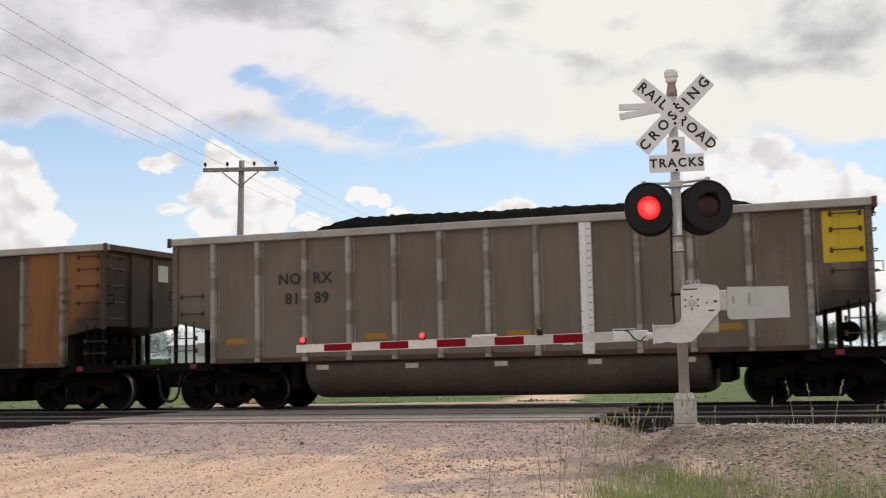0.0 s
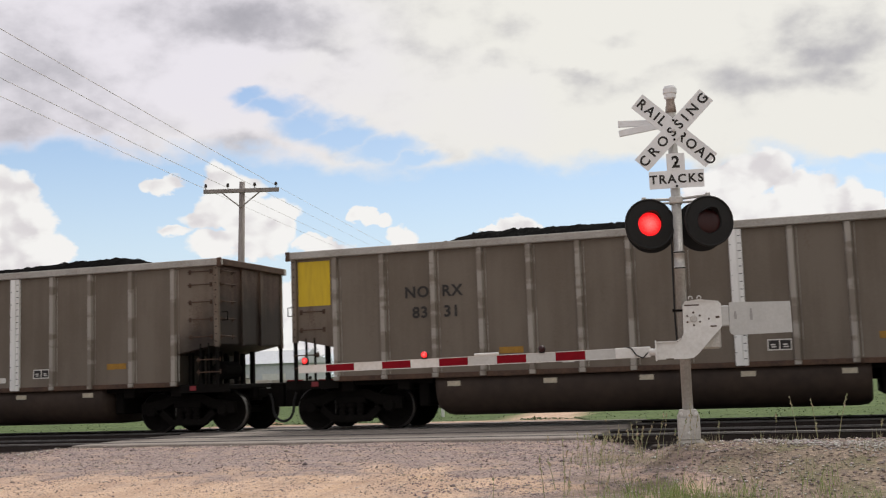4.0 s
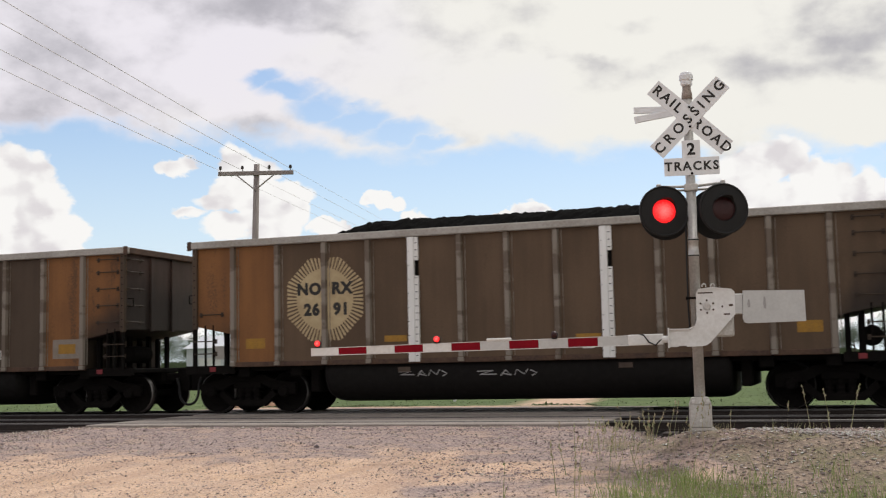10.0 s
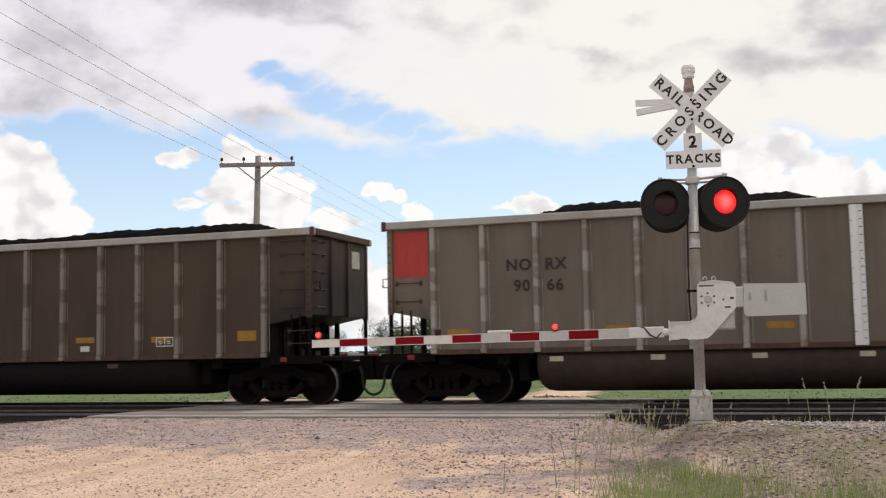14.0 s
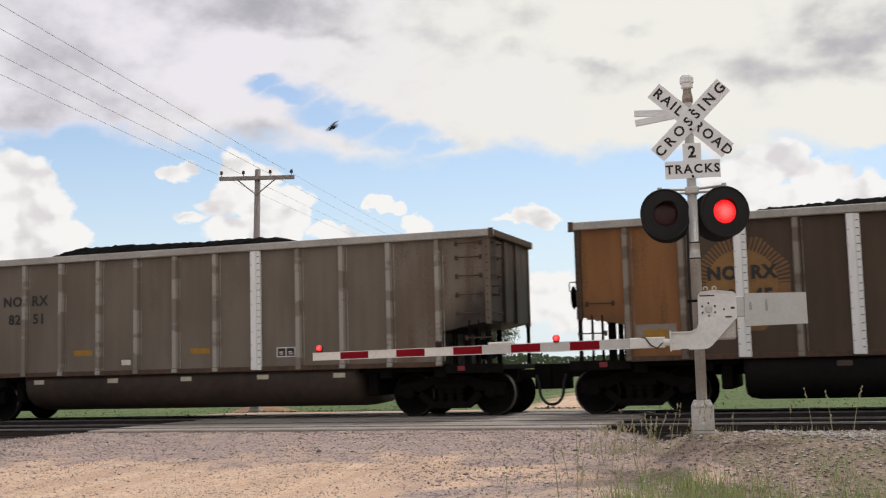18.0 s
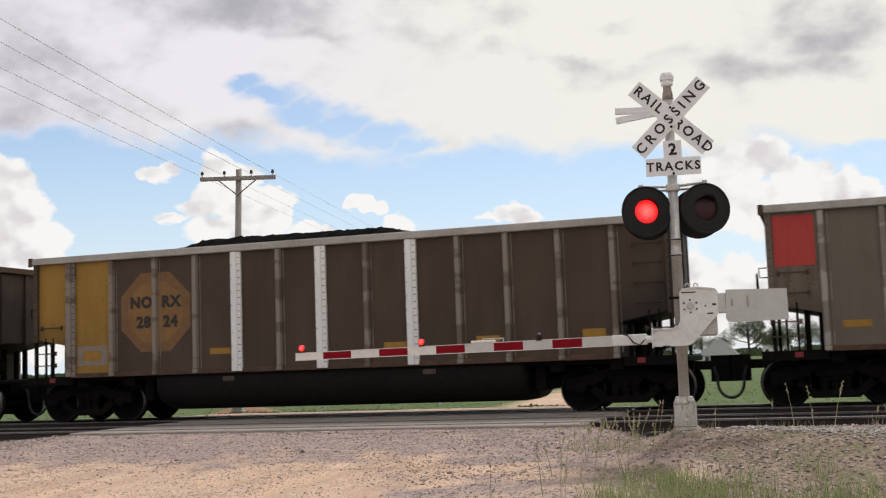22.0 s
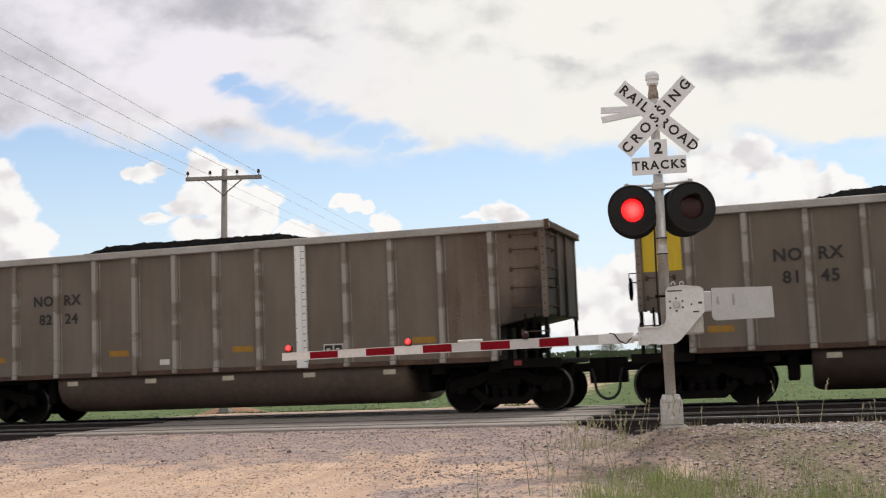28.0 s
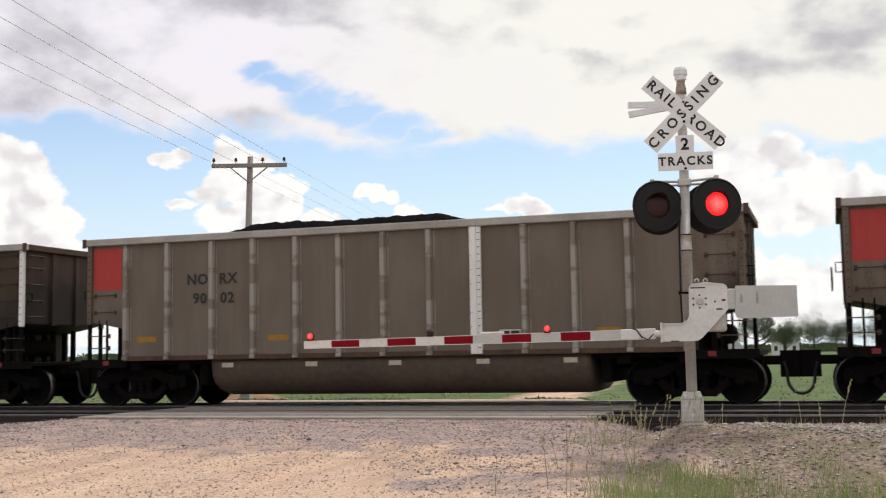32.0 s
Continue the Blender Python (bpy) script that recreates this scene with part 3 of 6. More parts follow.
def sstep(a, b, v):
    t = np.clip((v - a) / (b - a), 0, 1)
    return t * t * (3 - 2 * t)


def wobble(x, y, s):
    return noise.noise(Vector((x * s, y * s, 3.1)))


def ground_z(x, y):
    """Height of the ground: gravel road over the tracks, low berms beside it, ballast bed, field beyond."""
    q = x - road_x(y)
    on = float(sstep(-10.6, -6.2, q) * (1 - sstep(3.3, 4.6, q)))
    near = -0.03 - 0.031 * max(0.0, 18.6 - y)
    side = -0.42 if y > 14.9 else -0.42 - 0.012 * (14.9 - y)
    berm = 0.55 * math.exp(-((y - 14.6) / 1.9) ** 2) if q > 0 else 0.26 * math.exp(-((y - 15.6) / 1.7) ** 2)
    side += berm
    if y > 25.6:
        t = float(sstep(25.6, 31.0, y))
        side = -0.34 * (1 - t) - 0.95 * t
        t = float(sstep(25.6, 42.0, y))
        near = -0.04 * (1 - t) - 0.86 * t
    elif y > 17.4:
        side = -0.42 + 0.14 * float(sstep(17.6, 18.6, y)) * (1.0 if y < 25 else 0.6)
        near = -0.05
        if 18.7 < y < 25.3:
            near = -0.26
    z = side + (near - side) * on
    if y < 60:
        z += 0.018 * wobble(x, y, 1.7) + 0.010 * wobble(x, y, 5.0)
    return z


def spread(lo, hi, step, far, grow=1.35):
    a = list(np.arange(lo, hi, step))
    s, v = step, a[-1]
    up = []
    while v < far:
        s *= grow
        v += s
        up.append(v)
    s, v = step, a[0]
    dn = []
    while v > -far:
        s *= grow
        v -= s
        dn.append(v)
    return np.array(dn[::-1] + a + up)


def ground_material():
    m = bpy.data.materials.new("ground")
    m.use_nodes = True
    nt = m.node_tree
    p = nt.nodes["Principled BSDF"]
    N, L = nt.nodes.new, nt.links.new
    co = N("ShaderNodeTexCoord").outputs["Object"]

    def nz(scale, detail=6.0, rough=0.6):
        n = N("ShaderNodeTexNoise")
        L(co, n.inputs["Vector"])
        n.inputs["Scale"].default_value, n.inputs["Detail"].default_value, n.inputs["Roughness"].default_value = scale, detail, rough
        return n.outputs["Fac"]

    def rng(v, a, b, lo=0.0, hi=1.0):
        n = N("ShaderNodeMapRange")
        n.interpolation_type = "SMOOTHSTEP"
        L(v, n.inputs[0])
        n.inputs[1].default_value, n.inputs[2].default_value, n.inputs[3].default_value, n.inputs[4].default_value = a, b, lo, hi
        return n.outputs[0]

    def mix(f, a, b):
        n = N("ShaderNodeMix")
        n.data_type = "RGBA"
        for s, v in ((n.inputs[0], f), (n.inputs[6], a), (n.inputs[7], b)):
            if isinstance(v, bpy.types.NodeSocket):
                L(v, s)
            else:
                s.default_value = (*v, 1) if isinstance(v, tuple) else v
        return n.outputs[2]

    def att(name):
        n = N("ShaderNodeAttribute")
        n.attribute_name = name
        return n.outputs["Fac"]

    def math2(kind, a, b):
        n = N("ShaderNodeMath")
        n.operation, n.use_clamp = kind, True
        for s, v in ((n.inputs[0], a), (n.inputs[1], b)):
            if isinstance(v, bpy.types.NodeSocket):
                L(v, s)
            else:
                s.default_value = v
        return n.outputs[0]

    big, mid, fine, grit = nz(0.35), nz(1.6), nz(14.0), nz(70.0, 4.0)
    vor = N("ShaderNodeTexVoronoi")
    L(co, vor.inputs["Vector"])
    vor.inputs["Scale"].default_value = 26.0
    cell = vor.outputs["Color"]
    sep = N("ShaderNodeSeparateColor")
    L(cell, sep.inputs[0])
    sand = mix(rng(fine, 0.3, 0.7), (0.575, 0.395, 0.275), (0.47, 0.318, 0.220))
    sand = mix(math2("MULTIPLY", rng(nz(0.9, 8.0, 0.65), 0.46, 0.70), 0.7), sand, (0.52, 0.335, 0.195))
    sand = mix(math2("MULTIPLY", rng(nz(2.3, 8.0, 0.7), 0.50, 0.66), 0.45), sand, (0.40, 0.29, 0.235))
    sand = mix(math2("MULTIPLY", rng(grit, 0.48, 0.62), 0.8), sand, (0.62, 0.50, 0.41))
    sand = mix(math2("MULTIPLY", rng(nz(30.0, 4.0), 0.54, 0.65), 0.62), sand, (0.25, 0.178, 0.145))
    sand = mix(math2("MULTIPLY", rng(nz(9.0, 5.0, 0.7), 0.52, 0.66), 0.35), sand, (0.36, 0.255, 0.20))
    ruts = N("ShaderNodeMapping")
    ruts.inputs["Rotation"].default_value, ruts.inputs["Scale"].default_value = (0, 0, radians(-12)), (2.6, 0.22, 1.0)
    L(co, ruts.inputs[0])
    rut = N("ShaderNodeTexNoise")
    L(ruts.outputs[0], rut.inputs["Vector"])
    rut.inputs["Scale"].default_value, rut.inputs["Detail"].default_value = 1.3, 7.0
    sand = mix(math2("MULTIPLY", rng(rut.outputs["Fac"], 0.50, 0.66), 0.55), sand, (0.39, 0.265, 0.195))
    sand = mix(math2("MULTIPLY", rng(rut.outputs["Fac"], 0.46, 0.32), 0.45), sand, (0.66, 0.47, 0.345))
    stone = mix(sep.outputs[0], (0.135, 0.105, 0.108), (0.38, 0.30, 0.275))
    stone = mix(rng(fine, 0.45, 0.62), stone, (0.34, 0.262, 0.232))
    stony = math2("ADD", math2("MULTIPLY", att("stony"), 1.25), rng(mid, 0.35, 0.75, -0.35, 0.35))
    stony = rng(stony, 0.22, 0.95)
    sprinkle = math2("MULTIPLY", rng(sep.outputs[1], 0.62, 0.75), rng(mid, 0.30, 0.60))
    base = mix(math2("MAXIMUM", stony, math2("MULTIPLY", sprinkle, 0.25)), sand, stone)
    soil = mix(rng(fine, 0.3, 0.7), (0.245, 0.187, 0.142), (0.36, 0.275, 0.203))
    soil = mix(sep.outputs[2], soil, (0.155, 0.121, 0.102))
    soil = mix(math2("MULTIPLY", rng(mid, 0.50, 0.66), 0.5), soil, (0.13, 0.135, 0.062))
    base = mix(rng(math2("ADD", att("verge"), rng(mid, 0.3, 0.7, -0.25, 0.25)), 0.35, 0.7), base, soil)
    crop = mix(rng(fine, 0.3, 0.7), (0.068, 0.100, 0.036), (0.095, 0.132, 0.050))
    crop = mix(rng(big, 0.4, 0.7), crop, (0.115, 0.155, 0.06))
    base = mix(math2("MULTIPLY", att("dusty"), rng(fine, 0.2, 0.5, 0.75, 1.0)), base, (0.024, 0.020, 0.019))
    base = mix(att("field"), base, crop)
    L(base, p.inputs["Base Color"])
    p.inputs["Roughness"].default_value = 0.95
    p.inputs["Specular IOR Level"].default_value = 0.15
    b = N("ShaderNodeBump")
    b.inputs["Strength"].default_value, b.inputs["Distance"].default_value = 0.6, 0.02
    hsum = N("ShaderNodeMath")
    hsum.operation = "ADD"
    L(fine, hsum.inputs[0]), L(vor.outputs["Distance"], hsum.inputs[1])
    L(hsum.outputs[0], b.inputs["Height"])
    L(b.outputs[0], p.inputs["Normal"])
    return m


def build_ground():
    xs, ys = spread(-27, 9, 0.16, 3500), spread(6.5, 32, 0.17, 3800)
    verts, stony, verge, field, dusty = [], [], [], [], []
    for y in ys:
        for x in xs:
            q = x - road_x(y)
            verts.append((x, y, ground_z(x, y)))
            edge = 1.6 * wobble(x, y, 0.45) + 0.9 * wobble(x, y, 1.6)
            s = 0.0
            if y < 26.5:
                s = float(sstep(12.0, 16.6, y + 0.35 * max(0, -q - 1.5) + edge))
                s = max(s, float(sstep(2.2, 4.4, q + edge)) * float(sstep(8, 12, y)))
                s = max(s, 0.95 * math.exp(-((q - 1.9) / 1.2) ** 2) * float(sstep(8.5, 11.5, y)) * (0.62 + 0.9 * wobble(x, y, 1.1)))
                s = max(s, float(sstep(4.5, 8.0, -q + edge)) * 0.8)
            stony.append(s)
            dusty.append(float(sstep(17.9, 18.7, y) * (1 - sstep(25.6, 27.0, y)) * (1 - sstep(-9.6, -6.8, q + edge * 0.3) * (1 - sstep(3.0, 3.8, q)))))
            g = float(sstep(2.9, 4.7, q + edge * 0.9)) if y < 18.4 else 0.0
            g = max(g, float(sstep(6.5, 8.0, -q + edge)) * (1 - float(sstep(12, 15, y))) * 0.7 if y < 17 else 0.0)
            verge.append(g)
            half = 1.0
            field.append(0.0 if y < 26.5 else float(sstep(26.8, 29.0, y + edge * 0.4) * sstep(half, half + 0.8, abs(q) + edge * 0.2)))
    n, k = len(xs), len(ys)
    faces = [(j * n + i, j * n + i + 1, (j + 1) * n + i + 1, (j + 1) * n + i) for j in range(k - 1) for i in range(n - 1)]
    me = mesh_of("ground", verts, faces, ground_material(), smooth=True)
    for name, vals in (("stony", stony), ("verge", verge), ("field", field), ("dusty", dusty)):
        me.attributes.new(name, "FLOAT", "POINT").data.foreach_set("value", vals)
    tagged(new("ground", me), "tan sand and grey gravel road and verge, green crop field beyond the tracks", "ground", kind="structure")


build_ground()

# ---- tracks ----
NEAR_Y, FAR_Y, CAR_HALF = 20.07, 23.91, 1.63
ROAD_CROSS = (-13.6, -3.75)


def rail_mesh():
    b = Build()
    prof = [(-0.07, -0.172), (0.07, -0.172), (0.07, -0.16), (0.012, -0.14), (0.012, -0.045), (0.037, -0.035), (0.037, -0.006), (0.028, 0.0), (-0.028, 0.0), (-0.037, -0.006), (-0.037, -0.035), (-0.012, -0.045), (-0.012, -0.14), (-0.07, -0.16)]
    cuts = list(range(-640, 641, 20))
    v = [(x, p[0], p[1]) for x in cuts for p in prof]
    n = len(prof)
    f, mi = [], []
    for k in range(len(cuts) - 1):
        for j in range(n):
            f.append((k * n + j, k * n + (j + 1) % n, (k + 1) * n + (j + 1) % n, (k + 1) * n + j))
            mi.append(1 if j in (7, 8, 9) else 0)
    b.v, b.f, b.i = v, f, mi
    return b.mesh("rail", [STEEL_DARK, RAIL_TOP])


RAIL = rail_mesh()
TIE = Build().box(-0.115, 0.115, -1.3, 1.3, -0.34, -0.175, bevel=0.012).mesh("tie", TIMBER)
PLATE = Build().box(-0.09, 0.09, -0.17, 0.17, -0.176, -0.160).mesh("tie_plate", STEEL_DARK)
for yy, nm in ((NEAR_Y, "near"), (FAR_Y, "far")):
    track = empty("railroad_track", pose(0, yy, 0), "rusty steel rails on timber ties in ballast" if nm == "near" else "steel rails under the passing coal train", "track", "the two tracks")
    track["kind"] = "structure"
    for sgn in (-1, 1):
        part("rail", RAIL, track, m=pose(0, sgn * 0.755, 0))
    if nm == "near":
        far_ties = Build()
        for k in range(-300, 301):
            x = k * 0.53
            if -14.2 < x < -3.2:
                continue
            if -40 < x < 14:
                part("tie", TIE, track, m=pose(x, 0, 0, 0, 0, (k * 37 % 7 - 3) * 0.4))
            else:
                far_ties.box(x - 0.115, x + 0.115, -1.3, 1.3, -0.34, -0.175)
        part("far_ties", far_ties.mesh("far_ties", TIMBER), track)["kind"] = "stuff"
    else:
        far_ties = Build()
        for k in range(-400, 401):
            if not -14.2 < k * 0.53 < -3.2:
                far_ties.box(k * 0.53 - 0.115, k * 0.53 + 0.115, -1.3, 1.3, -0.34, -0.175)
        part("ties", far_ties.mesh("ties", TIMBER), track)["kind"] = "stuff"
    # the level crossing's surface panels, between and beside the rails
    crossing = empty("crossing_surface", pose(0, yy, 0), "worn grey crossing panels level with the rails", "crossing", "crossing surfaces")
    crossing["kind"] = "structure"
    span = (ROAD_CROSS[1] - ROAD_CROSS[0]) / 4
    for k in range(4):
        for y0, y1 in ((-1.38, -0.80), (-0.68, -0.01), (0.01, 0.68), (0.80, 1.38)):
            x0 = ROAD_CROSS[0] + k * span
            part("panel", Build().box(x0 + 0.01, x0 + span - 0.01, y0, y1, -0.19, -0.008 + 0.004 * ((k * 3) % 3 - 1), bevel=0.015).mesh("panel", PANEL), crossing)
mid = Build().box(ROAD_CROSS[0] - 0.2, ROAD_CROSS[1] + 0.1, NEAR_Y + 1.40, FAR_Y - 1.40, -0.25, -0.03, bevel=0.02)
tagged(new("crossing_infill", mid.mesh("crossing_infill", PANEL)), "dusty grey paving between the two tracks", "paving", kind="structure")


# ---- the coal train ----
PITCH, LENGTH = 16.30, 14.69
RIBS = (1.07, 2.14, 3.25, 4.26, 5.28, 6.28, 7.28, 8.30, 9.31, 10.31, 11.33, 12.40, 13.48)
TRAIN = (
    (-1, -5.95), (0, 13.65), (1, 33.36), (2, 52.95), (3, 72.63), (5.5, 121.66), (6, 131.41), (7, 150.90),
    (8, 170.33), (9, 189.78), (10, 209.14), (11, 228.58), (12, 247.86), (12.3, 253.70), (13, 266.66), (14, 286.03),
    (14.5, 295.73), (16.5, 334.47), (17, 344.15), (18, 363.55), (19, 382.90), (20, 402.27), (21, 421.65), (22, 441.06),
    (23, 460.39), (24, 479.72), (25, 499.09), (25.5, 508.69), (27.5, 547.65), (28, 557.34), (29, 576.84), (30, 596.33),
    (31, 615.86), (32, 635.48), (33, 655.08),
)
CACHE = {}


def cached(key, make):
    if key not in CACHE:
        CACHE[key] = make()
    return CACHE[key]


def sheet_mesh(bay, mat):
    """One bay of the car's side: pressed sheet, the end bays cut off along the sloping floor."""
    x0 = 0.09 if bay == 0 else RIBS[bay - 1]
    x1 = LENGTH - 0.09 if bay == 13 else RIBS[bay]
    low = {0: ((x0, 1.93), (x1, 1.73)), 13: ((x0, 1.73), (x1, 1.93))}.get(bay, ((x0, 1.10), (x1, 1.10)))
    poly = [low[0], low[1], (x1, 3.66), (x0, 3.66)]
    return Build().prism(poly, "y", -1.52, -1.47).mesh("side_sheet", mat)


def rib_mesh(kind, mat):
    """A side post: plain pressed channel, or a wide post of a plate and a riveted flange, some with an open slot."""
    b = Build()
    if kind == "plain":
        b.prism([(-0.068, -1.52), (-0.046, -1.60), (0.046, -1.60), (0.068, -1.52)], "z", 1.14, 3.63)
        b.box(-0.062, 0.062, -1.605, -1.52, 1.04, 1.13, bevel=0.008)
        b.box(0.112, 0.126, -1.532, -1.52, 1.14, 3.60)
    else:
        b.box(-0.115, 0.028, -1.615, -1.52, 1.05, 3.63, bevel=0.01)
        spans = ((1.05, 2.82), (3.14, 3.63)) if kind == "slot" else ((1.05, 3.63),)
        for z0, z1 in spans:
            b.box(0.028, 0.118, -1.592, -1.52, z0, z1, bevel=0.006)
        if kind == "slot":
            b.box(0.028, 0.105, -1.545, -1.52, 2.82, 3.14, 1)
        for z in np.arange(1.18, 3.6, 0.145):
            if kind != "slot" or not 2.78 < z < 3.18:
                b.box(0.045, 0.098, -1.597, -1.59, z - 0.007, z + 0.007, 1)
        for z in np.arange(1.3, 3.6, 0.29):
            b.lathe([(0.0, -1.622), (0.011, -1.622), (0.011, -1.61)], 6, "y", (-0.09, 0, z), 1)
    return b.mesh("rib", [mat, GRIME])


def core_mesh(mat, end_mat):
    b = Build()
    poly = [(0.12, 3.40), (LENGTH - 0.12, 3.40), (LENGTH - 0.12, 1.92), (13.48, 1.71), (13.48, 1.06), (1.12, 1.06), (1.12, 1.71), (0.12, 1.92)]
    b.prism(poly, "y", -1.468, 1.47)
    for x in (0.10, LENGTH - 0.14):
        b.box(x, x + 0.04, -1.47, 1.52, 1.94, 3.66, 1)
        for y in (-0.45, 0.45):
            b.box(x - 0.05 if x < 1 else x + 0.04, x if x < 1 else x + 0.09, y - 0.07, y + 0.07, 1.9, 3.64, 1)
    for y in (-1.47, 1.43):
        b.box(0.12, LENGTH - 0.12, y, y + 0.04, 3.40, 3.66)
    # far side
    b.box(1.12, 13.48, 1.471, 1.52, 1.10, 3.66)
    return b.mesh("hull", [mat, end_mat])


def chord_mesh(mat):
    b = Build()
    for y in (-CAR_HALF, CAR_HALF - 0.13):
        b.box(-0.02, LENGTH + 0.02, y, y + 0.13, 3.635, 3.79, bevel=0.015)
    for x in (-0.02, LENGTH - 0.10):
        b.box(x, x + 0.12, -CAR_HALF + 0.13, CAR_HALF - 0.13, 3.64, 3.785, 1, bevel=0.015)
    for x in (-0.03, LENGTH - 0.07):
        b.box(x, x + 0.10, -CAR_HALF - 0.004, -CAR_HALF + 0.02, 3.60, 3.80, 1)
    return b.mesh("top_chord", [mat, RUST])


def load_mesh(seed, peak, long=False):
    """A long uneven heap of coal, low at the ends."""
    rnd = random.Random(seed)
    nx, ny = 210, 18
    a, c = rnd.uniform(2.4, 3.3), rnd.uniform(9.0, 11.4) + (2.6 if long else 0.0)
    bump = [(rnd.uniform(3, 11), rnd.uniform(0.8, 2.2), rnd.uniform(-0.05, 0.05)) for _ in range(5)]
    v = []
    for i in range(nx):
        x = 0.2 + (LENGTH - 0.4) * i / (nx - 1)
        for j in range(ny):
            y = -1.42 + 2.84 * j / (ny - 1)
            along = max(0.0, min(1.0, (x - a + 1.2) / 2.6)) * max(0.0, min(1.0, (c + 1.0 - x) / 2.4))
            along = along * along * (3 - 2 * along)
            across = math.cos(min(1.0, abs(y) / 1.42) * math.pi / 2) ** 0.7
            top = peak + sum(h * math.exp(-((x - m0) / w) ** 2) for m0, w, h in bump)
            z = 3.30 + (0.28 + (top - 0.02) * along) * across if along > 0 else 3.30 + 0.28 * across
            z += 0.035 * noise.noise(Vector((x * 4, y * 4, seed))) + (0.045 * noise.noise(Vector((x * 9, y * 9, seed))) + 0.04 * noise.noise(Vector((x * 19, y * 19, seed)))) * min(1.0, 4 * along)
            v.append((x, y, z))
    f = [(i * ny + j, (i + 1) * ny + j, (i + 1) * ny + j + 1, i * ny + j + 1) for i in range(nx - 1) for j in range(ny - 1)]
    return mesh_of("coal_load", v, f, COAL)


def tub_mesh(mat):
    prof = [(-1.44, 1.05), (-1.45, 0.86), (-1.42, 0.66), (-1.32, 0.47), (-1.14, 0.33), (-0.85, 0.25), (-0.3, 0.225), (0.3, 0.225), (0.85, 0.25), (1.14, 0.33), (1.32, 0.47), (1.42, 0.66), (1.45, 0.86), (1.44, 1.05)]
    b = Build()
    cuts = [(3.20, 0.90), (3.28, 0.97), (3.42, 1.0), (11.35, 1.0), (11.50, 0.97), (11.58, 0.90)]
    v = [(x, y * (0.9 + 0.1 * s) if s < 1 else y, 1.05 - (1.05 - z) * s) for x, s in cuts for y, z in prof]
    n = len(prof)
    f = [(k * n + j, k * n + (j + 1) % n, (k + 1) * n + (j + 1) % n, (k + 1) * n + j) for k in range(len(cuts) - 1) for j in range(n)]
    f += [tuple(range(n)), tuple((len(cuts) - 1) * n + j for j in range(n))[::-1]]
    b.add(v, f)
    me = b.mesh("belly_tub", [mat], smooth=True)
    return me


def frame_mesh():
    b = Build()
    for y in (-1.56, 1.46):
        b.box(1.03, 13.54, y, y + 0.10, 1.02, 1.125, bevel=0.01)
    return b.mesh("side_sill", [RUST])


def underframe_mesh():
    b = Build()
    b.box(-0.1, LENGTH + 0.1, -0.33, 0.33, 0.72, 1.02, bevel=0.02)
    for x in (-0.12, LENGTH - 1.08):
        b.box(x, x + 1.20, -1.50, 1.50, 0.93, 1.04, bevel=0.02)
        b.box(x, x + 1.20, -1.52, -1.46, 0.88, 1.06)
    for x in (1.1, 2.35, 12.1, 13.3):
        b.box(x, x + 0.28, -1.40, 1.40, 0.80, 1.03, bevel=0.02)
    b.box(1.3, 3.1, -1.3, 1.3, 0.93, 1.04)
    b.box(11.6, 13.4, -1.3, 1.3, 0.93, 1.04)
    # sloping floor sheets' stays
    for x in (0.72, 0.98, LENGTH - 0.98, LENGTH - 0.72):
        for y in (-1.2, -0.4, 0.4, 1.2):
            b.box(x - 0.045, x + 0.045, y - 0.05, y + 0.05, 1.03, 1.80)
    for x in (2.75, 11.75):
        b.box(x, x + 0.22, -1.2, 1.2, 0.45, 0.95, bevel=0.03)
    return b.mesh("underframe", [GRIME])


def side_frame_mesh():
    b = Build()
    b.prism([(-1.17, 0.66), (-1.17, 0.42), (-0.70, 0.42), (-0.62, 0.52), (-0.30, 0.68), (0.30, 0.68), (0.62, 0.52), (0.70, 0.42), (1.17, 0.42), (1.17, 0.66), (0.72, 0.72), (0.38, 0.84), (-0.38, 0.84), (-0.72, 0.72)], "y", -0.07, 0.07)
    b.prism([(-0.78, 0.50), (-0.70, 0.40), (-0.42, 0.16), (0.42, 0.16), (0.70, 0.40), (0.78, 0.50), (0.62, 0.52), (0.36, 0.30), (-0.36, 0.30), (-0.62, 0.52)], "y", -0.07, 0.07)
    for x in (-0.20, 0.0, 0.20):
        b.lathe([(0.085, 0.29), (0.07, 0.34), (0.085, 0.39), (0.07, 0.44), (0.085, 0.49), (0.085, 0.56)], 10, "z", (x, 0, 0))
    b.box(-0.34, 0.34, -0.09, 0.09, 0.55, 0.70, bevel=0.02)
    for x in (-0.89, 0.89):
        b.lathe([(0.0, -0.14), (0.095, -0.14), (0.12, -0.12), (0.12, 0.05)], 14, "y", (x, 0, 0.48))
    return b.mesh("side_frame", [GRIME])


def wheelset_mesh():
    b = Build()
    for s in (-1, 1):
        prof = [(0.0, -0.80), (0.09, -0.80), (0.12, -0.785), (0.30, -0.755), (0.375, -0.80), (0.430, -0.818), (0.457, -0.80), (0.457, -0.715), (0.485, -0.70), (0.485, -0.685), (0.36, -0.68), (0.13, -0.70), (0.0, -0.70)]
        b.lathe([(r, h * -s) for r, h in prof], 36, "y")
        n = len(b.i)
        # tread band and the polished rim face
        for k in range(12):
            for j in range(36):
                if k in (5, 6):
                    b.i[n - (12 * 36 + 2) + k * 36 + j] = 1
    b.lathe([(0.085, -0.70), (0.075, -0.2), (0.075, 0.2), (0.085, 0.70)], 12, "y")
    return b.mesh("wheelset", [GRIME, TREAD])


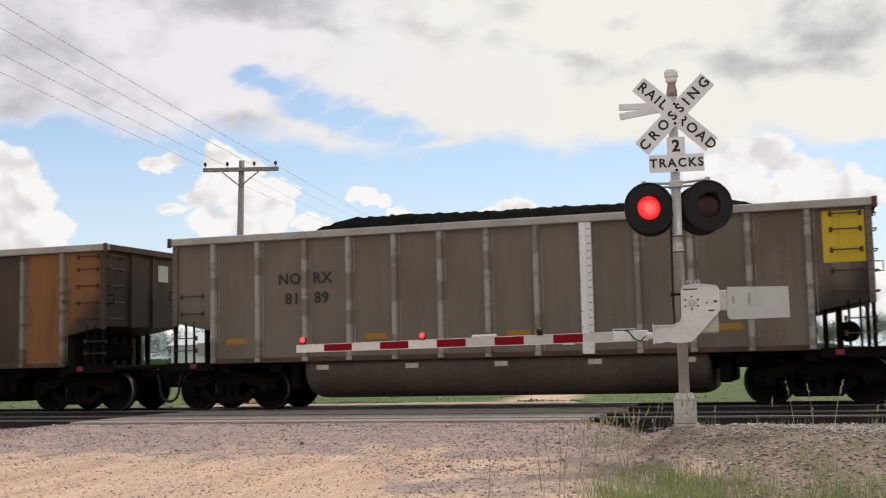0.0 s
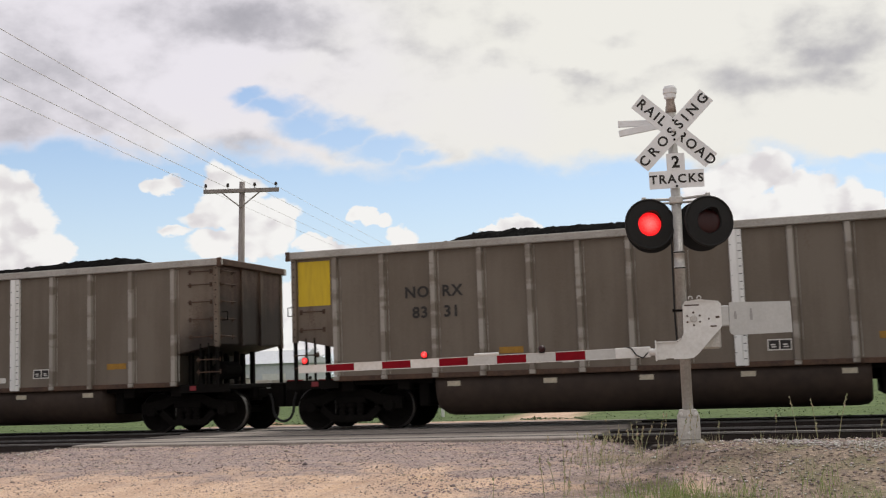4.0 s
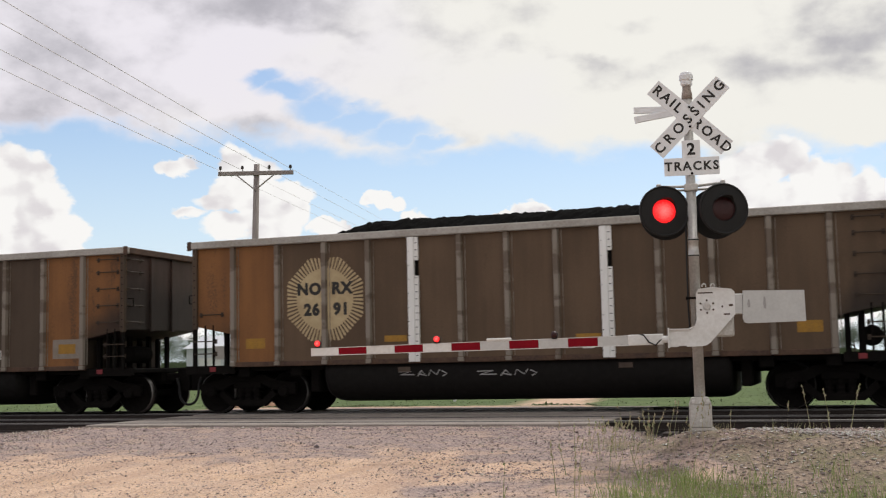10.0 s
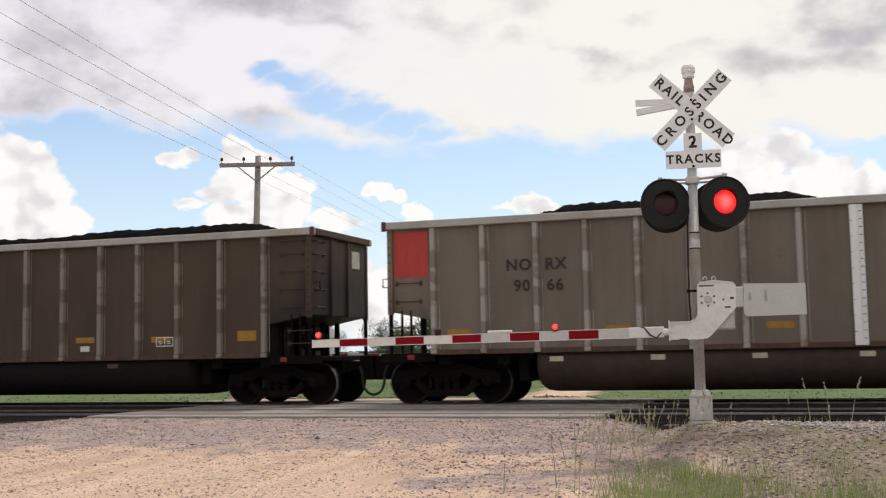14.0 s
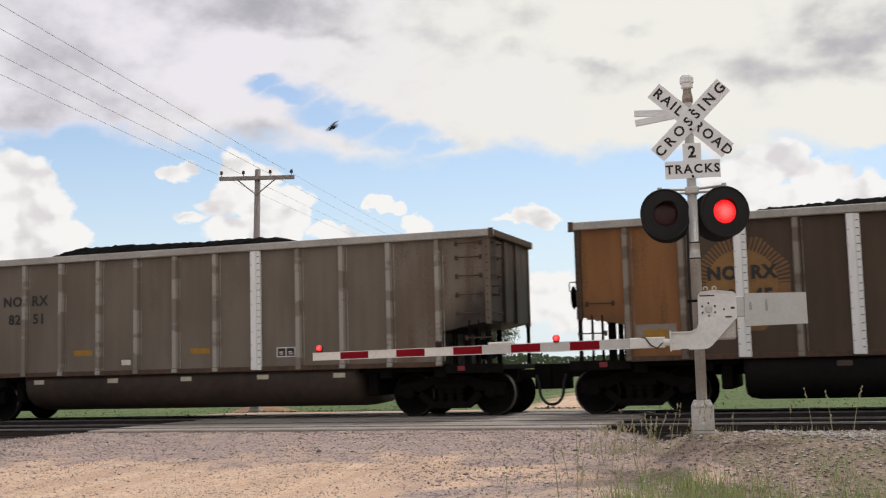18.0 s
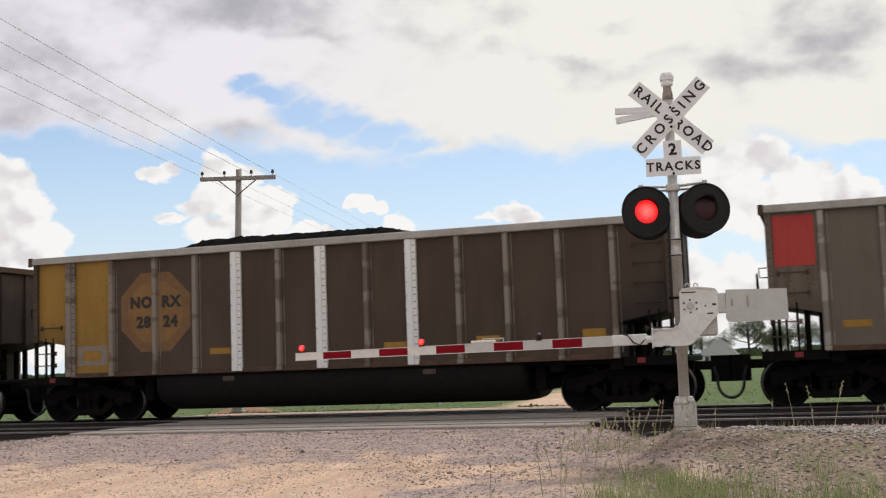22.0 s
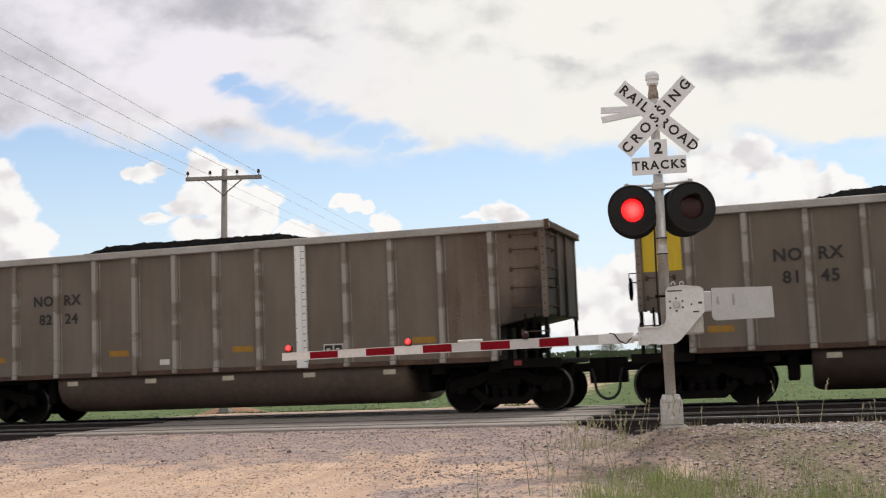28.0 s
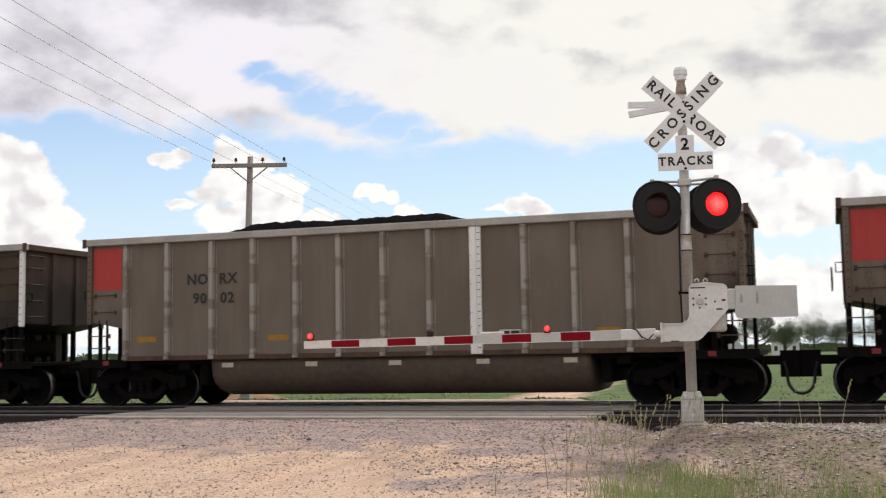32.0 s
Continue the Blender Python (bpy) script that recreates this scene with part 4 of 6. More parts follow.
def rung_mesh(mat):
    b = Build()
    b.tube([(0, 0, -0.03), (0, -0.09, -0.03), (0.02, -0.10, -0.03), (0.50, -0.10, -0.03), (0.52, -0.09, -0.03), (0.52, 0, -0.03)], 0.013, 6)
    b.box(-0.03, 0.03, -0.012, 0.0, -0.08, 0.02)
    b.box(0.49, 0.55, -0.012, 0.0, -0.08, 0.02)
    return b.mesh("rung", [mat])


def post_mesh(z0, z1, w, mat):
    return Build().box(-w, w, -w, w, z0, z1, bevel=0.006).mesh("post", [mat])


def corner_mesh(mat):
    """Riveted corner angle above the floor, a thinner grimy leg below it."""
    b = Build()
    b.box(-0.055, 0.055, -0.05, 0.05, 1.86, 3.64, bevel=0.008)
    b.box(-0.035, 0.035, -0.03, 0.03, 1.02, 1.859, 1)
    for z in np.arange(1.98, 3.6, 0.16):
        b.lathe([(0.0, -0.058), (0.014, -0.058), (0.014, -0.045)], 6, "y", (0.0, 0, z), 1)
    return b.mesh("corner_post", [mat, GRIME])


def coupler_mesh():
    b = Build()
    b.box(0.0, 0.55, -0.10, 0.10, 0.74, 0.92, bevel=0.02)
    b.box(-0.05, 0.05, -0.30, 0.30, 0.66, 1.0, bevel=0.02)
    b.prism([(0.45, -0.12), (0.80, -0.20), (0.86, -0.02), (0.70, 0.05), (0.86, 0.10), (0.80, 0.20), (0.45, 0.14)], "z", 0.50, 1.02)
    return b.mesh("coupler", [GRIME])


def hose_mesh():
    b = Build()
    pts = [(-0.42 + 0.26 * math.cos(t), -0.28, 0.60 - 0.42 * math.sin(t) ** 0.7 if 0 < t < math.pi else 0.60) for t in np.linspace(0, math.pi, 15)]
    b.tube([(-0.10, -0.28, 0.80)] + pts[:1] + pts[1:-1] + pts[-1:] + [(-0.74, -0.28, 0.80)], 0.030, 8)
    return b.mesh("air_hose", [RUBBER])


def octagon_mesh(mats, r=0.88, rays=""):
    """Octagonal emblem with a brighter disc in it; on some the upper or the whole rim is broken into rays."""
    b = Build()

    def rim(t):
        return r / math.cos((t + math.pi / 8) % (math.pi / 4) - math.pi / 8)

    if rays == "all":
        ring = []
    elif rays == "upper":
        ring = [math.pi + math.pi * k / 24 for k in range(25)]
    else:
        ring = [math.pi / 8 + k * math.pi / 4 for k in range(8)]
    if ring:
        b.prism([(rim(t) * math.cos(t), rim(t) * math.sin(t)) for t in ring], "y", -1.5245, -1.519, 0)
    if rays:
        n = 64 if rays == "all" else 32
        for j in range(n):
            t = 2 * math.pi * (j + 0.5) / 64
            w = 0.55 * math.pi / 64
            b.prism([(q * math.cos(u), q * math.sin(u)) for q, u in ((0.64, t - w), (rim(t - w), t - w), (rim(t + w), t + w), (0.64, t + w))], "y", -1.5245, -1.519, 0)
    d = 0.66 if rays else 0.70
    b.lathe([(0.0, -1.5262), (d, -1.5262), (d, -1.519)], 40, "y", mi=1)
    return b.mesh("emblem", mats)


def plate_mesh(w, h, mat, y=-1.526, t=0.005, frame_mat=None):
    b = Build()
    b.box(-w / 2, w / 2, y, y + t, -h / 2, h / 2)
    if frame_mat:
        e = 0.022
        for x0, x1, z0, z1 in ((-w / 2, w / 2, h / 2 - e, h / 2), (-w / 2, w / 2, -h / 2, -h / 2 + e), (-w / 2, -w / 2 + e, -h / 2 + e, h / 2 - e), (w / 2 - e, w / 2, -h / 2 + e, h / 2 - e), (-e / 2, e / 2, -h / 2 + e, h / 2 - e)):
            b.box(x0, x1, y - 0.003, y, z0, z1, 1)
        for x in (-0.25, 0.25):
            b.box(x * w - 0.05, x * w + 0.03, y - 0.003, y, -0.01, 0.015, 1)
            b.box(x * w - 0.04, x * w + 0.05, y - 0.003, y, -0.05, -0.03, 1)
    return b.mesh("plate", [mat, frame_mat] if frame_mat else [mat])


def ribbon(b, pts, r, y, mi=0):
    """One sprayed stroke: a flat strip along the points, with round-cut turns."""
    pts = [Vector(p) for p in pts]
    v = []
    for k, p in enumerate(pts):
        d = (pts[min(k + 1, len(pts) - 1)] - pts[max(k - 1, 0)])
        n = Vector((-d.y, d.x)).normalized() * r if d.length > 1e-6 else Vector((r, 0))
        v += [(p.x + n.x, y, p.y + n.y), (p.x - n.x, y, p.y - n.y)]
    b.add(v, [(2 * k, 2 * k + 1, 2 * k + 3, 2 * k + 2) for k in range(len(pts) - 1)], mi)


def ring(x, z, rx, rz, a0=0, a1=360):
    return [(x + rx * math.cos(radians(a)), z + rz * math.sin(radians(a))) for a in np.linspace(a0, a1, 15)]


# sprayed tags as strokes in a unit square
TAGS = {
    "eyes": [ring(0.24, 0.24, 0.20, 0.22), ring(0.74, 0.24, 0.20, 0.22), [(0.02, 0.42), (0.22, 0.58), (0.30, 0.78), (0.34, 1.0)], [(0.66, 1.0), (0.62, 0.75), (0.56, 0.58)],
             [(0.14, 0.52), (0.40, 0.50), (0.50, 0.36), (0.62, 0.52), (0.90, 0.44)], [(0.38, 0.46), (0.30, 0.70)], [(0.70, 0.55), (0.78, 0.86)], [(0.49, 0.36), (0.50, 0.0)]],
    "crown": [[(0.12, 0.52), (0.0, 0.80)], [(0.34, 0.56), (0.32, 0.98)], [(0.58, 0.56), (0.66, 1.0)], [(0.78, 0.52), (0.98, 0.86)], ring(0.46, 0.12, 0.30, 0.26, 10, 170), [(0.16, 0.14), (0.3, 0.0)], [(0.76, 0.14), (0.64, 0.0)]],
    "face": [[(0.04, 0.92), (0.20, 0.58), (0.34, 1.0), (0.46, 0.60), (0.62, 0.98), (0.60, 0.60), (0.88, 0.96)], ring(0.50, 0.30, 0.48, 0.36, 150, 390), [(0.25, 0.40), (0.48, 0.28), (0.76, 0.42)], [(0.48, 0.28), (0.44, 0.0), (0.66, 0.06)], [(0.30, 0.46), (0.42, 0.44)]],
    "mask": [[(0.02, 0.96), (0.14, 0.52), (0.30, 0.94), (0.38, 0.52), (0.56, 0.96), (0.60, 0.55), (0.80, 1.0), (0.88, 0.50), (0.98, 0.92)], ring(0.48, 0.30, 0.46, 0.32, 140, 400), ring(0.30, 0.34, 0.12, 0.14), ring(0.66, 0.32, 0.10, 0.16), [(0.44, 0.46), (0.52, 0.18), (0.70, 0.10), (0.80, 0.0)]],
    "letters": [[(0.05, 0.70), (0.05, 0.05), (0.22, 0.05)], [(0.28, 0.60), (0.28, 0.10)], ring(0.28, 0.86, 0.05, 0.06), [(0.40, 0.05), (0.46, 0.62), (0.58, 0.10), (0.64, 0.66)], [(0.70, 0.10), (0.98, 0.12), (0.84, 0.66), (0.72, 0.40), (0.98, 0.42)], [(0.02, 0.0), (0.98, -0.06)]],
    "zag": [[(0.02, 0.70), (0.28, 0.74), (0.06, 0.30), (0.34, 0.30)], [(0.40, 0.10), (0.48, 0.80), (0.58, 0.15), (0.42, 0.42)], [(0.62, 0.10), (0.66, 0.85), (0.78, 0.25), (0.84, 0.9)], [(0.88, 0.75), (0.98, 0.40), (0.90, 0.05)]],
}


def tag_mesh(tag, w, h, r, mat, y=-1.5285):
    b = Build()
    for k, stroke in enumerate(TAGS[tag]):
        ribbon(b, [((u - 0.5) * w, (v - 0.5) * h) for u, v in stroke], r * (1.0 + 0.15 * math.sin(k * 2.3)), y - 0.0002 * k)
    return b.mesh("spray_paint", [mat])


def arches_mesh(w, h, mat, n, r=0.022, y=-1.5285):
    """Thin outline of round arches side by side."""
    b, pts = Build(), []
    for k in range(n):
        cx, ww = -w / 2 + w * (k + 0.5) / n, w / n
        tall = h * (0.85 + 0.15 * math.sin(k * 2.1))
        for j in range(13):
            t = math.pi * (1.08 - 1.16 * j / 12)
            pts.append((cx + ww * (0.52 + 0.08 * math.sin(k)) * math.cos(t), -h / 2 + tall * (0.45 + 0.55 * math.sin(t)) if k % 2 else -h / 2 + tall * max(0.02, math.sin(t))))
    ribbon(b, pts, r, y)
    return b.mesh("spray_paint", [mat])


def bubble_mesh(seed, w, h, mats, k=0):
    """One filled bubble letter with its outline and two inner strokes."""
    b = Build()
    outer, inner = [], []
    for j in range(26):
        t = 2 * math.pi * j / 26
        sq = 1 / max(abs(math.cos(t)), abs(math.sin(t))) ** 0.75
        lump = 1 + 0.10 * math.sin(3 * t + seed + k * 1.7) + 0.07 * math.sin(5 * t + k * 2.3)
        z = h * 0.46 * sq * lump * math.sin(t)
        outer.append((w * (0.54 + 0.10 * z / h) * sq * lump * math.cos(t) + 0.22 * z * math.sin(k * 2.4 + seed), z))
        inner.append((outer[-1][0] * 0.90, outer[-1][1] * 0.90))
    b.prism(outer, "y", -1.5265 - 0.0002 * k, -1.52, 1)
    b.prism(inner, "y", -1.5285 - 0.0002 * k, -1.5267 - 0.0002 * k, 0)
    sg = 1 if k % 2 else -1
    ribbon(b, [(-0.1 * w * sg, -0.2 * h), (0.05 * w * sg, 0.0), (-0.12 * w * sg, 0.12 * h), (0.14 * w, 0.2 * h)], 0.022, -1.5305 - 0.0002 * k, 1)
    return b.mesh("spray_paint", mats)


def drip_mesh(w, h, mat, z0):
    """A broad smear on the tub's curved flank, wide above and ragged below."""
    rnd = random.Random(4)
    zs, ys = (0.22, 0.33, 0.47, 0.66, 0.86, 1.05), (-0.85, -1.14, -1.32, -1.42, -1.45, -1.44)
    b, v, n, k = Build(), [], 36, 7
    for i in range(n + 1):
        t = i / n
        top = z0 + h * (0.5 - 0.42 * abs(math.sin(t * math.pi * 3.0)) ** 1.5 * (0.35 + 0.65 * abs(2 * t - 1)))
        low = z0 - h * 0.5 * (1 - abs(2 * t - 1) ** 1.6) - rnd.uniform(0.0, 0.06)
        for j in range(k + 1):
            z = low + (max(top, low + 0.03) - low) * j / k
            v.append((-w / 2 + w * t * (0.92 + 0.08 * j / k) + 0.04 * w * (1 - j / k), float(np.interp(z, zs, ys)) - 0.008, z - z0))
    b.add(v, [(i * (k + 1) + j, (i + 1) * (k + 1) + j, (i + 1) * (k + 1) + j + 1, i * (k + 1) + j + 1) for i in range(n) for j in range(k)])
    return b.mesh("spray_paint", [mat])


# number, white posts, orange/yellow bays and patches of each car, in the train's order
# (paint, number, wide white posts, bay paints, left patch, right patch, spray)
CARS = {
    -1: ("b", "", (), {12: ORANGE, 13: ORANGE}, None, None, ()),
    0: ("s", "8189", (8,), {}, None, YELLOW, ()),
    1: ("s", "8159", (), {}, YELLOW, None, ()),
    2: ("b", "2730", (4, 6, 8), {11: ORANGE, 12: ORANGE, 13: ORANGE}, None, None, (("eyes", 3.72, 1.46, 0.82, 0.74, 0.045), ("eyes", 5.66, 1.60, 0.72, 0.86, 0.052), ("crown", 7.72, 1.52, 0.56, 0.52, 0.055), ("face", 11.85, 1.62, 0.76, 0.85, 0.048))),
    3: ("b", "3169", (0, 12), {0: OCHRE, 1: OCHRE}, None, None, ()),
    4: ("s", "9056", (8,), {}, RED, None, ()),
    5: ("s", "8331", (8,), {}, YELLOW, None, ()),
    6: ("b", "2840", (), {}, None, None, ()),
    7: ("b", "2478", (4, 8), {0: ORANGE, 1: ORANGE}, None, None, ()),
    8: ("s", "8278", (8,), {}, YELLOW, None, ()),
    9: ("s", "8133", (8,), {}, YELLOW, None, ()),
    10: ("b", "3071", (2, 4, 8), {0: ORANGE, 1: ORANGE}, None, None, ()),
    11: ("b", "2762", (5, 6, 7), {12: ORANGE, 13: ORANGE}, None, None, ()),
    12: ("b", "2691", (4, 8), {0: ORANGE, 1: ORANGE}, None, None, (("zag", 5.4, 0.82, 1.1, 0.16, 0.012), ("zag", 7.2, 0.80, 1.3, 0.16, 0.012))),
    13: ("s", "8346", (), {}, YELLOW, None, ()),
    14: ("b", "2412", (6, 8), {0: ORANGE, 1: ORANGE}, None, None, ()),
    15: ("b", "2833", (0, 2, 4, 8), {0: ORANGE, 1: OCHRE}, None, None, ()),
    16: ("b", "2604", (), {0: ORANGE, 1: ORANGE}, None, None, ()),
    17: ("s", "9066", (8,), {}, RED, None, ()),
    18: ("b", "3015", (), {0: OCHRE, 1: OCHRE}, None, None, ()),
    19: ("s", "8420", (8,), {}, YELLOW, YELLOW, (("zag", 8.75, 1.48, 0.62, 0.62, 0.031), ("zag", 9.80, 1.48, 0.52, 0.42, 0.024), ("face", 10.85, 1.55, 0.66, 0.90, 0.038), ("mask", 11.95, 1.60, 0.72, 0.80, 0.040), ("G", 5.2, 0.62, 1.0, 0.62, 1), ("letters", 6.2, 0.66, 0.56, 0.46, 0.022), ("G", 7.2, 0.62, 1.2, 0.62, 1))),
    20: ("s", "8312", (8,), {}, YELLOW, None, ()),
    21: ("s", "8251", (8,), {}, YELLOW, None, ()),
    22: ("b", "2945", (2, 4, 6), {0: ORANGE, 1: ORANGE}, None, None, ()),
    23: ("b", "2916", (4, 8), {0: OCHRE, 1: OCHRE}, None, None, ()),
    24: ("b", "3103", (4, 8), {0: ORANGE, 1: ORANGE}, None, None, ()),
    25: ("b", "2613", (), {12: ORANGE, 13: ORANGE}, None, None, ()),
    26: ("b", "2824", (4, 6, 8), {0: OCHRE, 1: OCHRE}, None, None, ()),
    27: ("s", "9026", (8,), {}, RED, None, ()),
    28: ("s", "8248", (8,), {}, YELLOW, None, ()),
    29: ("s", "8098", (8,), {}, YELLOW, None, ()),
    30: ("s", "8300", (), {}, YELLOW, None, (("l", 8.2, 1.62, 4.0, 0.95, 6),)),
    31: ("s", "9062", (8,), {}, RED, None, ()),
    32: ("b", "2706", (), {}, None, None, ()),
    33: ("s", "8224", (8,), {}, YELLOW, None, ()),
    34: ("s", "8145", (8,), {}, YELLOW, None, ()),
    35: ("s", "9117", (8,), {}, RED, None, ()),
    36: ("b", "2967", (4,), {0: OCHRE, 1: OCHRE}, None, None, (("D", 7.65, 1.58, 3.5, 0.8, 5), ("B", 11.15, 1.66, 3.5, 0.9, 5), ("p", 7.9, 0.70, 3.6, 0.66, 5), ("l", 4.2, 1.42, 1.9, 0.55, 5), ("zag", 4.4, 0.84, 0.5, 0.16, 0.013), ("zag", 5.3, 0.84, 0.7, 0.18, 0.021), ("zag", 10.6, 0.86, 1.0, 0.22, 0.021))),
    37: ("b", "2863", (4, 8), {0: OCHRE, 1: OCHRE}, None, None, (("letters", 11.9, 1.62, 0.5, 0.36, 0.018),)),
    38: ("s", "9002", (8,), {}, RED, None, ()),
    39: ("s", "9031", (8,), {}, RED, None, ()),
}
SLOTTED = {2, 7, 10, 12, 14, 24}      # wide posts with an open slot near the top
RIVETED = {14: (2, 4, 9, 10), 26: (0,), 36: (10,), 15: (6,), 11: (3,)}
LONG = {0, 2, 4, 7, 10, 12, 16, 18}
LOW = {13, 15, 20, 24, 27, 37}
TAN = {0, 1, 27, 33, 38}
PALE = {2, 11, 12, 7, 36, 18}
MADE = {}
SPINS = []


def coal_car(i):
    paint, number, wide, bays, left, right, spray = CARS[i]
    silver = paint == "s"
    body_mat, rib_mat = (SILVER, SILVER_RIB) if silver else (BROWN_WARM if i in (12, 15) else BROWN, BROWN_RIB)
    words = ["grey-tan coal car" if silver else "dark brown coal car"]
    if left or right:
        words.append("red end patch" if RED in (left, right) else "yellow end patch")
    elif bays:
        words.append("faded yellow end panels" if OCHRE in bays.values() else "faded orange end panels")
    elif not silver:
        words.append("faded orange emblem")
    if spray:
        words.append("graffiti")
    car = empty("coal_car", pose(PITCH * i - 13.65, FAR_Y, 0), ", ".join(words) + " on the track", "rail car", "cars of the coal train")
    MADE[i] = car
    C = cached
    part("hull", C(("core", body_mat.name), lambda: core_mesh(body_mat, END_SILVER if silver else END_BROWN)), car)
    for bay in range(14):
        mat = bays.get(bay, SILVER_RUSTY if silver and (bay == 13 or (bay == 0 and i % 2) or (bay == 12 and i % 3 == 0)) else body_mat)
        part("side_sheet", C(("sheet", bay, mat.name), lambda: sheet_mesh(bay, mat)), car, "faded orange panel" if mat == ORANGE else "faded yellow panel" if mat == OCHRE else "rust-stained panel" if mat == SILVER_RUSTY else "")
    for k, x in enumerate(RIBS):
        if k in wide:
            kind = "wide" if silver or i not in SLOTTED else "slot"
            part("rib", C(("white_rib", kind), lambda: rib_mesh(kind, WHITE_RIB)), car, "wide white riveted post", pose(x, 0, 0))
        elif k in RIVETED.get(i, ()):
            part("rib", C(("riveted_rib", paint), lambda: rib_mesh("wide", rib_mat)), car, "wide grey riveted post", pose(x, 0, 0))
        else:
            part("rib", C(("rib", paint), lambda: rib_mesh("plain", rib_mat)), car, m=pose(x, 0, 0))
        part("rib", C(("rib", paint), lambda: rib_mesh("plain", rib_mat)), car, m=pose(x, 0, 0, 0, 0, 180))
    part("top_chord", C("chord", lambda: chord_mesh(CHORD)), car)
    v = (i * 5) % 7
    part("coal_load", C(("load", v, i in LONG, i in LOW), lambda: load_mesh(v + 3, (0.52, 0.55, 0.57, 0.52, 0.55, 0.56, 0.51)[v] + (0.07 if i in LONG else -0.05 if i in LOW else 0.0), i in LONG)), car, "heaped black coal")
    part("belly_tub", C(("tub", paint, i in TAN), lambda: tub_mesh((TUB_TAN if i in TAN else TUB_RUSTY) if silver else TUB_BLACK)), car)
    part("side_sill", C("sill", frame_mesh), car)
    part("underframe", C("under", underframe_mesh), car)
    for x, y in ((0.13, -1.54), (LENGTH - 0.13, -1.54), (0.13, 1.54), (LENGTH - 0.13, 1.54)):
        white = y < 0 and (i == 15 and x < 1 or i in (36, 37) and x > 1)
        part("corner_post", C(("corner", paint, white), lambda: corner_mesh(WHITE_RIB if white else SILVER_RUSTY if silver else BROWN)), car, "white riveted corner post" if white else "", pose(x, y, 0))
    # end ladders: stiles below the sloping end, rungs on sides and ends
    for x in (0.36, 0.56, LENGTH - 0.56, LENGTH - 0.36):
        part("ladder_stile", C("stile", lambda: post_mesh(1.02, 1.95, 0.022, GRIME)), car, m=pose(x, -1.50, 0))
    for z in (1.35, 1.62):
        part("rung", C(("rung", paint), lambda: rung_mesh(RUST if silver else BROWN)), car, m=pose(0.10, -1.50, z))
        part("rung", C(("rung", paint), lambda: rung_mesh(RUST if silver else BROWN)), car, m=pose(LENGTH - 0.62, -1.50, z))
    for z in ((2.15, 2.53) if silver else (2.2,)):
        part("rung", C(("rung", paint), lambda: rung_mesh(RUST if silver else BROWN)), car, m=pose(0.27, -1.52, z))
    for z in (2.12, 2.50, 2.88, 3.26, 3.55):
        part("rung", C(("rung", paint), lambda: rung_mesh(RUST if silver else BROWN)), car, m=pose(LENGTH - 0.80, -1.52, z))
        part("rung", C(("rung", paint), lambda: rung_mesh(RUST if silver else BROWN)), car, m=pose(LENGTH - 0.10, -1.42, z, 0, 0, 90))
    part("handbrake_wheel", C("brake", lambda: Build().lathe([(0.0, 0), (0.06, 0), (0.06, 0.03), (0.22, 0.03), (0.24, 0.015), (0.22, 0.0), (0.2, 0.0), (0.07, -0.01), (0.0, -0.01)], 20, "x").mesh("handbrake_wheel", [GRIME])), car, m=pose(-0.14, -0.75, 2.35, 0, 0, 180))
    part("brake_reservoir", C("reservoir", lambda: Build().lathe([(0.0, -0.45), (0.16, -0.42), (0.2, -0.36), (0.2, 0.36), (0.16, 0.42), (0.0, 0.45)], 16, "y").mesh("brake_reservoir", [GRIME])), car, m=pose(LENGTH - 0.55, -0.35, 1.36))
    part("end_grab", C("grab", lambda: Build().tube([(0, 0, 0), (-0.14, 0, 0), (-0.14, 0, -0.18), (0, 0, -0.18)], 0.013, 6).mesh("end_grab", [GRIME])), car, m=pose(0.06, -1.45, 2.62))
    part("end_grab", C("grab", lambda: None), car, m=pose(LENGTH - 0.06, -1.45, 2.62, 0, 0, 180))
    # trucks
    for x in (1.16, LENGTH - 1.16):
        # bolster, plus an added dark block that closes the see-through gaps between wheels
        truck = part("truck", C("bolster_and_filler", lambda: Build().box(-0.2, 0.2, -1.05, 1.05, 0.45, 0.78, bevel=0.03).box(-0.76, 0.76, -0.58, 0.58, 0.24, 0.80, bevel=0.03).mesh("bolster_and_filler", [GRIME])), car, m=pose(x, 0, 0))
        for y in (-1.02, 1.02):
            part("side_frame", C("side_frame", side_frame_mesh), truck, m=pose(0, y, 0, 0, 0, 0 if y < 0 else 180))
        for dx in (-0.89, 0.89):
            w = part("wheelset", C("wheelset", wheelset_mesh), truck, m=pose(dx, 0, 0.457))
            SPINS.append((i, dx, w))
    part("coupler", C("coupler", coupler_mesh), car, m=pose(LENGTH - 0.03, 0, 0))
    part("coupler", C("coupler", coupler_mesh), car, m=pose(0.03, 0, 0, 0, 0, 180))
    part("air_hose", C("hose", hose_mesh), car, m=pose(-0.38, 0, 0))
    # lettering and emblem
    tx, z1, z2 = RIBS[2], 2.78, 2.36
    if not silver:
        pale = i in PALE
        rays = {12: "all", 2: "upper", 22: "upper"}.get(i, "")
        mats = [EMBLEM_CREAM, EMBLEM_CREAM] if i == 12 else [EMBLEM_PALE, EMBLEM_PALE_DISC] if pale else [EMBLEM, EMBLEM_DISC]
        part("emblem", C(("octagon", pale, rays), lambda: octagon_mesh(mats, rays=rays)), car, "faded octagonal emblem", pose(tx, 0, 2.42))
        z1, z2 = 2.63, 2.19
    h, bold = (0.225, 0.008) if silver else (0.235, 0.018)
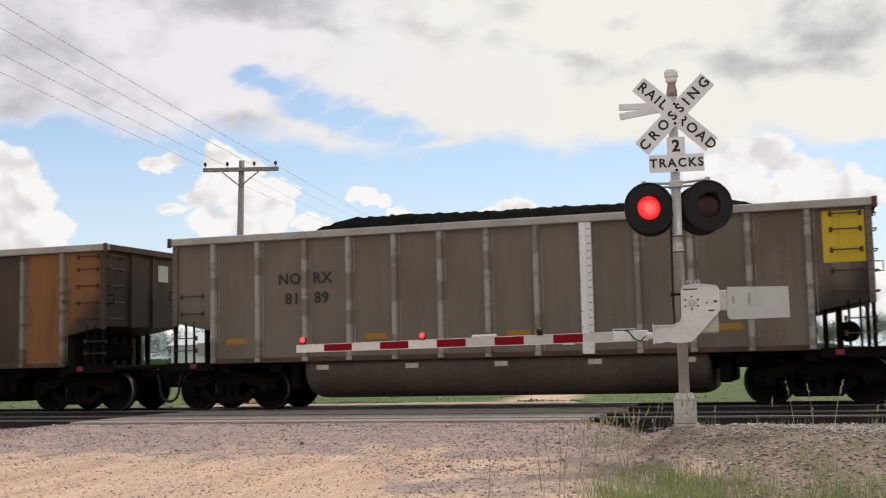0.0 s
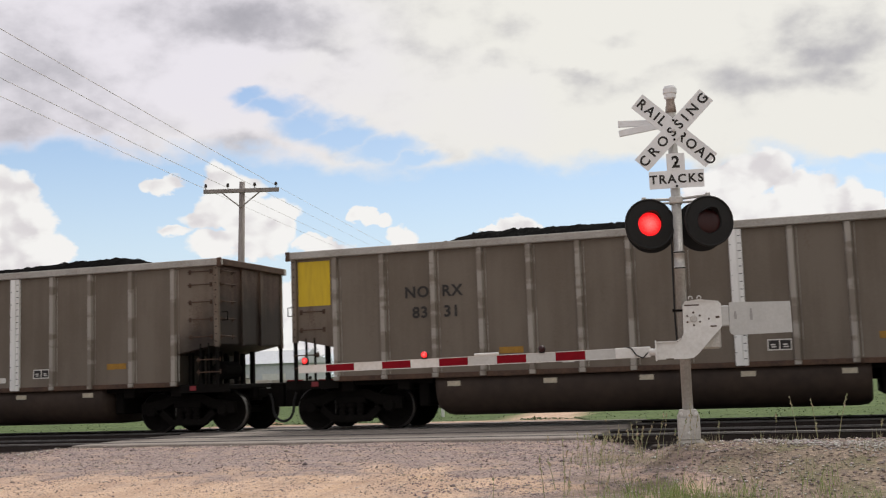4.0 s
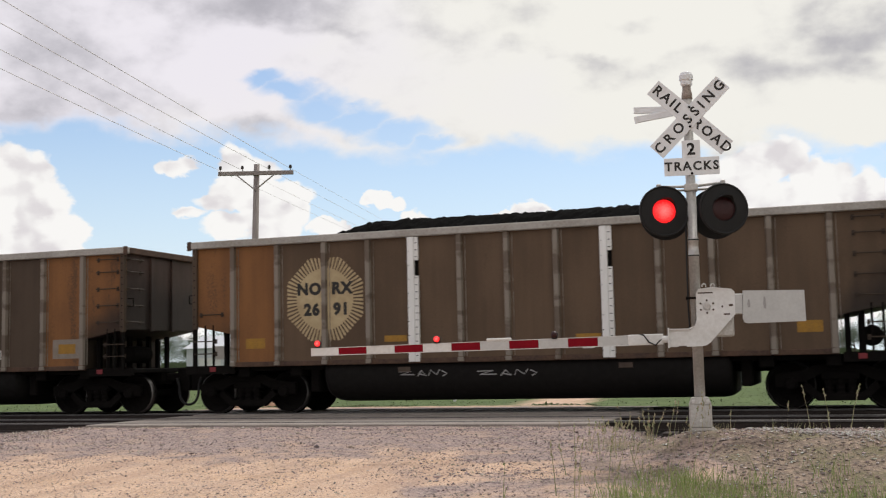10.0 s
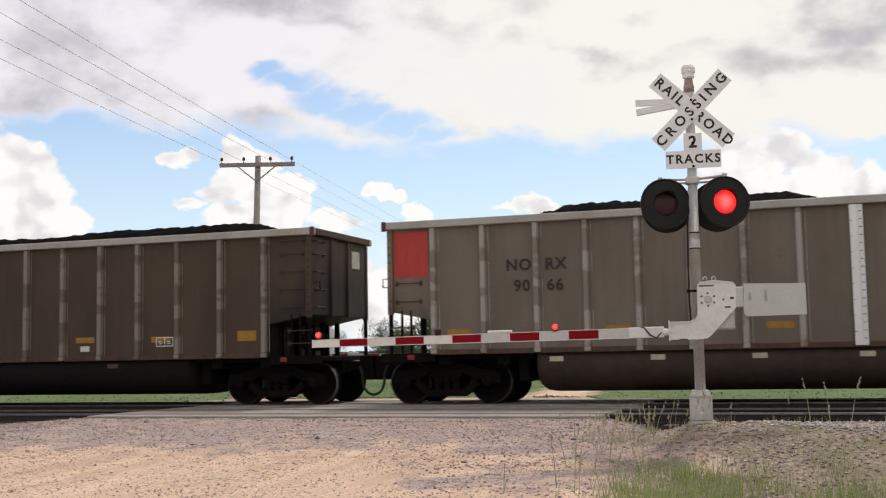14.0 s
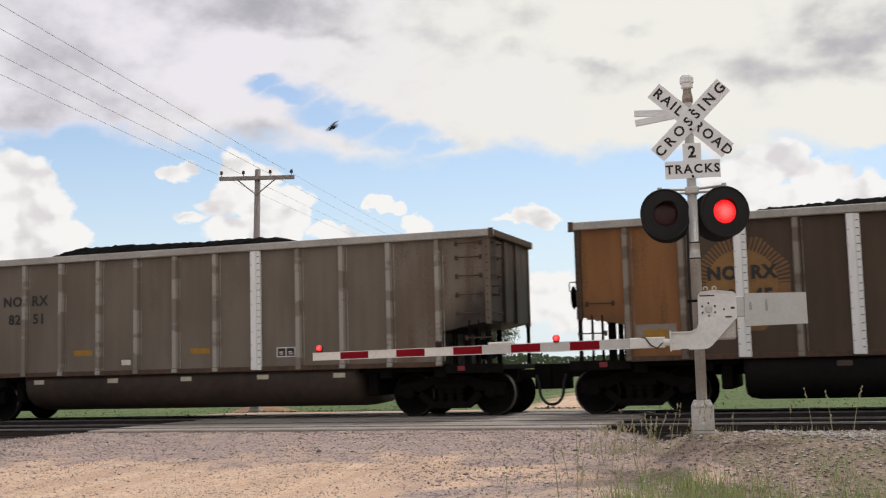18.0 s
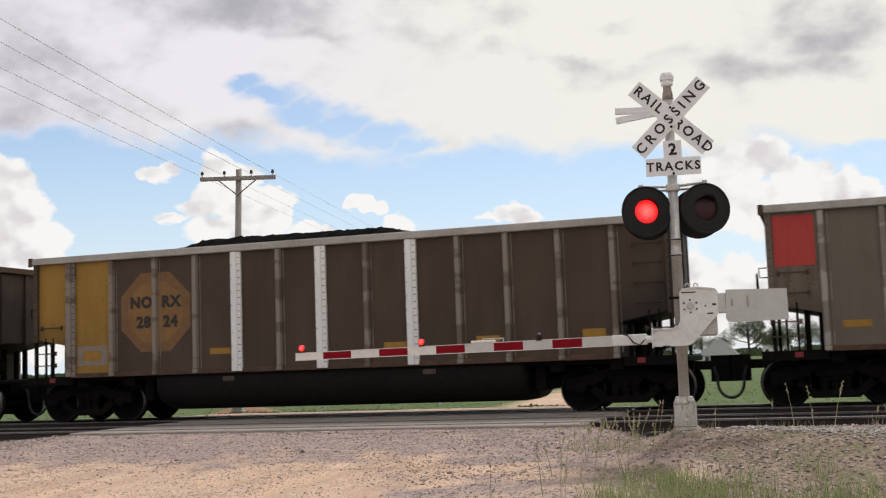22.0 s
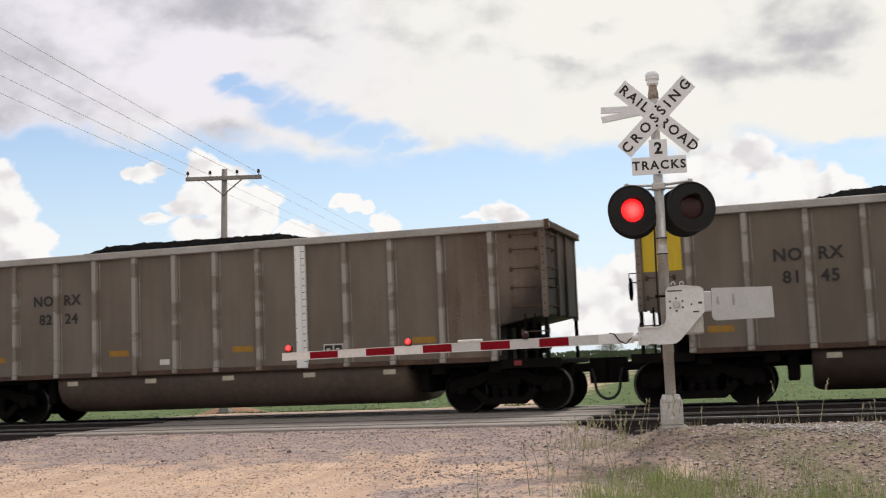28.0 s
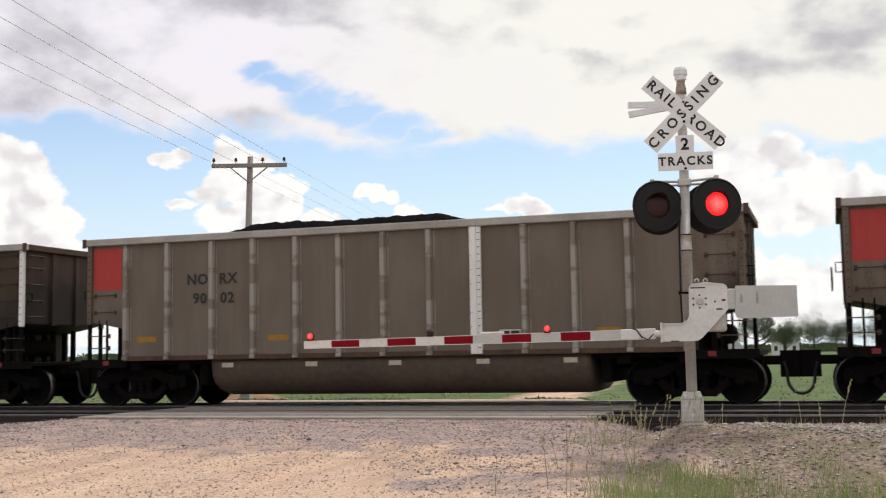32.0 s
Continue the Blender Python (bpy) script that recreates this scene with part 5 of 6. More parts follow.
    if number:
        for word, x, z in (("NO", tx - 0.36, z1), ("RX", tx + 0.40, z1), (number[:2], tx - 0.30, z2), (number[2:], tx + 0.38, z2)):
            part("lettering", text_mesh(word, h, LETTER, bold, 1.12), car, m=pose(x, -1.533, z) @ FRONT)
    for patch, x0 in ((left, 0.21), (right, LENGTH - 0.95)):
        if patch:
            part("colour_patch", C(("patch", patch.name), lambda: plate_mesh(0.74, 0.95, patch)), car, "red square patch" if patch == RED else "yellow square patch", pose(x0 + 0.37, 0, 3.10))
    # stencils, plates and reflectors
    rnd = random.Random(100 + i)
    for x in ((1.6, 4.85, 7.9, 12.0) if silver else (1.6, 4.85, 8.9, 10.9, 13.05)):
        if rnd.random() < 0.85:
            z = 1.50 + rnd.uniform(-0.05, 0.05)
            big = not silver and (x > 13 or x < 2)
            if big and rnd.random() < 0.5:
                part("touch_up", C("touch_up", lambda: plate_mesh(0.78, 0.44, GREYPATCH, -1.523, 0.003)), car, m=pose(x, 0, z))
            part("stencil", C(("stencil", big), lambda: plate_mesh(0.46 if big else 0.5, 0.22 if big else 0.13, STENCIL, -1.5265, 0.004)), car, m=pose(x, 0, z))
    part("data_plate", C("data", lambda: plate_mesh(0.44, 0.21, LETTER, -1.526, 0.005, PLATE_WHITE)), car, "black plate with white borders", pose(10.0 if silver else 11.0, 0, 1.42))
    part("small_plate", C("small", lambda: plate_mesh(0.24, 0.12, PLATE_WHITE)), car, "small white plate", pose(6.0 if i % 2 else 8.9, 0, 1.30))
    for x in ((3.6, 5.6, 7.5, 9.4, 11.2) if silver else (5.0, 9.6)):
        m = REFLECT if silver else TUB_TAN
        part("reflector", C(("reflector", silver), lambda: plate_mesh(0.27, 0.10, m, -1.46, 0.012)), car, m=pose(x, 0, 0.90))
    for x in (0.55, LENGTH - 0.75):
        part("reflector", C("red_reflector", lambda: plate_mesh(0.15, 0.10, REFLECT_RED, -1.535, 0.012)), car, "red reflector", pose(x, 0, 0.98))
    if i in (-1, 1, 14, 15, 16):
        part("end_plate", C("end_plate", lambda: Build().box(0, 0.006, -0.22, 0.22, -0.2, 0.2).mesh("end_plate", [PLATE_WHITE])), car, "white number plate on the end", pose(LENGTH - 0.094, 0.9, 3.25))
    for kind, x, z, w, hh, n in spray:
        key = ("spray", i, x)
        if kind in "BDG":
            mats = {"B": [SPRAY_BLUE, SPRAY_DARK], "D": [SPRAY_DARK, GREYPATCH], "G": [SPRAY, SPRAY_DARK]}[kind]
            for k in range(n):
                me = C(key + (k,), lambda: bubble_mesh(i, w / n * 1.04, hh * (0.92 + 0.08 * (k % 3)), mats, k))
                part("spray_paint", me, car, "graffiti bubble letter", pose(x - w / 2 + w * (k + 0.5) / n, 0.09 if z < 1 else 0, z))
        elif kind == "p":
            part("spray_paint", C(key, lambda: drip_mesh(w, hh, SPRAY_PINK, z)), car, "dull pink graffiti smear", pose(x, 0, z))
        elif kind == "l":
            part("spray_paint", C(key, lambda: arches_mesh(w, hh, GREYPATCH if not silver else SPRAY_GREY, n)), car, "pale outline scrawl", pose(x, 0, z))
        else:
            me = C(key, lambda: tag_mesh(kind, w, hh, n, SPRAY_DARK if kind == "zag" and not z < 1 and n > 0.03 else SPRAY if n > 0.02 else SPRAY_GREY))
            part("spray_paint", me, car, "sprayed scrawl", pose(x, 0.075 if z < 1 else 0, z))
    return car


for i in CARS:
    coal_car(i)


# ---- the crossing signals ----
FLASH_HALF, FLASH_START = 0.605, 1.00
FLASHERS = []                    # (part, resting pose, lit with the first or second lamp)


def lens_mesh(r, lit_first=True):
    """A two-faced lens, lit and dark, turned about its upright axis to imitate flashing."""
    b = Build()
    n = 28
    for side, mi in ((-1, 0), (1, 1)):
        rings = [(r, 0.004), (r * 0.8, 0.016), (r * 0.45, 0.026), (0.0, 0.03)]
        v, f, mm = [], [], []
        for k, (rr, d) in enumerate(rings[:-1]):
            v += [(rr * math.cos(2 * math.pi * j / n), side * d, rr * math.sin(2 * math.pi * j / n)) for j in range(n)]
        v.append((0, side * 0.03, 0))
        for k in range(2):
            b_f = [(k * n + j, k * n + (j + 1) % n, (k + 1) * n + (j + 1) % n, (k + 1) * n + j) for j in range(n)]
            f += b_f
            mm += [mi] * n
        f += [(2 * n + j, 2 * n + (j + 1) % n, 3 * n) for j in range(n)]
        mm += [mi] * n
        base = len(b.v)
        b.v += v
        b.f += [tuple(a + base for a in ff) for ff in f]
        b.i += mm
    b.lathe([(r, -0.004), (r, 0.004)], n, "y", mi=1)
    return b.mesh("lamp_reflector", [LAMP_ON, LAMP_OFF], smooth=False)


def head_mesh(r, lens):
    """Black background disc with a rolled rim, an opening, a deep visor and a housing behind."""
    b = Build()
    prof = [(lens, 0.0), (lens + 0.012, -0.02), (r - 0.03, -0.006), (r - 0.01, -0.022), (r, -0.01), (r, 0.012), (r - 0.02, 0.012), (lens, 0.02)]
    n = 40
    v = [(rr * math.cos(2 * math.pi * j / n), h, rr * math.sin(2 * math.pi * j / n)) for rr, h in prof for j in range(n)]
    f = [(k * n + j, k * n + (j + 1) % n, ((k + 1) % len(prof)) * n + (j + 1) % n, ((k + 1) % len(prof)) * n + j) for k in range(len(prof)) for j in range(n)]
    b.add(v, f)
    return b.mesh("background_disc", [DISC_BLACK], smooth=False)


def visor_mesh(lens):
    b = Build()
    n = 22
    v = []
    for j in range(n + 1):
        t = math.radians(35 + 110 * j / n)
        depth = 0.015 + 0.13 * max(0.0, math.sin(t) - 0.57) / 0.43
        for rr in (lens + 0.004, lens + 0.012):
            v += [(rr * math.cos(t), -0.01, rr * math.sin(t)), (rr * math.cos(t), -depth, rr * math.sin(t))]
    f = []
    for j in range(n):
        a, c = 4 * j, 4 * (j + 1)
        f += [(a, a + 1, c + 1, c), (a + 2, c + 2, c + 3, a + 3), (a + 1, a + 3, c + 3, c + 1)]
    b.add(v, f)
    return b.mesh("visor", [DISC_BLACK])


def housing_mesh(lens):
    return Build().lathe([(lens + 0.002, 0.015), (lens, 0.07), (lens * 0.8, 0.12), (lens * 0.4, 0.15), (0.0, 0.155)], 24, "y").mesh("lamp_housing", [DISC_BLACK])


def blade_mesh():
    return Build().box(-0.61, 0.61, -0.006, 0.0, -0.114, 0.114, bevel=0.002).mesh("blade", [SIGN_WHITE])


def crossing_signal(m, flip, label, gate_tip):
    s = empty("crossing_signal", m, label, "crossing signal", "crossing signals")
    # foundation, base casting and mast
    part("foundation", cached("foundation", lambda: Build().box(-0.16, 0.19, -0.16, 0.16, -0.7, 0.012, bevel=0.03).mesh("foundation", [CONCRETE])), s)
    base = Build().box(-0.135, 0.135, -0.13, 0.13, 0.012, 0.30, bevel=0.012)
    base.prism([(-0.135, 0.30), (0.135, 0.30), (0.10, 0.385), (-0.10, 0.385)], "y", -0.13, 0.13)
    base_ob = part("base_casting", cached("base", lambda: base.mesh("base_casting", [ALUMINIUM])), s, "grey cast base with bolts")
    for x, z in ((0.0, 0.10), (0.0, 0.32), (-0.09, 0.34), (0.09, 0.34)):
        part("bolt", cached("bolt", lambda: Build().lathe([(0.0, -0.02), (0.018, -0.02), (0.022, 0.0)], 6, "y").mesh("bolt", [GATE_WHITE])), base_ob, m=pose(x, -0.13, z))
    mast = Build().lathe([(0.066, 0.35), (0.066, 2.15), (0.069, 2.15), (0.069, 2.19), (0.064, 2.19), (0.064, 2.34), (0.068, 2.34), (0.068, 2.38), (0.062, 2.38), (0.060, 4.20), (0.052, 4.21), (0.050, 4.36)], 20)
    part("mast", cached("mast", lambda: mast.mesh("mast", [ALUMINIUM], smooth=True)), s)
    part("mast_cap", cached("cap", lambda: Build().lathe([(0.05, 4.34), (0.075, 4.36), (0.075, 4.41), (0.088, 4.42), (0.088, 4.48), (0.07, 4.515), (0.03, 4.53), (0.0, 4.53)], 20).mesh("mast_cap", [SIGN_WHITE])), s, "white mast cap")
    part("conduit", cached("conduit", lambda: Build().tube([(-0.085, -0.02, 1.2), (-0.095, -0.03, 1.5), (-0.09, -0.02, 2.1), (-0.075, -0.01, 2.9)], 0.012, 6).mesh("conduit", [DISC_BLACK])), s)
    for z in (2.16, 2.36, 1.62):
        part("band", cached("band", lambda: Build().lathe([(0.071, -0.008), (0.071, 0.008)], 18).mesh("band", [DISC_BLACK])), s, m=pose(0, 0, z))
    # crossbuck
    for ang, words in ((-43, (("RAIL", -0.365), ("ROAD", 0.365))), (45, (("CROSSING", 0.0),))):
        yb = -0.085 if ang > 0 else -0.075
        bl = part("crossbuck_blade", cached("blade", blade_mesh), s, "white blade with black capitals", pose(0.02, yb, 3.92) @ pose(0, 0, 0, 0, -ang, 0))
        for word, x in words:
            part("lettering", text_mesh(word, 0.122, LETTER, 0.0040, 1.60 if len(word) > 4 else 1.32), bl, m=pose(x, -0.0075, 0) @ FRONT)
    part("bolt", cached("bolt", lambda: None), s, m=pose(0.02, -0.092, 3.92))
    # the flat slats of the sign for the other way, seen almost edge on
    for dz, tilt in ((0.105, 0.5), (0.075, -9.0)):
        part("rear_slat", cached("slat", lambda: Build().box(-0.62, 0.05, -0.02, 0.02, -0.042, 0.042, bevel=0.004).mesh("rear_slat", [SIGN_WHITE])), s, "white slat seen edge on", pose(-0.06, 0.14 + dz * 0.7, 3.99 + dz, 0, tilt, 4))
    # track count sign
    plate = part("tracks_sign", cached("tracks", lambda: Build().box(-0.343, 0.343, -0.006, 0.0, -0.114, 0.114, bevel=0.002).box(-0.114, 0.114, -0.006, 0.0, 0.1145, 0.335, bevel=0.002).mesh("tracks_sign", [SIGN_WHITE])), s, "white sign reading 2 TRACKS", pose(0.02, -0.072, 3.29))
    part("lettering", text_mesh("TRACKS", 0.108, LETTER, 0.0045, 1.26), plate, m=pose(0, -0.0075, 0) @ FRONT)
    part("lettering", text_mesh("2", 0.145, LETTER, 0.006), plate, m=pose(0, -0.0075, 0.215) @ FRONT)
    for z in (4.05, 3.80, 3.50, 3.20):
        part("bolt", cached("bolt3", lambda: Build().lathe([(0.0, -0.014), (0.014, -0.014), (0.018, 0.0)], 6, "y").mesh("bolt", [GRIME])), s, "dark fixing bolt", pose(0.02, -0.092 if z > 3.7 else -0.079, z))
    part("mast_neck", cached("neck", lambda: Build().lathe([(0.070, 4.17), (0.066, 4.24), (0.054, 4.30), (0.053, 4.355)], 18).mesh("mast_neck", [NECK], smooth=True)), s, "rust-stained neck under the cap")
    # lamp bracket and the four lamp heads
    br = Build().tube([(-0.42, 0.02, 3.06), (-0.1, 0.0, 3.045), (0.1, 0.0, 3.05), (0.42, 0.02, 3.08)], 0.017, 8).tube([(-0.36, 0.10, 3.01), (0.36, 0.10, 3.02)], 0.015, 8)
    br.box(-0.085, 0.085, -0.08, 0.08, 2.98, 3.07, bevel=0.012).box(-0.43, -0.37, -0.02, 0.04, 2.95, 3.09, bevel=0.01).box(0.37, 0.43, -0.02, 0.04, 2.95, 3.11, bevel=0.01)
    part("lamp_bracket", cached("bracket", lambda: br.mesh("lamp_bracket", [ALUMINIUM])), s)
    r, lens = 0.325, 0.152
    for x, dz, turn, which, y in ((-0.345, 0.0, 16, 0, -0.10), (0.39, 0.0, 20, 1, -0.10), (-0.33, -0.02, 190, 0, 0.16), (0.30, -0.03, 190, 1, 0.16)):
        head = part("lamp_head", cached("head", lambda: head_mesh(r, lens)), s, "round black lamp head", pose(x, y, 2.73 + dz, 0, 0, turn))
        part("visor", cached("visor", lambda: visor_mesh(lens)), head)
        part("lamp_housing", cached("housing", lambda: housing_mesh(lens)), head)
        if y < 0 or flip:
            at = pose(0, 0.012, 0)
            FLASHERS.append((part("lamp_reflector", cached("lens", lambda: lens_mesh(lens - 0.002)), head, "red lamp that flashes", at), (0, 0.012, 0), which))
    # gate mechanism, arm bracket and counterweight
    part("gate_mechanism", cached("mech", lambda: Build().box(0.08, 0.45, -0.12, 0.14, 1.13, 1.60, bevel=0.02).mesh("gate_mechanism", [ALUMINIUM])), s, "grey gate motor box")
    arm = Build().prism([(0.0, 1.68), (0.03, 1.725), (0.20, 1.745), (0.43, 1.715), (0.465, 1.68), (0.465, 1.40), (0.28, 1.20), (0.15, 1.06), (0.10, 1.025), (0.03, 1.015), (-0.345, 1.015), (-0.345, 1.225), (-0.09, 1.225), (-0.035, 1.26), (-0.005, 1.34)], "y", -0.20, -0.13)
    arm.prism([(-0.345, 1.225), (-0.10, 1.225), (-0.035, 1.262), (-0.045, 1.274), (-0.105, 1.240), (-0.345, 1.240)], "y", -0.225, -0.13)
    arm.box(-0.365, -0.345, -0.225, -0.12, 1.00, 1.255, bevel=0.006)
    arm.prism([(0.03, 1.725), (0.20, 1.745), (0.43, 1.715), (0.43, 1.70), (0.20, 1.73), (0.03, 1.71)], "y", -0.212, -0.20)
    bracket = part("arm_bracket", cached("armbracket", lambda: arm.mesh("arm_bracket", [GATE_WHITE])), s, "white cast gate arm bracket")
    for k in range(6):
        t = k * math.pi / 3 + math.pi / 6
        part("bolt", cached("bolt2", lambda: Build().lathe([(0.0, -0.012), (0.010, -0.012), (0.013, 0.0)], 6, "y").mesh("bolt", [RUST])), bracket, m=pose(0.125 + 0.088 * math.cos(t), -0.20, 1.505 + 0.078 * math.sin(t)))
    part("hub", cached("hub", lambda: Build().lathe([(0.0, -0.02), (0.04, -0.02), (0.046, 0.0)], 14, "y").mesh("hub", [ALUMINIUM])), bracket, m=pose(0.125, -0.20, 1.505))
    for x, z, w, h in ((0.11, 1.675, 0.09, 0.008), (0.31, 1.50, 0.010, 0.012), (0.415, 1.515, 0.024, 0.013), (0.36, 1.405, 0.038, 0.009), (-0.19, 1.02, 0.05, 0.006)):
        part("slot", Build().box(-w, w, -0.2035, -0.199, -h, h, bevel=0.003).mesh("slot", [RUST]), bracket, m=pose(x, 0, z))
    for x in (0.10, 0.205):
        part("lifting_eye", cached("eye", lambda: Build().tube([(0.024 * math.cos(a), 0, 0.024 * math.sin(a)) for a in np.linspace(-0.6, math.pi + 0.6, 10)], 0.008, 6).mesh("lifting_eye", [ALUMINIUM])), bracket, m=pose(x, -0.16, 1.765))
    part("clamp_bolt", cached("clampbolt", lambda: Build().tube([(-0.12, 0, 0), (0.02, 0, 0)], 0.014, 8).lathe([(0.0, -0.125), (0.024, -0.125), (0.024, -0.105), (0.0, -0.105)], 6, "x").mesh("clamp_bolt", [GRIME])), bracket, m=pose(0.0, -0.12, 1.62))
    cw = Build().prism([(0.565, 1.69), (1.295, 1.675), (1.30, 1.295), (0.61, 1.285), (0.57, 1.30), (0.552, 1.345)], "y", -0.20, -0.15)
    cw.box(0.455, 0.565, -0.19, -0.14, 1.40, 1.655, bevel=0.012)
    cwo = part("counterweight", cached("cw", lambda: cw.mesh("counterweight", [GATE_GREY])), s, "pale grey counterweight plate")
    for x, k in ((0.63, 0.8), (0.82, 1.15)):
        part("slot", Build().prism([(-0.014, -0.05 * k), (0.016, -0.05 * k), (0.018, 0.0), (0.009, 0.075 * k), (-0.009, 0.075 * k), (-0.018, 0.0)], "y", -0.2025, -0.199).mesh("slot", [MARK]), cwo, m=pose(x, 0, 1.52))
    # striped arm
    gate = part("gate_arm", cached("armroot", lambda: Build().box(-0.86, -0.42, -0.185, -0.145, 1.065, 1.20, bevel=0.008).tube([(-0.44, -0.165, 1.13), (-0.32, -0.165, 1.13)], 0.045, 10).mesh("gate_arm", [GATE_WHITE])), s, "red and white striped gate arm, lowered", pose(-0.34, 0, 1.115, 0, -0.72, 0) @ pose(0.34, 0, -1.13))
    seg = (gate_tip - 0.86) / 11
    for k in range(11):
        x1, x0 = -0.86 - seg * k, -0.86 - seg * (k + 1)
        h0, h1 = 0.056 - 0.014 * (k + 1) / 11, 0.056 - 0.014 * k / 11
        red = k in (1, 3, 5, 7, 9)
        mat = GATE_RED if red else (GATE_GREY if k < 5 else GATE_WHITE)
        me = Build().prism([(x0 + 0.001, 1.13 - h0), (x1 - 0.001, 1.13 - h1), (x1 - 0.001, 1.13 + h1), (x0 + 0.001, 1.13 + h0)], "y", -0.18, -0.15).mesh("stripe", [mat])
        part("stripe", me, gate, "red reflective stripe" if red else "")
    edge = Build()
    for sg in (-1, 1):
        edge.prism([(-gate_tip, 1.13 + sg * 0.043), (-0.86, 1.13 + sg * 0.057), (-0.86, 1.13 + sg * 0.065), (-gate_tip, 1.13 + sg * 0.051)], "y", -0.184, -0.146)
    part("edge_strip", edge.mesh("edge_strip", [GATE_WHITE]), gate)
    part("cable", cached("cable", lambda: Build().tube([(-0.72, -0.17, 1.20), (-0.66, -0.19, 1.19), (-0.60, -0.20, 1.10), (-0.52, -0.19, 1.06), (-0.46, -0.18, 1.12), (-0.30, -0.15, 1.22), (-0.08, -0.10, 1.26)], 0.009, 6).mesh("cable", [DISC_BLACK])), gate)
    part("junction_box", cached("junction", lambda: Build().box(-0.16, 0.16, -0.19, -0.14, 0.0, 0.035, bevel=0.01).mesh("junction_box", [GATE_WHITE])), gate, m=pose(-0.86 - seg * 4.35, 0, 1.188))
    for k, which in ((10.75, 2), (6.5, 0), (2.45, 1)):
        x = -0.86 - seg * k
        lamp = part("gate_lamp", cached("gatelamp", lambda: Build().box(-0.035, 0.035, -0.195, -0.135, 0.0, 0.03).lathe([(0.042, -0.19), (0.046, -0.18), (0.046, -0.145), (0.03, -0.13), (0.0, -0.13)], 18, "y", (0, 0, 0.055)).mesh("gate_lamp", [DISC_BLACK])), gate, "small red lamp on the arm", pose(x, 0, 1.13 + 0.054))
        if which == 2:
            part("lamp_reflector", cached("smalllens", lambda: lens_mesh(0.04)), lamp, "steady red lamp", pose(0, -0.20, 0.055))
        else:
            FLASHERS.append((part("lamp_reflector", cached("smalllens", lambda: lens_mesh(0.04)), lamp, "red lamp that flashes", pose(0, -0.20, 0.055)), (0, -0.20, 0.055), which))
    return s


crossing_signal(pose(-1.68, 14.78, 0.14, 0, 0, 9.0), False, "grey mast with crossbuck, red flashing lamps and lowered gate, in gravel", 4.97)
crossing_signal(pose(-15.75, 29.4, -0.05, 0, 0, 189.0), True, "grey mast with flashing lamps and lowered gate beyond the tracks", 5.9)


# ---- pole line ----
def utility_pole(x, y, z0, top, lean=0.0):
    p = empty("utility_pole", pose(x, y, z0, 0, lean, 9.0), "weathered grey wooden utility pole with a crossarm", "utility pole", "pole line")
    h = top - z0
    part("pole", Build().tube([(0, 0, -0.5), (0, 0, h * 0.5), (0, 0, h)], 0.16, 12, taper=0.105).mesh("pole", [POLE_WOOD], smooth=True), p)
    arm = part("crossarm", Build().box(-1.45, 1.45, -0.17, -0.06, h - 0.42, h - 0.27, bevel=0.01).mesh("crossarm", [POLE_WOOD]), p)
    for sgn in (-1, 1):
        part("brace", Build().tube([(sgn * 0.72, -0.15, h - 0.42), (0, -0.13, h - 0.98)], 0.025, 6).mesh("brace", [POLE_WOOD]), p)
    for k in (-1.38, -0.52, 0.52, 1.34):
        part("insulator", cached("insulator", lambda: Build().lathe([(0.014, -0.02), (0.014, 0.08), (0.06, 0.09), (0.052, 0.13), (0.062, 0.15), (0.04, 0.19), (0.044, 0.21), (0.0, 0.22)], 12).mesh("insulator", [INSULATOR])), p, m=pose(k, -0.115, h - 0.27))
    return p


POLES = ((-11.5, -8.0, -0.6, 8.58), (-20.45, 38.0, -0.8, 8.52), (-30.2, 98.5, -0.95, 8.6))
for k, (x, y, z0, top) in enumerate(POLES):
    utility_pole(x, y, z0, top, 1.6 if k == 1 else 0.4)
for (x0, y0, _, t0), (x1, y1, _, t1), thick in zip(POLES, POLES[1:], (0.0088, 0.006)):
    c, s9 = math.cos(radians(9)), math.sin(radians(9))
    for k in (-1.38, -0.52, 0.52, 1.34):
        a, b = Vector((x0 + k * c, y0 + k * s9, t0 - 0.08)), Vector((x1 + k * c, y1 + k * s9, t1 - 0.08))
        pts = [a.lerp(b, t) - Vector((0, 0, 0.15 * 4 * t * (1 - t))) for t in np.linspace(0, 1, 25)]
        w = Build().tube(pts, thick, 6)
        tagged(new("overhead_wire", w.mesh("overhead_wire", [WIRE])), "thin dark overhead wire strung between the poles", "wire", "overhead wires")


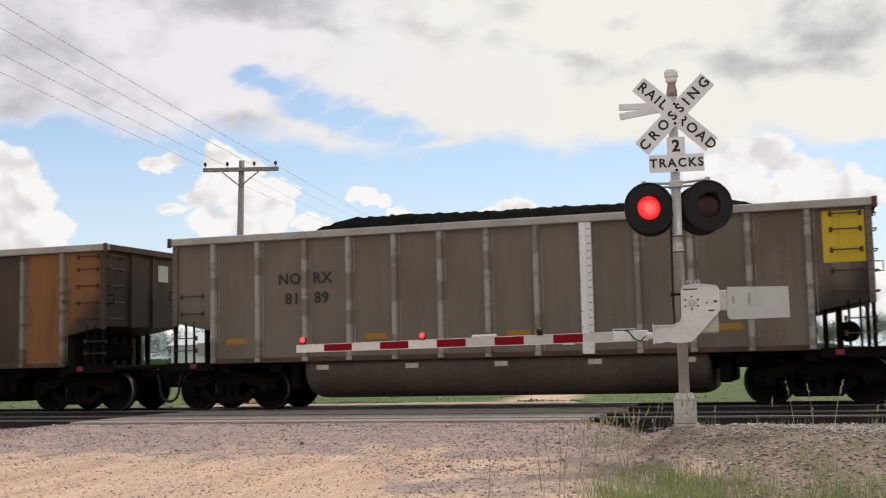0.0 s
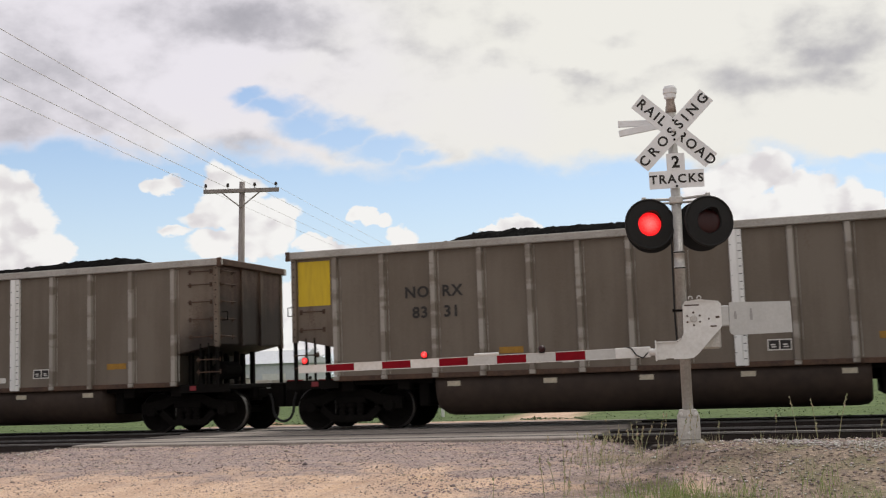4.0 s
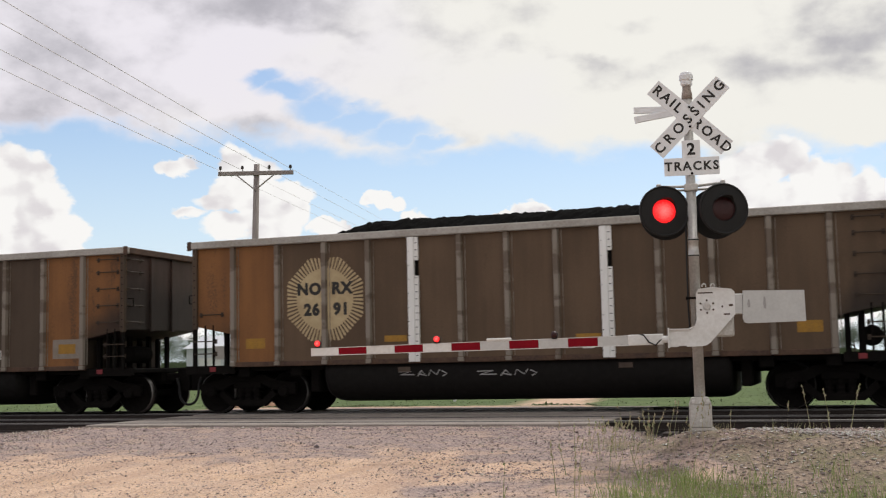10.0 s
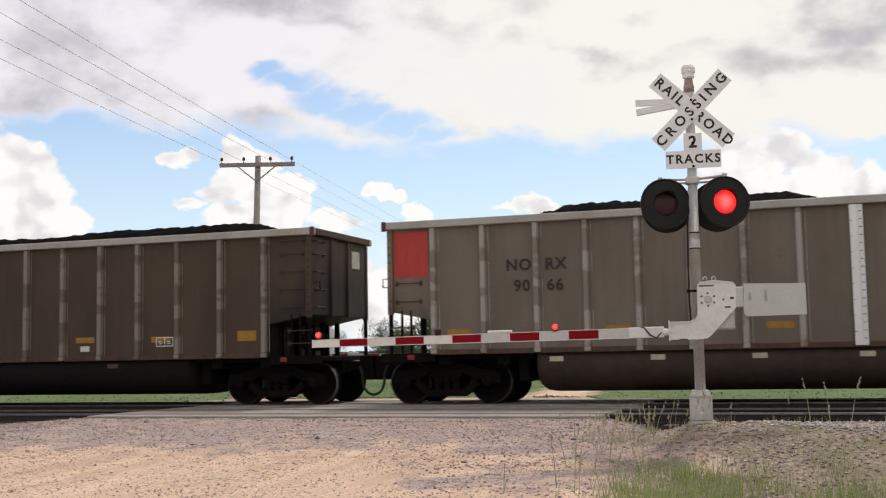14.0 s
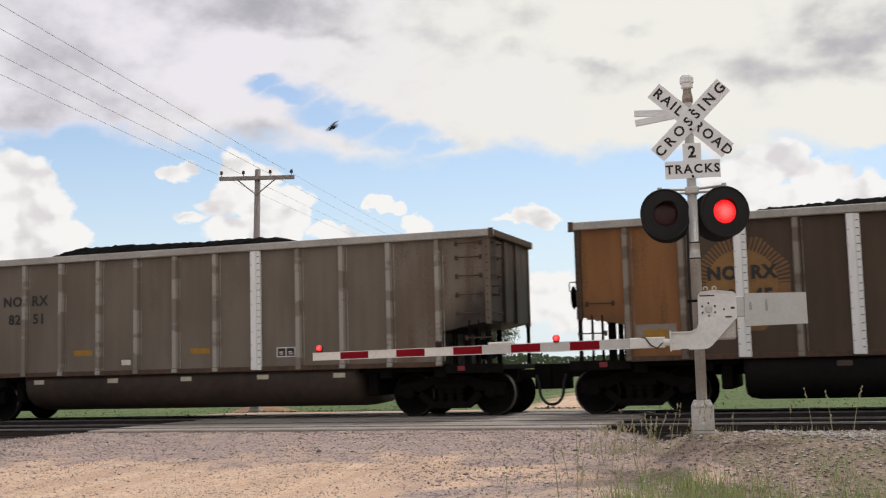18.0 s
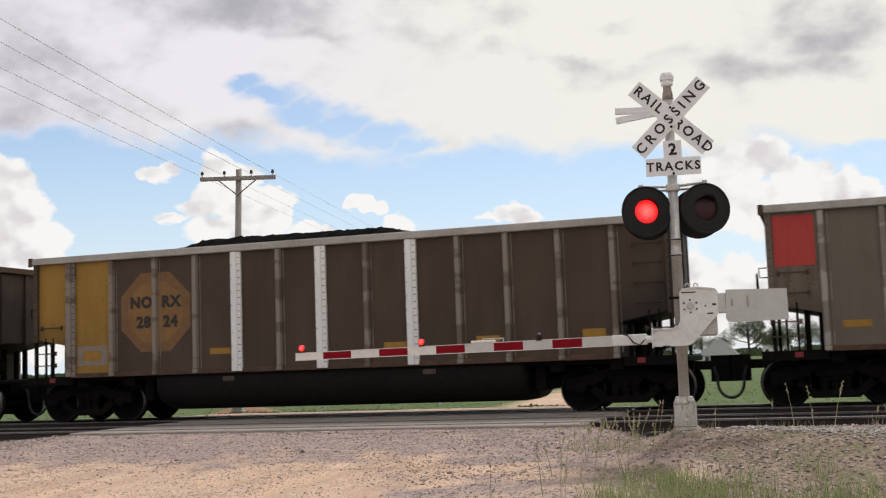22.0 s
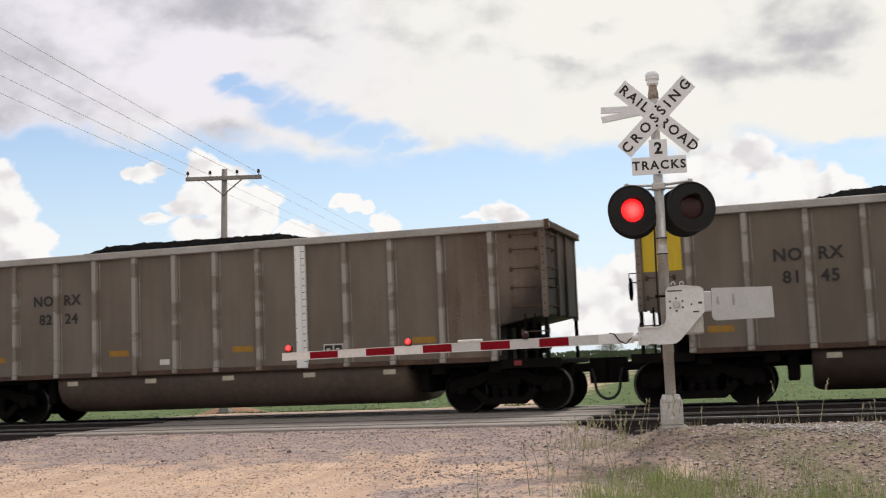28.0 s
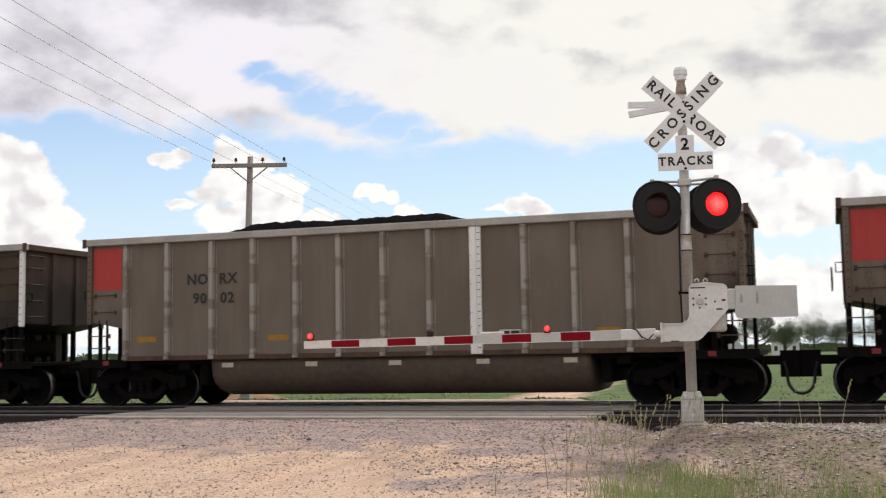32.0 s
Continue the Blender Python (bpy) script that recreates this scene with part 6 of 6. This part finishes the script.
# ---- beyond the field: trees, houses, shed ----
def tree(x, y, height, spread_r, seed, label, sparse=1.0, z0=-0.95):
    rnd = random.Random(seed)
    t = empty("tree", pose(x, y, z0), label, "tree", "trees beyond the field")
    b = Build()
    b.tube([(0, 0, -0.2), (0.05, 0.03, height * 0.25), (-0.04, 0.05, height * 0.55), (0, 0, height * 0.85)], height * 0.035, 7, taper=height * 0.008)
    tips = []
    for k in range(9):
        z = height * rnd.uniform(0.22, 0.6)
        a = rnd.uniform(0, 6.3)
        r = spread_r * rnd.uniform(0.45, 0.85)
        tip = Vector((r * math.cos(a), r * math.sin(a), z + height * rnd.uniform(0.12, 0.32)))
        b.tube([(0, 0, z), Vector((0, 0, z)).lerp(tip, 0.5) + Vector((0, 0, -0.03 * height)), tip], height * 0.013, 5, taper=height * 0.004)
        tips.append(tip)
    part("trunk", b.mesh("trunk", [BARK]), t)
    v, f = [], []
    lumps = tips + [Vector((rnd.uniform(-0.4, 0.4) * spread_r, rnd.uniform(-0.4, 0.4) * spread_r, height * rnd.uniform(0.55, 0.95))) for _ in range(8)]
    for c in lumps:
        rr = spread_r * rnd.uniform(0.28, 0.46)
        for _ in range(int(420 * sparse)):
            d = Vector((rnd.gauss(0, 1), rnd.gauss(0, 1), rnd.gauss(0, 0.75))).normalized() * rr * rnd.uniform(0.55, 1.05)
            p = c + d
            if p.z < height * 0.12:
                continue
            s = height * rnd.uniform(0.007, 0.015)
            u = Vector((rnd.gauss(0, 1), rnd.gauss(0, 1), rnd.gauss(0, 1))).normalized()
            w = u.orthogonal().normalized()
            n = u.cross(w) * 0.25
            k = len(v)
            v += [p - u * s, p + w * s * 0.7 + n * s, p + u * s, p - w * s * 0.7 + n * s]
            f.append((k, k + 1, k + 2, k + 3))
    part("crown", mesh_of("crown", v, f, LEAF), t)
    return t


def house(x, y, w, d, h, roof_h, label, hip=True, z0=-0.95, turn=0):
    o = empty("house", pose(x, y, z0, 0, 0, turn), label, "house")
    part("wall", Build().box(-w / 2, w / 2, -d / 2, d / 2, 0, h).mesh("wall", [HOUSE_WHITE]), o)
    b = Build()
    e = 0.4
    k = 0.12 if hip else 0.5
    v = [(-w / 2 - e, -d / 2 - e, h), (w / 2 + e, -d / 2 - e, h), (w / 2 + e, d / 2 + e, h), (-w / 2 - e, d / 2 + e, h), (-w * k, 0, h + roof_h), (w * k, 0, h + roof_h)]
    b.add(v, [(0, 1, 5, 4), (1, 2, 5), (2, 3, 4, 5), (3, 0, 4), (3, 2, 1, 0)])
    part("roof", b.mesh("roof", [ROOF_GREY]), o)
    for i in range(3):
        win = part("window", Build().box(-0.5, 0.5, -0.05, 0.02, -0.7, 0.7, bevel=0.02).mesh("window", [GATE_WHITE]), o, m=pose(-w / 2 + w * (i + 0.5) / 3, -d / 2, h * 0.55))
        part("pane", Build().box(-0.4, 0.4, -0.07, -0.052, -0.6, 0.6).mesh("pane", [PANE]), win)
    return o


FAR_TREES = (
    # x, y, height, radius
    (-24.1, 72, 8.5, 1.9, 1.0), (-26.8, 78, 5.6, 2.4, 1.3), (-24.6, 80, 5.2, 2.6, 1.3), (-29.5, 76, 4.2, 2.4, 1.2),
    (-17.5, 300, 11.0, 6.0, 1.3), (-9.5, 262, 8.0, 3.6, 1.3), (-4.0, 300, 9.5, 7.0, 1.5), (3.5, 300, 8.5, 5.5, 1.3), (-25.5, 310, 6.5, 4.0, 1.2), (-31, 320, 7.0, 4.5, 1.2),
    (-44, 400, 8, 5.5, 1.0), (-52, 420, 9, 6, 1.0), (-70, 430, 8, 6, 1.0), (14, 340, 11, 7, 1.2), (26, 360, 10, 7, 1.1),
    (-88, 190, 7.5, 4.5, 1.2), (-97, 180, 8.5, 5.0, 1.2), (-80, 210, 6.5, 4.5, 1.1), (-108, 190, 8.0, 5.0, 1.1), (-120, 200, 8.0, 5.5, 1.1), (-135, 210, 9.0, 6.0, 1.1),
)
for k, (x, y, h, r, sp) in enumerate(FAR_TREES):
    tree(x, y, h, r, 50 + k, "leafy green tree standing by the field" if y < 100 else "dark green tree on the far edge of the field", sp)
house(-20.6, 250, 7.0, 7.0, 1.9, 3.2, "white farmhouse with a hipped grey roof across the field")
house(-10.8, 300, 6.5, 6.0, 4.2, 2.2, "white two-storey farmhouse among trees across the field", False)
shed = empty("metal_shed", pose(-62, 118, -0.95), "long pale metal shed beyond the field", "shed")
part("wall", Build().box(-7.5, 7.5, -4, 4, 0, 4.1).mesh("wall", [SHED_METAL]), shed)
part("roof", Build().prism([(-4.4, 4.1), (4.4, 4.1), (0.0, 5.6)], "x", -7.8, 7.8).mesh("roof", [SHED_METAL]), shed)
for x in (-4.5, 0.5, 5.0):
    part("door", Build().box(x - 1.4, x + 1.4, -4.08, -4.002, 0, 3.0, bevel=0.02).mesh("door", [HOUSE_WHITE]), shed)


def treeline():
    """A far, low belt of woods along the horizon."""
    rnd = random.Random(9)
    v, f = [], []
    for k in range(36000):
        x = rnd.uniform(-1100, 500)
        y = 900 + 120 * math.sin(x * 0.004) + rnd.uniform(-25, 25)
        h = 5.5 + 3.5 * noise.noise(Vector((x * 0.012, 0.3, 1.0))) + 2.5 * noise.noise(Vector((x * 0.05, 2.3, 1.0)))
        if h < 2.5:
            continue
        p = Vector((x, y, -0.9 + max(0.3, h) * rnd.uniform(0.05, 1.0)))
        s = rnd.uniform(0.5, 1.1)
        u = Vector((rnd.gauss(0, 1), rnd.gauss(0, 0.4), rnd.gauss(0, 1))).normalized()
        w = u.cross(Vector((0, 1, 0))).normalized()
        n = len(v)
        v += [p - u * s, p + w * s, p + u * s, p - w * s]
        f.append((n, n + 1, n + 2, n + 3))
    tagged(new("far_woods", mesh_of("far_woods", v, f, LEAF)), "low dark belt of woods on the horizon", "woods", kind="stuff")


treeline()


# ---- loose stones, crop, grass and weeds ----
def stones(name, count, pick, size, label, seed, mat=None, coarse=False):
    rnd = random.Random(seed)
    bm = bmesh.new()
    bmesh.ops.create_icosphere(bm, subdivisions=1, radius=1.0)
    base_v, base_f = [v.co.copy() for v in bm.verts], [[v.index for v in fc.verts] for fc in bm.faces]
    bm.free()
    if not coarse:
        base_v = [Vector(c) for c in ((1, 0, 0), (0, 1, 0), (-1, 0, 0), (0, -1, 0), (0.1, 0.1, 1), (0, 0, -0.6))]
        base_f = [(0, 1, 4), (1, 2, 4), (2, 3, 4), (3, 0, 4), (1, 0, 5), (2, 1, 5), (3, 2, 5), (0, 3, 5)]
    kinds = []
    for k in range(12):
        kinds.append([Vector((c.x * rnd.uniform(0.7, 1.2), c.y * rnd.uniform(0.6, 1.1), c.z * rnd.uniform(0.30, 0.58))) * rnd.uniform(0.8, 1.15) for c in base_v])
    v, f = [], []
    for _ in range(count):
        x, y = pick(rnd)
        s = size * (0.45 + rnd.random() ** 3 * 2.3)
        a = rnd.uniform(0, 6.3)
        ca, sa_ = math.cos(a) * s, math.sin(a) * s
        z = ground_z(x, y) + 0.25 * s
        n = len(v)
        v += [(x + c.x * ca - c.y * sa_, y + c.x * sa_ + c.y * ca, z + c.z * s) for c in kinds[rnd.randrange(12)]]
        f += [tuple(i + n for i in fc) for fc in base_f]
    tagged(new(name, mesh_of(name, v, f, mat or GRAVEL)), label, "gravel", kind="stuff")


def pick_road(r):
    """Loose stones: sparse on the wheel tracks, thick in drifts towards the rails and along the verge."""
    while True:
        y = r.uniform(8.5, 18.7)
        x = r.uniform(-21, 2.5)
        q = x - road_x(y)
        drift = max(0.0, wobble(x, y, 0.7) + 0.6 * wobble(x, y, 2.3) + 0.1)
        w = 0.05 + 0.10 * drift
        w += (0.35 + 0.9 * drift) * float(sstep(13.2, 16.2, y + 0.8 * wobble(x, y, 0.5)))
        w += (0.20 + 1.1 * drift) * math.exp(-((q - 2.2) / 1.25) ** 2) * float(sstep(8.5, 11.0, y))
        w += 0.35 * float(sstep(4, 7, -q)) * (0.4 + drift)
        if q > 4.2:
            w *= 1.3
        if r.random() < w:
            return x, y


def pick_ballast(r):
    while True:
        x, y = (r.uniform(-4.5, 4.5), r.uniform(9.0, 18.6)) if r.random() < 0.72 else (r.uniform(-26, -11), r.uniform(12.8, 18.9))
        q = x - road_x(y)
        if q > 3.5 + 1.2 * wobble(x, y, 0.9) + 0.7 * r.random() or q < -6.2:
            return x, y


def pick_grit(r):
    while True:
        x, y = r.uniform(-13, -1.5), r.uniform(8.6, 15.0)
        if -7 < x - road_x(y) < 4 and r.random() < 0.45 + 0.8 * wobble(x, y * 0.4, 1.4):
            return x, y


def pick_streak(r):
    t = r.random()
    return -1.05 + 1.75 * t + r.gauss(0, 0.16), 14.75 - 0.7 * t + r.gauss(0, 0.10 + 0.1 * t)


def pick_bed(r):
    while True:
        x, y = r.uniform(-32, 8), r.uniform(18.3, 25.8)
        if not ROAD_CROSS[0] - 0.3 < x < ROAD_CROSS[1] + 0.3:
            return x, y


stones("road_gravel", 40000, pick_road, 0.0102, "loose grey and tan stones scattered on the sandy road", 1)
stones("ballast_shoulder", 46000, pick_ballast, 0.0118, "brown and grey crushed stones beside the track", 2, VERGE)
stones("pale_pebbles", 1300, pick_streak, 0.014, "streak of whitish pebbles on the verge", 6, PALE_STONE)
stones("road_grit", 26000, pick_grit, 0.0062, "fine tan and grey grit strewn over the sandy road", 8)
stones("track_ballast", 4500, pick_bed, 0.032, "dark dusty ballast between the rails", 3, COALDUST)
stones("road_cobbles", 300, pick_road, 0.020, "a few larger stones lying on the road", 4, coarse=True)


def blades(name, spots, height, width, mat, label, seed, lean=0.35, head=0.0):
    rnd = random.Random(seed)
    v, f = [], []
    for x, y in spots:
        h = height * rnd.uniform(0.45, 1.15)
        a = rnd.uniform(0, 6.3)
        dx, dy = math.cos(a) * lean * h * rnd.random(), math.sin(a) * lean * h * rnd.random()
        z = ground_z(x, y) - 0.01
        t = rnd.uniform(0, 3.14)
        wx, wy = math.cos(t) * width, math.sin(t) * width
        n = len(v)
        v += [(x - wx, y - wy, z), (x + wx, y + wy, z), (x + dx * 0.4 + wx * 0.8, y + dy * 0.4 + wy * 0.8, z + h * 0.55), (x + dx * 0.4 - wx * 0.8, y + dy * 0.4 - wy * 0.8, z + h * 0.55), (x + dx, y + dy, z + h)]
        f += [(n, n + 1, n + 2, n + 3), (n + 3, n + 2, n + 4)]
        if head:
            for k in range(7):
                n = len(v)
                zz = z + h * (0.72 + 0.05 * k)
                c = (x + dx * (0.62 + 0.055 * k), y + dy * (0.62 + 0.055 * k))
                b = rnd.uniform(0, 6.3)
                ex, ey = math.cos(b) * head, math.sin(b) * head
                v += [(c[0] - ex * 0.3, c[1] - ey * 0.3, zz), (c[0] + ex, c[1] + ey, zz + head), (c[0], c[1], zz + head * 2)]
                f.append((n, n + 1, n + 2))
    tagged(new(name, mesh_of(name, v, f, mat)), label, "grass", kind="stuff")


rg = random.Random(21)
spots = []
CLUMPS = []
for _ in range(34):
    t = rg.random() ** 1.4
    CLUMPS.append((-1.02 - 0.5 * t + rg.uniform(-0.66, 0.66), 9.2 + 3.1 * t, rg.uniform(0.05, 0.15)))
for _ in range(24):
    t = rg.random() ** 1.4
    CLUMPS.append((0.55 + rg.uniform(-0.6, 1.0), 9.4 + 3.2 * t, rg.uniform(0.05, 0.15)))
CLUMPS += [(rg.uniform(-3.6, -2.6), rg.uniform(10.0, 12.0), 0.04) for _ in range(2)] + [(rg.uniform(-1.0, 0.2), rg.uniform(9.6, 12.8), 0.06) for _ in range(6)]
for cx, cy, cr in CLUMPS:
    for _ in range(int(14 + 340 * cr)):
        x, y = cx + rg.gauss(0, 1.6 * cr), cy + rg.gauss(0, 1.6 * cr)
        if x - road_x(y) > 2.2:
            spots.append((x, y))
blades("green_grass", spots, 0.25, 0.0042, GRASS, "bright green grass tufts at the edge of the gravel", 5, 0.7)
spots = []
for _ in range(6000):
    x, y = rg.uniform(-4.6, 4.0), rg.uniform(9.0, 15.6)
    q = x - road_x(y)
    if q > 2.9 and wobble(x, y, 1.3) + 0.5 * wobble(x, y, 4.0) > 0.14:
        spots.append((x, y))
blades("low_weeds", spots, 0.15, 0.003, DRYGRASS, "sparse dry weeds in the gravel verge", 6, 0.7)
spots = [(-2.75 + rg.gauss(0, 0.42), 14.55 + rg.gauss(0, 0.45)) for _ in range(36)] + [(-1.75 + rg.gauss(0, 0.5), 13.9 + rg.gauss(0, 0.4)) for _ in range(14)]
spots += [(rg.uniform(-1.2, 1.9), rg.uniform(14.0, 15.4)) for _ in range(10)] + [(rg.uniform(-3.2, -0.5), rg.uniform(10.3, 12.5)) for _ in range(16)]
blades("seeding_weeds", spots, 0.46, 0.005, DRYGRASS, "tall pale seeding weeds round the signal's base", 7, 0.5, 0.020)
spots = []
for _ in range(2600):
    x, y = rg.uniform(-21, -10), rg.uniform(9.5, 15.5)
    if x - road_x(y) < -6.6 + 0.8 * wobble(x, y, 0.8) and wobble(x, y, 0.7) > 0.0:
        spots.append((x, y))
blades("roadside_grass", spots, 0.13, 0.005, GRASS, "short green grass at the road's far edge", 8)


def crop_rows():
    rnd = random.Random(31)
    v, f = [], []
    for _ in range(26000):
        y = 29.0 + 60 * rnd.random() ** 1.8
        x = rnd.uniform(-1.15 * y - 4, 0.16 * y + 2)
        if abs(x - road_x(y)) < 1.7:
            continue
        z = ground_z(x, y)
        s = rnd.uniform(0.04, 0.08)
        p = Vector((x, y, z + rnd.uniform(0.01, 0.05)))
        u = Vector((rnd.gauss(0, 1), rnd.gauss(0, 1), rnd.gauss(0, 0.25))).normalized()
        w = Vector((-u.y, u.x, rnd.gauss(0, 0.25))).normalized()
        n = len(v)
        v += [p - u * s, p + w * s * 0.6, p + u * s, p - w * s * 0.6]
        f.append((n, n + 1, n + 2, n + 3))
    tagged(new("crop", mesh_of("crop", v, f, CROP)), "low green crop in rows on the flat field", "crop", kind="stuff")


crop_rows()


def roadside_post():
    """A thin pale marker post beside the road beyond the tracks."""
    p = empty("marker_post", pose(-17.6, 53.0, -0.95, 0, 1.2, 0), "thin pale marker post beside the road beyond the tracks", "post")
    part("post", Build().box(-0.07, 0.07, -0.05, 0.05, -0.2, 2.3, bevel=0.015).mesh("post", [HOUSE_WHITE]), p)
    part("upper_post", Build().box(-0.06, 0.06, -0.045, 0.045, 2.303, 4.0, bevel=0.015).mesh("upper_post", [POLE_WOOD]), p, "grey weathered upper part")


roadside_post()


def dirt_mound():
    b, n, k = Build(), 26, 9
    v, f = [], []
    for j in range(k):
        r = 1 - j / (k - 1)
        for t in range(n):
            a = 2 * math.pi * t / n
            v.append((2.3 * r * math.cos(a), 0.9 * r * math.sin(a), 0.55 * (1 - r ** 1.6) + 0.10 * noise.noise(Vector((3 * r * math.cos(a), 3 * r * math.sin(a), 1.0))) * (r < 0.95)))
    f = [(j * n + t, j * n + (t + 1) % n, (j + 1) * n + (t + 1) % n, (j + 1) * n + t) for j in range(k - 1) for t in range(n)]
    ob = new("dirt_mound", mesh_of("dirt_mound", v, f, DIRT, smooth=True))
    ob.matrix_basis = pose(-20.3, 38.6, -0.78)
    tagged(ob, "low mound of reddish brown dirt beside the road", "dirt mound")


dirt_mound()


def house_fly():
    """A fly that darts past: body and head in one mesh, two clear wings."""
    fly = empty("fly", pose(1.2, -2.0, -0.60), "small dark fly darting past through the air", "insect")
    body = Build().lathe([(0.0, -0.0075), (0.0022, -0.006), (0.0032, -0.002), (0.003, 0.0015), (0.0016, 0.003), (0.0024, 0.0045), (0.0018, 0.0062), (0.0, 0.007)], 12, "x")
    part("body", body.mesh("body", [DISC_BLACK], smooth=True), fly)
    for sg in (-1, 1):
        wing = Build().prism([(x, y * sg) for x, y in ((0.001, 0.001), (-0.002, 0.004), (-0.008, 0.0055), (-0.0105, 0.004), (-0.008, 0.002))], "z", 0.0022, 0.0024)
        part("wing", wing.mesh("wing", [GREYPATCH]), fly, "small grey wing", pose(0, 0, 0, 25 * sg, 0, 0))
    return fly


FLY = house_fly()


# ---- motion of the train, of the lamps and of the fly ----
def motions():
    for i, car in MADE.items():
        walk(car, [(t, pose(PITCH * i - s, FAR_Y, 0)) for t, s in TRAIN])
    times, ways = [t for t, _ in TRAIN], [s for _, s in TRAIN]
    for i, dx, w in SPINS:
        here = [k for k in range(-15, 981) if -34 < PITCH * i - np.interp(k / 30, times, ways) < 8]
        if not here:
            continue
        walk(w, [(k / 30, pose(dx, 0, 0.457, 0, -80.0 * (k - here[0]), 0)) for k in here])
    walk(FLY, [(t, pose(*at, 0, 28, 205)) for t, at in (
        (0, (1.2, -2.0, -0.60)), (17.5, (1.2, -2.0, -0.60)), (17.7, (0.9, 0.2, 1.75)), (17.8, (-0.05, 1.0, 1.70)), (17.9, (-0.294, 1.167, 1.523)), (18.0, (-0.603, 1.338, 1.339)),
        (18.1, (-1.123, 1.263, 1.214)), (18.2, (-1.87, 1.147, 1.19)), (18.6, (-3.0, -1.0, 0.2)), (19.0, (-3.2, -2.0, -0.60)), (32, (-3.2, -2.0, -0.60)))])
    for ob, at, which in FLASHERS:
        turn, rows = 0.0, []
        k = -3
        first = (k % 2) == which
        turn = 0.0 if first else 180.0
        rows.append((FLASH_START + k * FLASH_HALF + 0.15, pose(*at, 0, 0, turn)))
        while FLASH_START + (k + 1) * FLASH_HALF < 33.0:
            k += 1
            t = FLASH_START + k * FLASH_HALF + (0.07 if 26 < k < 40 else 0.03 if k > 18 else 0.0)
            # each half turn swaps the dark and lit face, in place of switching the lamp
            for dt, a in ((-0.06, 0), (-0.01, 0), (0.0, 0), (0.022, 60), (0.044, 120), (0.066, 180), (0.076, 180), (0.13, 180)):
                rows.append((t + dt, pose(*at, 0, 0, turn + a)))
            turn += 180.0
        walk(ob, rows)


motions()
